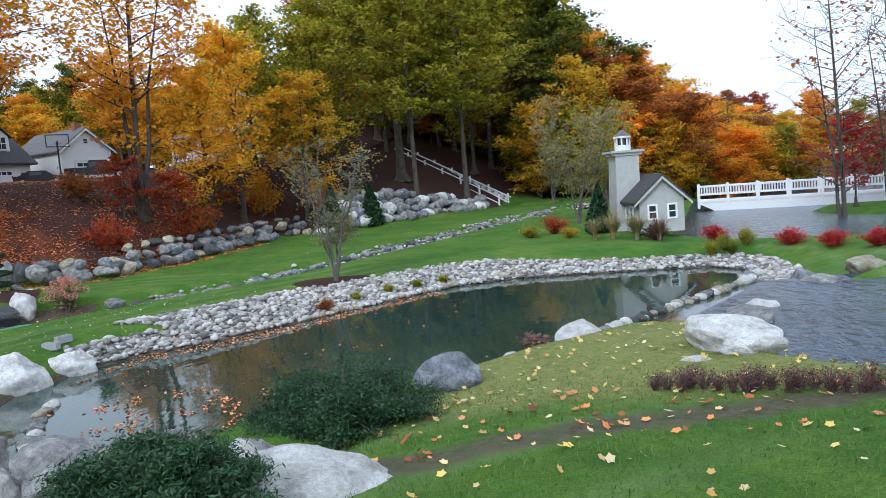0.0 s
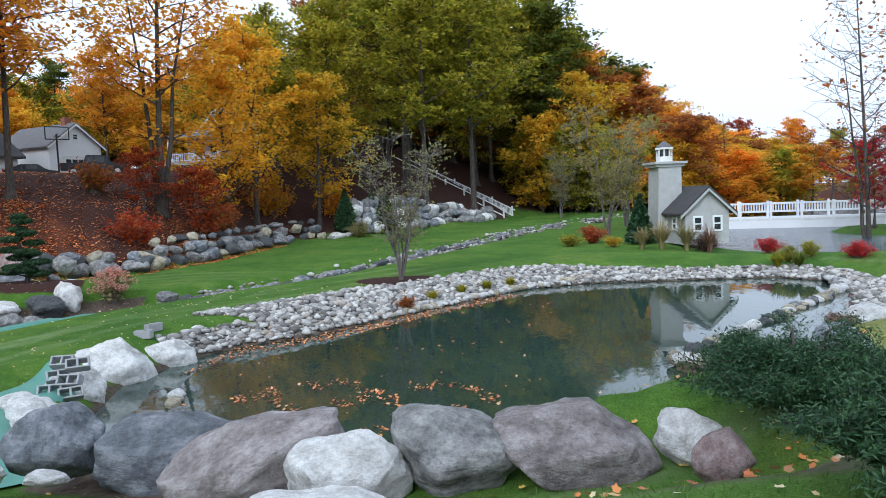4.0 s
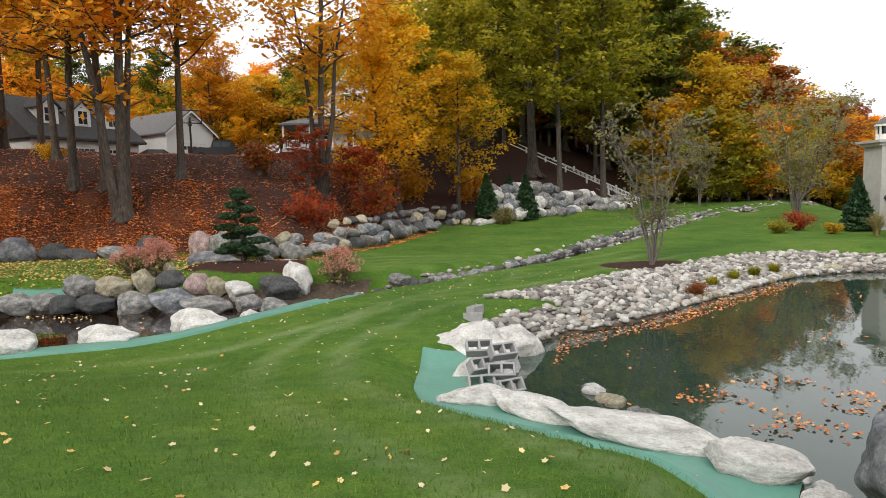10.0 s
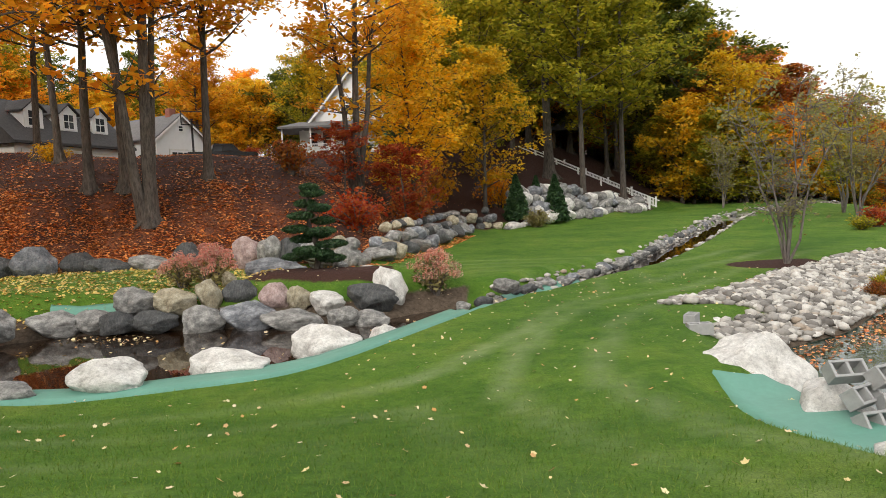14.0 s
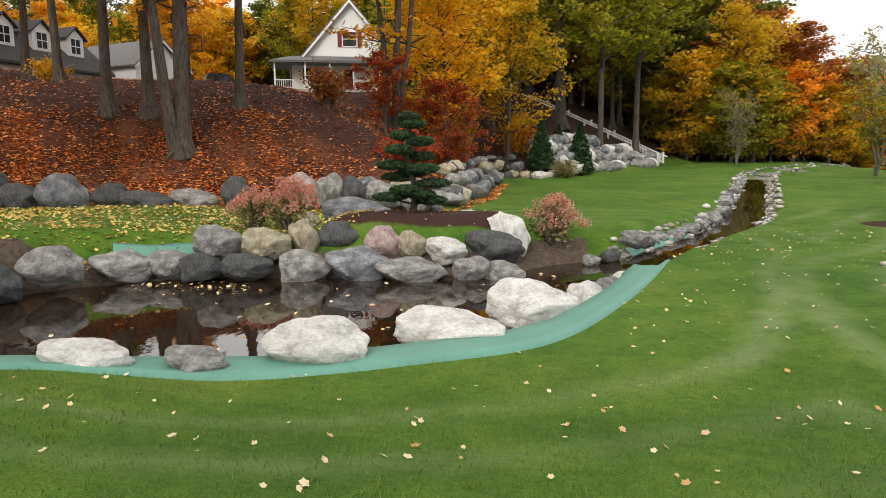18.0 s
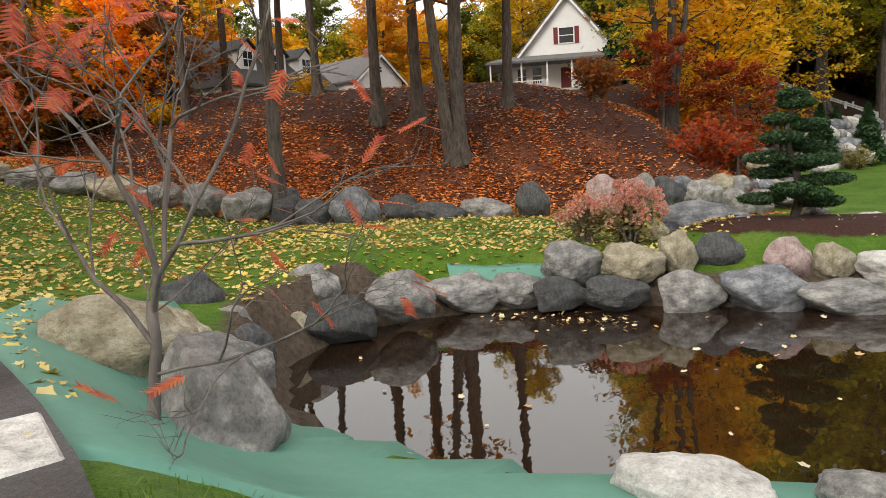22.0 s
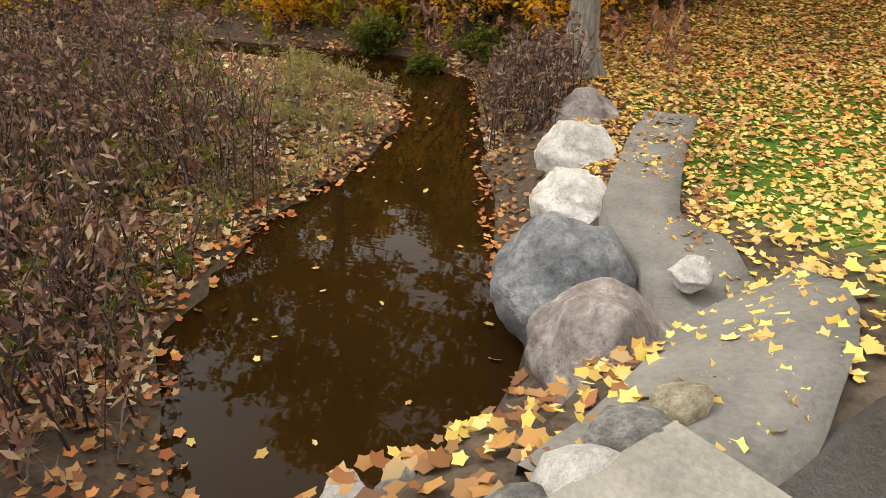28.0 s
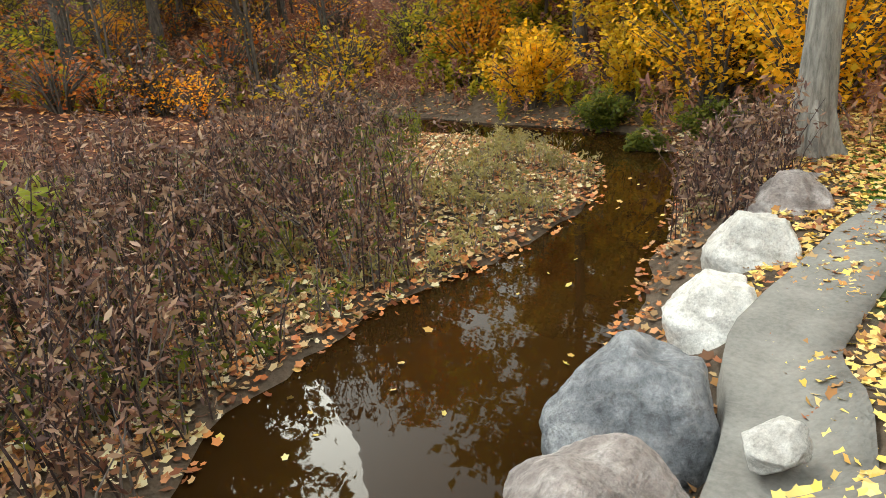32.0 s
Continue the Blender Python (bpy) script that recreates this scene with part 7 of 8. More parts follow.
weeds("weeds", 900, 5, lambda x, y: (poly_sd(CREEK, x, y) > 0.05) & ((x < -42) | (y < -5)), -54, -29, -16, 12, 1.1, "russet", "dry undergrowth beyond the creek", 22, 0.05)
weeds("weeds", 420, 6, lambda x, y: (poly_sd(CREEK, x, y) > 0.05) & ((x < -42.5) | (y < -5)), -56, -30, -14, 9, 0.9, "olive", "green undergrowth beyond the creek", 26, 0.06)
for i, (x, y, s, leaf, nm) in enumerate(((-46.6, 8.8, 0.62, "yellow", 0), (-48.5, 6.4, 0.7, "yellow", 1), (-47.0, 3.0, 0.6, "yellow", 2), (-50.5, 9.5, 0.8, "yellow", 0), (-52, 2.0, 0.8, "olive", 1), (-50, -3, 0.8, "orange", 2), (-46.5, -3, 0.6, "olive", 0), (-54, 6, 0.9, "orange", 1),
                                         (-52.5, 13.5, 0.8, "green", 2), (-55, 17, 0.9, "green", 0), (-58.5, 35, 1.2, "yellow", 1), (-62, 33, 1.3, "yellow", 2), (-66, 37, 1.3, "olive", 0), (-60, 22, 1.0, "green", 1))):
    plant_tree(SMALLS[nm], x, y, s, i * 50, leaf, "%s understorey tree by the creek" % COLOUR[leaf], group="understorey trees")
for i, (x, y, rx, rz, leaf) in enumerate(((-43.9, 8.9, 2.0, 3.4, "yellow"), (-45.2, 6.4, 2.2, 3.8, "yellow"), (-46.5, 10.6, 1.3, 1.9, "green"), (-44.6, 1.6, 1.6, 2.2, "yellow"), (-46.4, -2.5, 1.8, 2.8, "orange"), (-45.8, 3.8, 1.5, 2.0, "yellow"), (-43.4, 7.4, 0.7, 0.8, "green"), (-44.0, 4.4, 0.8, 0.9, "green"), (-42.9, 6.3, 0.5, 0.6, "green"), (-49, 12.6, 1.6, 2.0, "green"), (-51, 14.5, 2.0, 2.6, "green"))):
    plant_shrub(shrub_mesh(600 + i, rx, rz, 46, 3400, 0.07 if leaf != "green" else 0.05, bark="bark"), x, y, 1.0, 0, leaf, "%s woodland shrub on the far creek bank" % COLOUR[leaf], group="woodland shrubs")
plant_tree(tree_meshes(91, 17, 4.0, 0.5, 2600, 0.22, 0.24, lean=0.005, bark="bark_pale", limbs=14), -41.2, 10.2, 1.0, 0, "yellow", "straight pale-barked tree beside the creek", group="trees by the creek")
plant_tree(TALLS[1], -50.6, 15.0, 0.62, 30, "green", "slender tall tree at the edge of the leafy lawn", group="trees by the creek")
for i, (x, y, s, leaf) in enumerate(((-49.5, 8.8, 0.75, "green"), (-53.5, 11.8, 0.9, "olive"), (-56.5, 6.5, 1.0, "green"), (-52.2, 8.4, 0.7, "dark"), (-58.5, 11.5, 1.05, "green"))):
    plant_tree(SKIRTS[i % 3], x, y, s, i * 70, leaf, "dense low-branched green tree at the edge of the leafy lawn", group="green trees by the creek")

# ---- fallen leaves ----
def leaf_stars(name, c, size, rng, material):
    """Lobed leaves lying loosely, each one face of ten corners, curled at the rim."""
    n = len(c)
    nrm = rng.normal(0, 0.35, (n, 3))
    nrm[:, 2] = 1
    nrm /= np.linalg.norm(nrm, axis=1)[:, None]
    u = np.cross(nrm, rng.normal(size=(n, 3)))
    u /= np.linalg.norm(u, axis=1)[:, None]
    v = np.cross(nrm, u)
    s = size * rng.uniform(0.6, 1.3, n)
    rim = np.array([1.0, 0.66, 0.9, 0.6, 0.82, 0.55, 0.82, 0.6, 0.9, 0.66])
    a = np.arange(10) * 0.6283
    curl = rng.uniform(-0.1, 0.55, n)
    q = c[:, None] + s[:, None, None] * (rim * np.cos(a))[None, :, None] * u[:, None] + (s * rng.uniform(0.6, 1, n))[:, None, None] * (rim * np.sin(a))[None, :, None] * v[:, None]
    q = q + (s * curl)[:, None, None] * (rim ** 2)[None, :, None] * nrm[:, None]
    me = bpy.data.meshes.new(name)
    me.vertices.add(10 * n)
    me.vertices.foreach_set("co", q.astype(np.float32).ravel())
    me.loops.add(10 * n)
    me.loops.foreach_set("vertex_index", np.arange(10 * n, dtype=np.int32))
    me.polygons.add(n)
    me.polygons.foreach_set("loop_start", np.arange(0, 10 * n, 10, dtype=np.int32))
    me.polygons.foreach_set("loop_total", np.full(n, 10, np.int32))
    me.materials.append(material)
    me.update(calc_edges=True)
    return me


def fallen(name, n, seed, x0, x1, y0, y1, keep, size, leaf, label, lift=0.012, zfn=None):
    rng = np.random.default_rng(seed)
    P = np.stack([rng.uniform(x0, x1, n * 6), rng.uniform(y0, y1, n * 6)], 1)
    P = P[keep(P[:, 0], P[:, 1], rng.uniform(size=len(P)))][:n]
    z = fields(P[:, 0], P[:, 1])[0] if zfn is None else zfn(P[:, 0], P[:, 1])
    c = np.stack([P[:, 0], P[:, 1], z + lift + rng.uniform(0, 0.02, len(P))], 1)
    me = leaf_stars(name, c, size * 1.25, rng, M["lf_" + leaf]) if n < 16000 and size < 0.065 else quads_mesh(name, leaf_quads(c, size, rng, 1.6, 0.85), M["lf_" + leaf])
    tagged(new(name, me), label, "leaves", kind="stuff")


WATERS = (POND_A, POND_B, CREEK, UPPER)


def dry(x, y):
    return np.minimum.reduce([poly_sd(p, x, y) for p in WATERS]) > 0.35


def off_drive(x, y):
    return line_d(DRIVE, x, y)[0] > 1.95


def bank_up(x, y):
    d, _, s = line_d(HILL, x, y)
    return np.where(s > 0, d, -d)


fallen("fallen_leaves", 60000, 1, -62, -20, 25, 50, lambda x, y, r: off_drive(x, y) & (bank_up(x, y) > -0.6) & (r < np.interp(bank_up(x, y) + 1.3 * wobble(x, y, 0.5, 2.0), [0, 3.5, 5.2, 7, 14], [1, 0.85, 0.28, 0.07, 0.03]) * np.interp(x, [-31, -26], [1, 0.3]) * np.clip(0.75 + 0.75 * wobble(x, y, 1.6, 1.0), 0.15, 1)), 0.08, "fallen_o", "orange and rust fallen leaves on the bank")
fallen("fallen_leaves", 13000, 2, -54, -24, 15, 34, lambda x, y, r: dry(x, y) & off_drive(x, y) & (bank_up(x, y) < 0.3) & (bank_up(x, y) > -16) & (x < -28.2) & ((poly_sd(POND_B, x, y) > 2.1) | (y > 21)) & (line_d(DRIVE, x, y)[2] <= 0) | dry(x, y) & (bank_up(x, y) < 0.3) & (bank_up(x, y) > -7.5) & (x < -24.5) & (y > 26), 0.05, "fallen_y", "yellow fallen leaves scattered on the grass strip")
fallen("fallen_leaves", 15900, 3, -50, -31.6, 8, 26, lambda x, y, r: dry(x, y) & off_drive(x, y) & (line_d(DRIVE, x, y)[2] > 0) & (poly_sd(CREEK, x, y) > 0.9), 0.037, "fallen_y", "thick yellow fallen leaves on the lawn by the drive")
fallen("fallen_leaves", 30000, 33, -54, -31.6, 8, 27, lambda x, y, r: dry(x, y) & off_drive(x, y) & (line_d(DRIVE, x, y)[2] > 0) & (poly_sd(CREEK, x, y) > 1.2) & (r < np.interp(x, [-46, -38, -33], [1, 0.5, 0.08])), 0.05, "fallen_y", "deep drift of yellow leaves up the lawn by the drive")
fallen("fallen_leaves", 15000, 34, -54, -32, 8, 27, lambda x, y, r: dry(x, y) & off_drive(x, y) & (line_d(DRIVE, x, y)[2] > 0) & (poly_sd(CREEK, x, y) > 1.2) & (r < np.interp(x, [-46, -42, -37], [1, 0.8, 0.0])), 0.045, "fallen", "rust leaves among the yellow drift by the drive")
fallen("fallen_leaves", 420, 35, -2.5, 4, 11.8, 19, lambda x, y, r: dry(x, y), 0.03, "fallen_y", "yellow leaves on the dry grass of the spit")
fallen("fallen_leaves", 1500, 4, -27, 3, 7, 30, lambda x, y, r: dry(x, y) & off_drive(x, y), 0.028, "fallen_p", "pale leaves scattered over the lawn")
fallen("fallen_leaves", 380, 9, -20, 4, 6.5, 13, lambda x, y, r: dry(x, y), 0.03, "fallen_y", "yellow leaves scattered over the lawn")
fallen("fallen_leaves", 1100, 5, -52, -20, 6, 28, lambda x, y, r: line_d(DRIVE, x, y)[0] < 1.8, 0.024, "fallen_p", "pale leaves scattered on the asphalt", 0.02, zfn=lambda x, y: np.interp(line_d(DRIVE, x, y)[1], range(len(DRIVE_Z)), DRIVE_Z))
fallen("fallen_leaves", 1500, 36, -44, -31, 2, 11.5, lambda x, y, r: (np.abs(poly_sd(CREEK, x, y) - 0.12) < 0.3) & off_drive(x, y) & (wobble(x, y, 2.0, 4.0) > -0.45), 0.04, "fallen", "orange and red leaves washed up along the creek", zfn=lambda x, y: np.maximum(fields(x, y)[0], LEVEL_CREEK))
fallen("fallen_leaves", 13500, 37, -44, -30.5, 2, 10, lambda x, y, r: on_isle(x, y) & (poly_sd(CREEK, x, y) < 6), 0.035, "fallen_w", "brown leaves matted on the isle")
fallen("fallen_leaves", 6500, 6, -45, -30.5, 3, 13, lambda x, y, r: (poly_sd(CREEK, x, y) > 0.0) & off_drive(x, y) & (poly_sd(CREEK, x, y) < 3.5), 0.045, "fallen_w", "brown and orange leaves along the creek")
fallen("fallen_leaves", 6000, 16, -44, -30.5, 3, 10, lambda x, y, r: (poly_sd(CREEK, x, y) > 0.0) & off_drive(x, y) & (poly_sd(CREEK, x, y) < 4.5) & (y < 0.5 * (x + 40) + 11), 0.045, "fallen_p", "pale dry leaves on the isle in the creek")
fallen("fallen_leaves", 34000, 17, -66, -26, -34, 14, lambda x, y, r: (poly_sd(CREEK, x, y) > 0.0) & off_drive(x, y) & ((x < -42) | (y < 0)) & (x + 1.5 * wobble(x, y, 0.5, 2.0) < -28), 0.085, "fallen_w", "orange and rust leaves on the woodland floor")
fallen("fallen_leaves", 6000, 18, -62, -42, -12, 14, lambda x, y, r: (poly_sd(CREEK, x, y) > 0.0) & off_drive(x, y), 0.075, "fallen_y", "yellow leaves on the woodland floor")
fallen("floating_leaves", 2400, 7, -12, -4, 14.5, 31, lambda x, y, r: (poly_sd(POND_A, x, y) < -0.1) & ((np.hypot((x + 7.4) / 2.6, (y - 18.0) / 1.7) < 1) & (r < 0.75) & (wobble(x, y, 2.6, 1.5) > 0.12) | (poly_sd(POND_A, x, y) > -0.9) & (x < -5) & (y > 20) | (r < 0.012)), 0.034, "fallen", "brown leaves drifting on the pond", 0.004, zfn=lambda x, y: np.full(x.shape, LEVEL_A))
fallen("floating_leaves", 300, 8, -31, -19, 19, 27, lambda x, y, r: (poly_sd(POND_B, x, y) < -0.1) & ((np.hypot((x + 27.3) / 1.4, (y - 24.4) / 0.7) < 1) | (r < 0.05)), 0.045, "fallen_p", "pale leaves drifting on the brown pond", 0.004, zfn=lambda x, y: np.full(x.shape, LEVEL_B))
fallen("floating_leaves", 34, 10, -42, -32, 7, 12, lambda x, y, r: poly_sd(CREEK, x, y) < -0.1, 0.04, "fallen_y", "leaves drifting on the creek", 0.004, zfn=lambda x, y: np.full(x.shape, LEVEL_CREEK))
fallen("fallen_leaves", 320, 11, -8, 4, 8.5, 14, lambda x, y, r: dry(x, y) & (np.abs(y - 10.8 - 0.2 * (x + 3)) < 0.9), 0.03, "fallen", "brown leaves among the bank boulders")

# ---- buildings on the rise ----
def window(parent, x, z, w, h, shutters=False, y=-0.03, name="window"):
    """A sash window on a wall in the plane y = 0 that faces -y."""
    wob = child(name, None, parent, at=pose(x, y, z))
    t = 0.09
    part("frame", boxes((-w / 2 - t, w / 2 + t, -0.05, 0.04, -h / 2 - t, -h / 2), (-w / 2 - t, w / 2 + t, -0.05, 0.04, h / 2, h / 2 + t), (-w / 2 - t, -w / 2, -0.05, 0.04, -h / 2, h / 2), (w / 2, w / 2 + t, -0.05, 0.04, -h / 2, h / 2),
                        (-w / 2, w / 2, -0.03, 0.02, -0.03, 0.03)), M["white"], wob)
    part("pane", boxes((-w / 2, w / 2, -0.01, 0.01, -h / 2, h / 2)), M["glass"], wob)
    if shutters:
        for sx in (-1, 1):
            part("shutter", boxes((sx * (w / 2 + 0.32) - 0.2, sx * (w / 2 + 0.32) + 0.2, -0.04, 0.02, -h / 2 - 0.08, h / 2 + 0.08)), M["red"], wob, "dark red shutter")
    return wob


def garage_door(parent, x, w, h, y=-0.04):
    g = child("garage_door", None, parent, at=pose(x, y, 0))
    for k in range(4):
        part("panel", boxes((-w / 2, w / 2, -0.03, 0.03, k * h / 4 + 0.01, (k + 1) * h / 4 - 0.01)), M["white"], g)
    for k in range(4):
        part("pane", boxes((-w / 2 + 0.15 + k * (w - 0.3) / 4 + 0.06, -w / 2 + 0.15 + (k + 1) * (w - 0.3) / 4 - 0.06, -0.045, -0.02, h * 0.8, h * 0.93)), M["glass"], g)
    part("frame", boxes((-w / 2 - 0.14, -w / 2, -0.05, 0.05, 0, h + 0.14), (w / 2, w / 2 + 0.14, -0.05, 0.05, 0, h + 0.14), (-w / 2, w / 2, -0.05, 0.05, h, h + 0.14)), M["cream"], g)


def siding(parent, width, height, y=-0.012, x0=None, name="siding", step=0.2, material=None, gable=0.0):
    """Lap boards on a wall plane y = 0; with a gable they shorten towards the top."""
    z = 0.0
    while z < height + gable - step:
        half = width / 2 if z < height else width / 2 * (1 - (z - height + step) / gable)
        if half > 0.1:
            bm = bmesh.new()
            v = [bm.verts.new(c) for c in ((-half, y - 0.014, z), (half, y - 0.014, z), (half, y, z + step), (-half, y, z + step), (-half, 0.0, z), (half, 0.0, z))]
            bm.faces.new((v[0], v[1], v[2], v[3]))
            bm.faces.new((v[4], v[5], v[1], v[0]))
            part(name, bm, material or M["white"], parent)
        z += step


def gable_house(name, m, w, d, wall_h, roof_h, wall, roof, label, over=0.4):
    """A body with its gable towards -y, walls, and a two-sided roof."""
    ob = holder(name, m, label, "house")
    body = prism([(-w / 2, 0), (w / 2, 0), (w / 2, wall_h), (0, wall_h + roof_h), (-w / 2, wall_h)], 0, d)
    part("wall", body, wall, ob)
    sl = math.hypot(w / 2 + over, roof_h * (w / 2 + over) / (w / 2))
    for sx in (-1, 1):
        e = wall_h - roof_h * over / (w / 2)
        pr = prism([(0, wall_h + roof_h + 0.04), (sx * (w / 2 + over), e + 0.04), (sx * (w / 2 + over), e + 0.18), (0, wall_h + roof_h + 0.2)], -over, d + over)
        part("roof", pr, roof, ob)
        tr = prism([(0, wall_h + roof_h - 0.2), (sx * (w / 2 + over), e - 0.18), (sx * (w / 2 + over), e + 0.035), (0, wall_h + roof_h + 0.035)], -over - 0.03, -over + 0.03)
        part("barge_board", tr, M["white"], ob)
    return ob


# the detached garage: its gable looks east over the court
gz_ = 4.8
gar = gable_house("garage", pose(-56.2, 75.4, gz_, 0, 0, 72), 6.2, 9.5, 4.2, 2.4, M["white"], M["roof_grey"], "white clapboard garage with a grey shingled roof")
garage_door(gar, 0.1, 3.2, 2.9)
part("chimney", boxes((-0.4, 0.4, 1.0, 1.7, 6.2, 7.4), bevel=0.03), M["brick"], gar, "red brick chimney")
window(gar, 0, 5.2, 0.5, 0.5)
hoop = holder("basketball_hoop", pose(-43.9, 57.0, ground_z(-43.9, 57.0), 0, 0, 50), "black basketball hoop on a post before the garage", "basketball hoop")
part("post", boxes((-0.06, 0.06, -0.06, 0.06, 0, 3.4)), M["dark"], hoop)
part("backboard_frame", boxes((-0.9, 0.9, -0.3, -0.26, 2.9, 2.98), (-0.9, 0.9, -0.3, -0.26, 3.9, 3.98), (-0.9, -0.82, -0.3, -0.26, 2.98, 3.9), (0.82, 0.9, -0.3, -0.26, 2.98, 3.9), (-0.25, 0.25, -0.3, -0.26, 3.15, 3.2)), M["dark"], hoop)
part("arm", boxes((-0.05, 0.05, -0.28, 0.05, 3.3, 3.4)), M["dark"], hoop)

# the long garage wing with dormers, its front to the east
wing = holder("carriage_house", pose(-59.3, 56.8, 4.5, 0, 0, 82.3), "long white garage wing with three dormers and dark roof", "house")
part("wall", boxes((0, 11.9, 0, 8, -0.6, 3.1)), M["white"], wing)
# off-white end wall: the shade on this side is put into its colour
part("end_wall", boxes((-0.03, 0.1, 0.05, 7.95, -0.6, 3.1)), M["cream"], wing)
rf = bmesh.new()
v = [rf.verts.new(c) for c in ((-0.5, -0.6, 3.05), (12.4, -0.6, 3.05), (12.4, 4, 7.0), (-0.5, 4, 7.0), (-0.5, 8.6, 3.05), (12.4, 8.6, 3.05), (-0.5, -0.6, 2.85), (12.4, -0.6, 2.85), (12.4, 8.6, 2.85), (-0.5, 8.6, 2.85))]
for f in ((0, 1, 2, 3), (3, 2, 5, 4), (6, 7, 1, 0), (0, 3, 4, 9, 6), (1, 7, 8, 5, 2), (9, 8, 7, 6), (4, 5, 8, 9)):
    rf.faces.new([v[i] for i in f])
bmesh.ops.recalc_face_normals(rf, faces=rf.faces[:])
part("roof", rf, M["roof"], wing)
# gable of the same end, its shade put into the colour too
part("gable", prism([(0.0, 3.1), (4.0, 6.8), (8.0, 3.1)], 0.0, 0.1), M["cream"], wing).matrix_basis = pose(-0.04, 0, 0, 0, 0, 90) @ pose(0, -0.1, 0)
for k in range(3):
    garage_door(wing, 2.0 + k * 3.25, 2.7, 2.3)
for k in range(3):
    dm = child("dormer", None, wing, at=pose(2.7 + k * 3.48, 0.9, 4.15))
    part("wall", prism([(-0.9, 0), (0.9, 0), (0.9, 1.7), (0, 2.45), (-0.9, 1.7)], 0, 3.0), M["white"], dm)
    for sx in (-1, 1):
        part("roof", prism([(0, 2.51), (sx * 1.15, 1.54), (sx * 1.15, 1.66), (0, 2.65)], -0.25, 3.0), M["roof"], dm)
    part("frame", boxes((-0.6, 0.6, -0.05, 0.0, 0.3, 0.4), (-0.6, 0.6, -0.05, 0.0, 1.6, 1.7), (-0.6, -0.5, -0.05, 0.0, 0.4, 1.6), (0.5, 0.6, -0.05, 0.0, 0.4, 1.6), (-0.5, 0.5, -0.04, 0.0, 0.97, 1.04), (-0.03, 0.03, -0.04, 0.0, 0.4, 1.6)), M["white"], dm)
    part("pane", boxes((-0.5, 0.5, -0.02, 0.01, 0.4, 1.6)), M["glass"], dm)
part("entry_door", boxes((10.75, 11.65, -0.06, 0.02, 0, 2.05)), M["red"], wing, "dark red entry door")

# the farmhouse with its porch
fh = holder("farmhouse", pose(-39.1, 78.2, 6.45, 0, 0, 17), "white farmhouse with a steep gable and wrap-around porch", "house")
part("wall", prism([(-4.7, 0), (5.9, 0), (5.9, 3.2), (0.9, 8.7), (-4.1, 3.2), (-4.7, 3.2)], 0, 9), M["white"], fh)
for sx in (-1, 1):
    part("roof", prism([(0.9, 8.75), (0.9 + sx * 5.3, 2.55), (0.9 + sx * 5.3, 2.73), (0.9, 8.95)], -0.5, 9.5), M["roof_grey"], fh)
    part("barge_board", prism([(0.9, 8.45), (0.9 + sx * 5.3, 2.25), (0.9 + sx * 5.3, 2.54), (0.9, 8.74)], -0.53, -0.47), M["white"], fh)
pr = bmesh.new()
v = [pr.verts.new(c) for c in ((-6.6, -2.6, 2.75), (6.6, -2.6, 2.75), (6.6, 0.0, 3.45), (-4.7, 0.0, 3.45), (-6.6, 3.5, 2.75), (-4.7, 3.5, 3.45), (-6.6, -2.6, 2.55), (6.6, -2.6, 2.55), (6.6, 0, 2.55), (-6.6, 3.5, 2.55), (-4.7, 3.5, 2.55), (-4.7, 0, 2.55))]
for f in ((0, 1, 2, 3), (4, 0, 3, 5), (6, 7, 1, 0), (9, 6, 0, 4), (7, 8, 2, 1), (8, 7, 6, 11), (6, 9, 10, 11)):
    pr.faces.new([v[i] for i in f])
bmesh.ops.recalc_face_normals(pr, faces=pr.faces[:])
part("porch_roof", pr, M["roof_grey"], fh)
part("porch_floor", boxes((-6.4, 6.4, -2.4, 0, -0.2, 0.12), (-6.4, -4.7, 0, 3.4, -0.2, 0.12)), M["grey_paint"], fh)
part("porch_step", boxes((-1.0, 1.0, -2.8, -2.4, -0.2, 0.0), (-1.0, 1.0, -3.15, -2.8, -0.3, -0.12)), M["grey_paint"], fh)
for px in (-6.2, -3.4, -1.1, 1.1, 3.6, 6.2):
    part("post", boxes((px - 0.07, px + 0.07, -2.35, -2.21, 0.1, 2.56)), M["white"], fh)
for a, b in ((-6.2, -3.4), (-3.4, -1.1), (1.1, 3.6), (3.6, 6.2)):
    rl = child("railing", None, fh)
    part("top_rail", boxes((a, b, -2.32, -2.24, 0.92, 1.0)), M["white"], rl)
    part("bottom_rail", boxes((a, b, -2.32, -2.24, 0.2, 0.27)), M["white"], rl)
    k = a + 0.18
    while k < b:
        part("baluster", boxes((k - 0.025, k + 0.025, -2.305, -2.255, 0.27, 0.92)), M["white"], rl)
        k += 0.2
for wx in (-3.3, -1.9, 3.6):
    window(fh, wx, 1.6, 0.8, 1.4)
window(fh, 0.9, 5.1, 1.3, 1.35, shutters=True)
part("front_door", boxes((0.3, 1.25, -0.06, 0.03, 0.12, 2.2)), M["red"], fh, "dark red front door")
shed = holder("pavilion", pose(-16.5, 92, ground_z(-16.5, 92)), "open timber pavilion among the trees above the stair", "pavilion")
for sx, sy in ((-1.6, -1.6), (1.6, -1.6), (-1.6, 1.6), (1.6, 1.6)):
    part("post", boxes((sx - 0.1, sx + 0.1, sy - 0.1, sy + 0.1, 0, 2.4)), M["wood"], shed)
rf = bmesh.new()
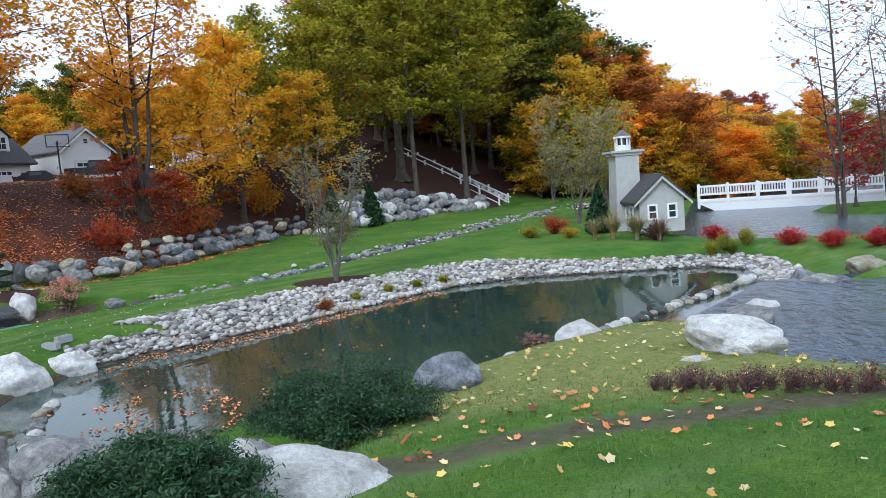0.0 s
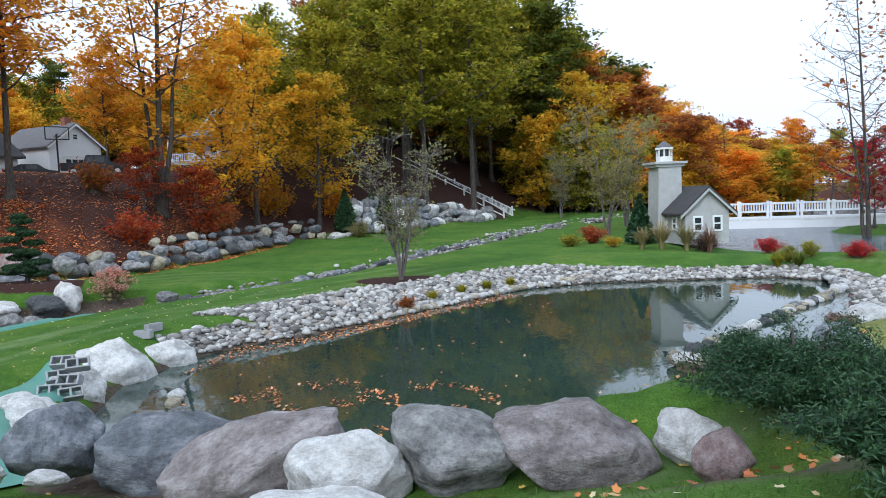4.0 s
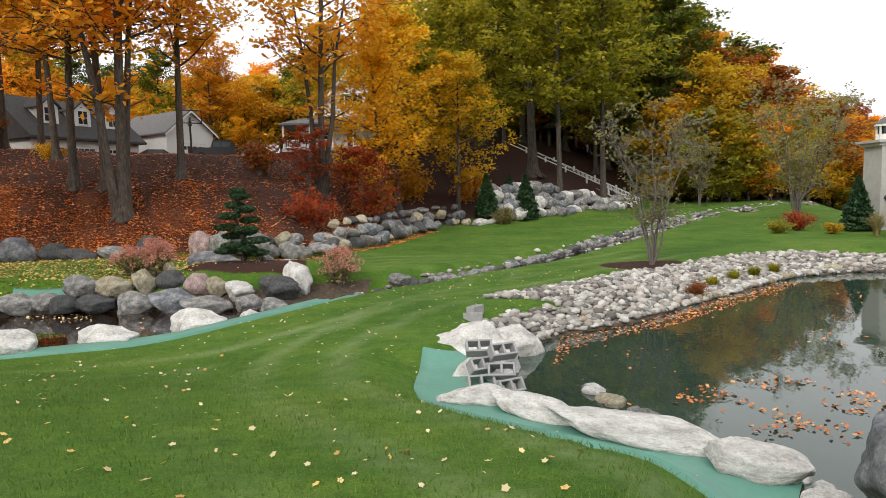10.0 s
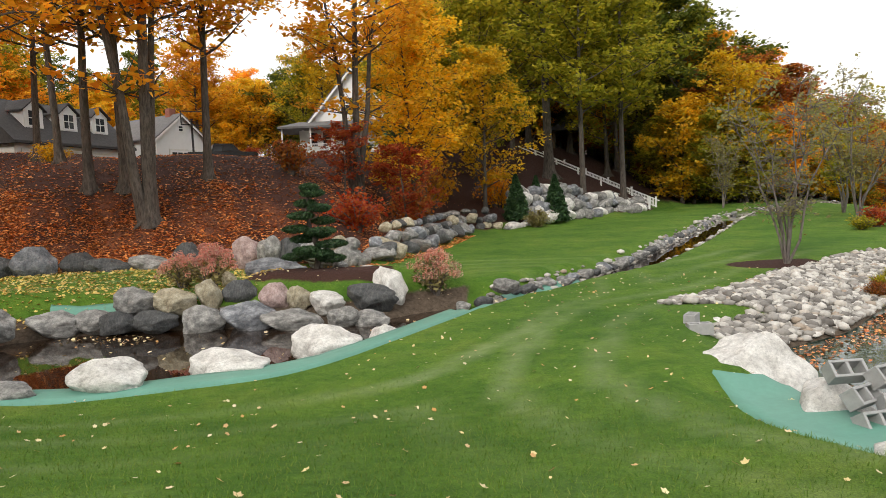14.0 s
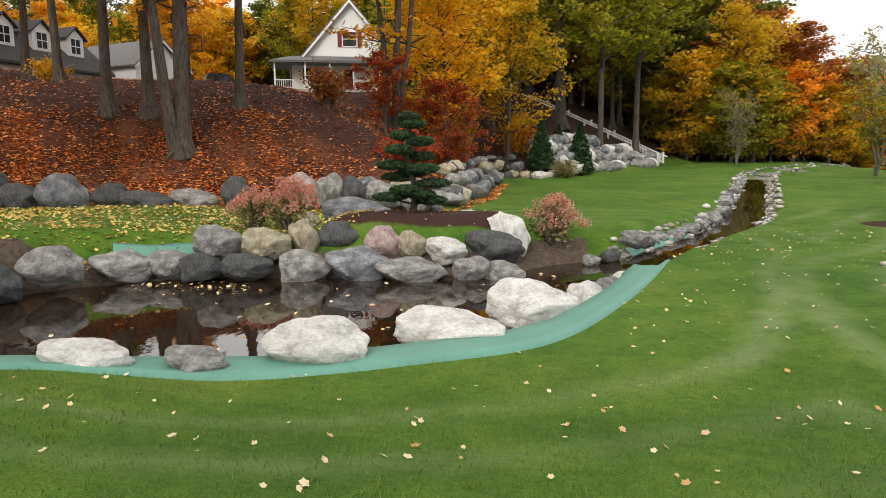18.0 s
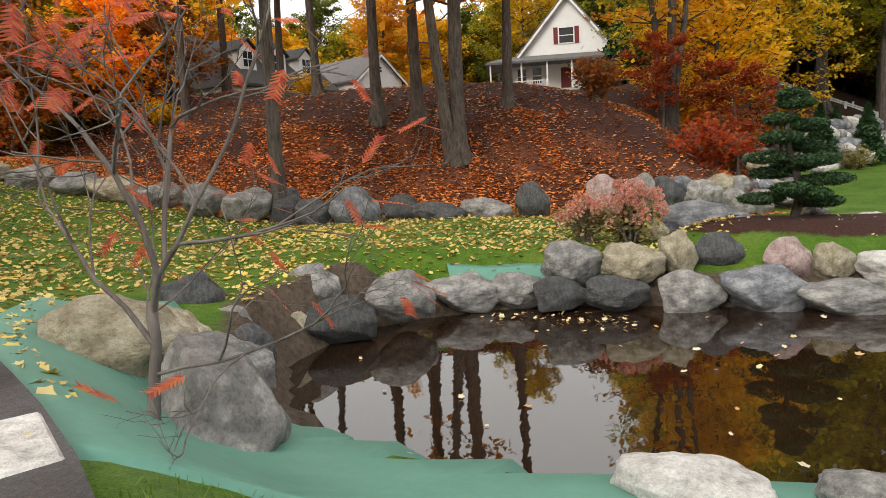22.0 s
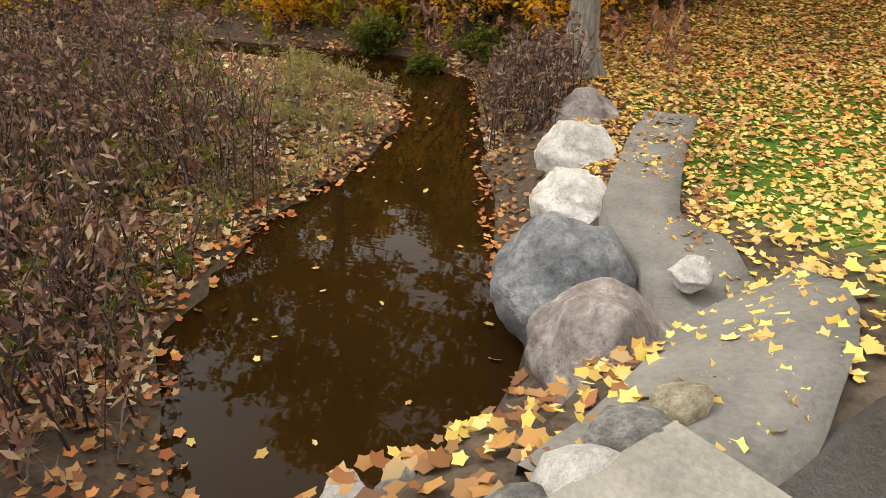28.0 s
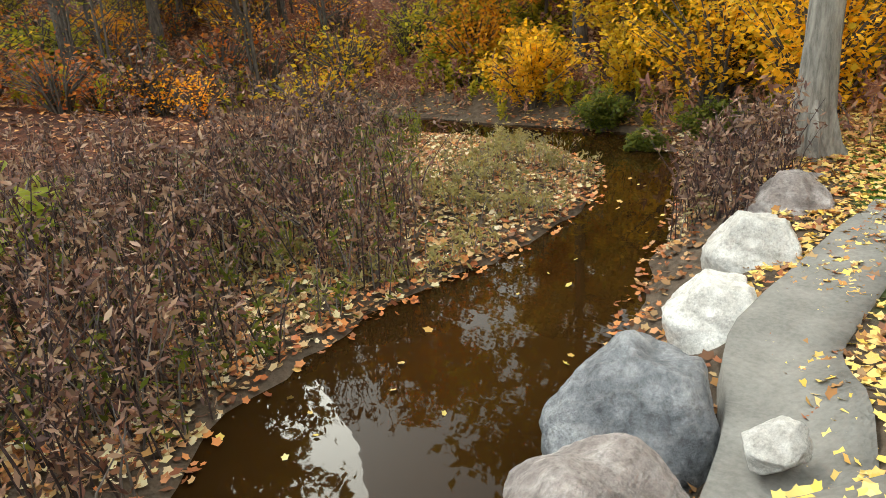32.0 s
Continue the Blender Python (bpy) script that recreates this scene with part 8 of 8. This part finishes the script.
v = [rf.verts.new(c) for c in ((-2.4, -2.4, 2.3), (2.4, -2.4, 2.3), (2.4, 2.4, 2.3), (-2.4, 2.4, 2.3), (0, 0, 3.9))]
for f in ((0, 1, 4), (1, 2, 4), (2, 3, 4), (3, 0, 4), (3, 2, 1, 0)):
    rf.faces.new([v[i] for i in f])
part("roof", rf, M["roof"], shed)

# ---- parked pickup and car ----
def vehicle(name, m, label, pickup):
    ob = holder(name, m, label, "pickup truck" if pickup else "car")
    L = 5.6 if pickup else 4.5
    if pickup:
        body = [(-2.8, 0.5), (2.75, 0.5), (2.8, 0.95), (2.6, 1.08), (1.35, 1.14), (0.75, 1.78), (-0.75, 1.82), (-0.95, 1.16), (-2.8, 1.16)]
    else:
        body = [(-2.2, 0.4), (2.2, 0.4), (2.25, 0.75), (1.2, 0.92), (0.55, 1.4), (-0.9, 1.42), (-1.7, 0.98), (-2.25, 0.92)]
    bm = prism(body, -0.92, 0.92)
    bmesh.ops.bevel(bm, geom=bm.edges[:], offset=0.05, segments=2, affect="EDGES")
    part("body", bm, M["black_paint"], ob)
    for sy in (-1, 1):
        if pickup:
            part("side_window", boxes((-0.05, 0.72, sy * 0.93 - 0.012, sy * 0.93 + 0.012, 1.2, 1.66)), M["glass"], ob)
            part("side_window", boxes((-0.75, -0.15, sy * 0.93 - 0.012, sy * 0.93 + 0.012, 1.2, 1.66)), M["glass"], ob)
        else:
            part("side_window", boxes((-0.8, 0.5, sy * 0.93 - 0.012, sy * 0.93 + 0.012, 0.98, 1.32)), M["glass"], ob)
        part("headlight", boxes((L / 2 - 0.12, L / 2 + 0.02, sy * 0.72 - 0.16, sy * 0.72 + 0.16, 0.74, 0.92), bevel=0.02), M["chrome"], ob, "clear headlight")
        part("tail_light", boxes((-L / 2 - 0.02, -L / 2 + 0.08, sy * 0.82 - 0.08, sy * 0.82 + 0.08, 0.75, 1.05), bevel=0.02), M["lamp_red"], ob, "red tail light")
        for wx in (-0.32 * L, 0.31 * L):
            wh = child("wheel", None, ob, at=pose(wx, sy * 0.86, 0.38))
            for nm, rr, ww, mt in (("tyre", 0.38, 0.24, "rubber"), ("rim", 0.24, 0.26, "chrome")):
                bm = bmesh.new()
                bmesh.ops.create_cone(bm, cap_ends=True, segments=20, radius1=rr, radius2=rr, depth=ww, matrix=Matrix.Rotation(radians(90), 4, "X"))
                bmesh.ops.bevel(bm, geom=bm.edges[:], offset=0.015, segments=1, affect="EDGES")
                part(nm, bm, M[mt], wh)
    part("bumper", boxes((L / 2 - 0.05, L / 2 + 0.12, -0.9, 0.9, 0.42, 0.62), bevel=0.03), M["chrome"], ob, "bright metal bumper")
    return ob


vehicle("pickup_truck", pose(-44.6, 62.6, ground_z(-44.6, 62.6) + 0.02, 0, 0, 35), "black pickup truck parked before the garage", True)
vehicle("car", pose(-51.5, 63.0, ground_z(-51.5, 63.0) + 0.02, 0, 0, 40), "small dark car parked by the garage wing", False)

# ---- stair with white fence up the bank ----
stair = holder("stair", pose(0, 0, 0), "timber stair with white picket fence climbing the bank", "stair")
sa, sb = np.array([-8.7, 77.0, -0.75]), np.array([-21.5, 83.5, 5.6])
flat_run = (sb - sa)[:2]
sl_len = np.hypot(*flat_run)
sdir = flat_run / sl_len
snorm = np.array([-sdir[1], sdir[0]])
ang = math.degrees(math.atan2(sdir[1], sdir[0]))
steps = 36
for k in range(steps):
    t = (k + 0.5) / steps
    c = sa + (sb - sa) * t
    ob = part("step", boxes((-0.24, 0.24, -0.75, 0.75, -0.16, 0.03)), M["wood"], stair)
    ob.matrix_basis = pose(c[0], c[1], c[2], 0, 0, ang)
pitch = math.degrees(math.atan2(sb[2] - sa[2], sl_len))
picket = boxes((-0.035, 0.035, -0.012, 0.012, 0.08, 0.95))
picket_me = bpy.data.meshes.new("picket")
picket.to_mesh(picket_me)
picket.free()
picket_me.materials.append(M["white"])
post_b = boxes((-0.07, 0.07, -0.07, 0.07, -0.3, 1.15), (-0.09, 0.09, -0.09, 0.09, 1.15, 1.2))
post_me = bpy.data.meshes.new("post")
post_b.to_mesh(post_me)
post_b.free()
post_me.materials.append(M["white"])
for side in (-1, 1):
    run = child("fence", None, stair)
    for seg in range(6):
        a, b = sa + (sb - sa) * seg / 6, sa + (sb - sa) * (seg + 1) / 6
        off = np.array([*(snorm * 0.85 * side), 0])
        child("post", post_me, run, at=Matrix.Translation(a + off) @ pose(0, 0, 0, 0, 0, ang))
        mid = (a + b) / 2 + off
        ln = np.linalg.norm(b - a)
        for zz in (0.25, 0.85):
            rail = part("rail", boxes((-ln / 2, ln / 2, -0.03, 0.03, zz - 0.05, zz + 0.05)), M["white"], run)
            rail.matrix_basis = Matrix.Translation(mid) @ pose(0, 0, 0, 0, 0, ang) @ pose(0, 0, 0, 0, -pitch, 0)
        if side == -1:
            for k in range(16):
                c = a + (b - a) * (k + 0.5) / 16 + off
                child("picket", picket_me, run, at=Matrix.Translation(c) @ pose(0, 0, 0, 0, 0, ang))

# ---- lighthouse folly by the lake ----
fo_z = -1.25
folly = holder("lighthouse_cottage", pose(3.72, 42.75, fo_z, 0, 0, 15), "weathered grey clapboard cottage with a little lighthouse tower", "folly")
part("wall", prism([(-1.15, 0), (1.15, 0), (1.15, 1.75), (0, 2.8), (-1.15, 1.75)], 0, 3.0), M["grey_paint"], folly)
siding(folly, 2.3, 1.75, gable=1.05, step=0.11, material=M["grey_paint"])
side = child("side_wall", None, folly, at=pose(-1.15, 1.5, 0, 0, 0, -90))
siding(side, 3.0, 1.75, step=0.11, material=M["grey_paint"])
for sx in (-1, 1):
    part("roof", prism([(0, 2.86), (sx * 1.5, 1.5), (sx * 1.5, 1.6), (0, 2.98)], -0.25, 3.2), M["roof"], folly)
    part("barge_board", prism([(0, 2.7), (sx * 1.5, 1.34), (sx * 1.5, 1.48), (0, 2.84)], -0.28, -0.22), M["grey_paint"], folly)
for wx in (-0.5, 0.52):
    window(folly, wx, 1.05, 0.34, 0.62)
for wy in (-0.85, 0.35):
    wn_ = window(side, wy, 1.05, 0.36, 0.5)
tower = holder("lighthouse_tower", pose(2.05, 45.2, fo_z, 0, 0, 15), "square clapboard lighthouse tower with a glazed lantern", "tower")
part("shaft", prism([(-0.72, 0), (0.72, 0), (0.6, 4.2), (-0.6, 4.2)], -0.68, 0.68), M["grey_paint"], tower)
tf = child("front_boards", None, tower, at=pose(0, -0.69, 0))
siding(tf, 1.26, 4.2, step=0.12, material=M["grey_paint"])
part("gallery", boxes((-0.9, 0.9, -0.9, 0.9, 4.2, 4.32), (-0.78, 0.78, -0.78, 0.78, 4.05, 4.2)), M["grey_paint"], tower)
for k in range(8):
    a = k * math.pi / 4 + math.pi / 8
    part("mullion", boxes((0.38 * math.cos(a) - 0.035, 0.38 * math.cos(a) + 0.035, 0.38 * math.sin(a) - 0.035, 0.38 * math.sin(a) + 0.035, 4.32, 5.05)), M["cream"], tower)
for zz, rr, nm in ((4.32, 0.42, "lantern_base"), (5.0, 0.5, "lantern_cornice")):
    bm = bmesh.new()
    bmesh.ops.create_cone(bm, cap_ends=True, segments=8, radius1=rr, radius2=rr * 0.97, depth=0.3 if nm == "lantern_base" else 0.1, matrix=Matrix.Translation((0, 0, zz + (0.15 if nm == "lantern_base" else 0.05))))
    part(nm, bm, M["cream"], tower)
bm = bmesh.new()
bmesh.ops.create_cone(bm, cap_ends=True, segments=8, radius1=0.5, radius2=0.08, depth=0.34, matrix=Matrix.Translation((0, 0, 5.27)))
part("lantern_roof", bm, M["roof_grey"], tower)
bm = bmesh.new()
bmesh.ops.create_cone(bm, cap_ends=False, segments=8, radius1=0.34, radius2=0.34, depth=0.5, matrix=Matrix.Translation((0, 0, 4.8)))
part("lantern_glass", bm, M["glass"], tower)

# ---- white footbridge over the lake ----
ba, bb_ = np.array([8.9, 66.6]), np.array([31.0, 63.0])
blen = np.linalg.norm(bb_ - ba)
bang = math.degrees(math.atan2(*(bb_ - ba)[::-1]))
bridge = holder("footbridge", pose(ba[0], ba[1], -1.48, 0, 0, bang), "long white timber footbridge with slatted railings", "bridge")
part("deck", boxes((0, blen, -1.0, 1.0, 0.2, 0.35)), M["cream"], bridge)
part("beam", prism([(0, 0.2), (blen * 0.06, -0.5), (blen * 0.5, -0.55), (blen * 0.94, -0.5), (blen, 0.2)], -0.98, -0.86), M["white"], bridge)
part("beam", prism([(0, 0.2), (blen * 0.06, -0.5), (blen * 0.5, -0.55), (blen * 0.94, -0.5), (blen, 0.2)], 0.86, 0.98), M["white"], bridge)
n = 10
for sy in (-0.95, 0.95):
    for k in range(n + 1):
        x = blen * k / n
        part("post", boxes((x - 0.09, x + 0.09, sy - 0.09, sy + 0.09, -0.2, 1.75)), M["white"], bridge)
    part("top_rail", boxes((0, blen, sy - 0.06, sy + 0.06, 1.5, 1.6)), M["white"], bridge)
    part("low_rail", boxes((0, blen, sy - 0.05, sy + 0.05, 0.86, 0.94)), M["white"], bridge)
    part("kick_rail", boxes((0, blen, sy - 0.05, sy + 0.05, 0.36, 0.46)), M["white"], bridge)
    k = 0.25
    while k < blen and sy < 0:
        part("slat", boxes((k - 0.05, k + 0.05, sy - 0.02, sy + 0.02, 0.94, 1.5)), M["white"], bridge)
        k += 0.2

fallen("fallen_leaves", 3600, 21, -62, -22, 36, 60, lambda x, y, r: bank_up(x, y) > 5, 0.06, "fallen", "scattered rust leaves on the dark mulch of the upper bank")

# ---- mown grass near the path ----
rng = np.random.default_rng(12)
walkway = [(1.5, 9.5), (-6, 9.3), (-12, 11.5), (-17, 14.5), (-21, 16), (-25, 16.4)]
P = np.stack([rng.uniform(-27, 4, 260000), rng.uniform(6.4, 19, 260000)], 1)
d = line_d(walkway, P[:, 0], P[:, 1])[0]
f = fields(P[:, 0], P[:, 1])
ok = (rng.uniform(size=len(P)) < np.interp(d, [1.5, 4.5], [1, 0.0])) & (f[1] < 0.3) & (f[2] < 0.3) & (f[4] < 0.4) & (line_d(DRIVE, P[:, 0], P[:, 1])[0] > 1.9) & (np.minimum(poly_sd(POND_A, P[:, 0], P[:, 1]), poly_sd(POND_B, P[:, 0], P[:, 1])) > 0.9)
P, z = P[ok][:90000], f[0][ok][:90000]
k = len(P)
az = rng.uniform(0, 6.283, k)
side = np.stack([np.cos(az), np.sin(az), np.zeros(k)], 1) * rng.uniform(0.0025, 0.005, (k, 1))
root = np.stack([P[:, 0], P[:, 1], z - 0.01], 1)
tip = root + np.stack([rng.normal(0, 0.02, k), rng.normal(0, 0.02, k), rng.uniform(0.025, 0.05, k)], 1)
tagged(new("grass", quads_mesh("grass", np.stack([root - side, root + side, tip + side * 0.3, tip - side * 0.3], 1), M["lf_blade"])), "short mown green lawn grass", "grass", kind="stuff")
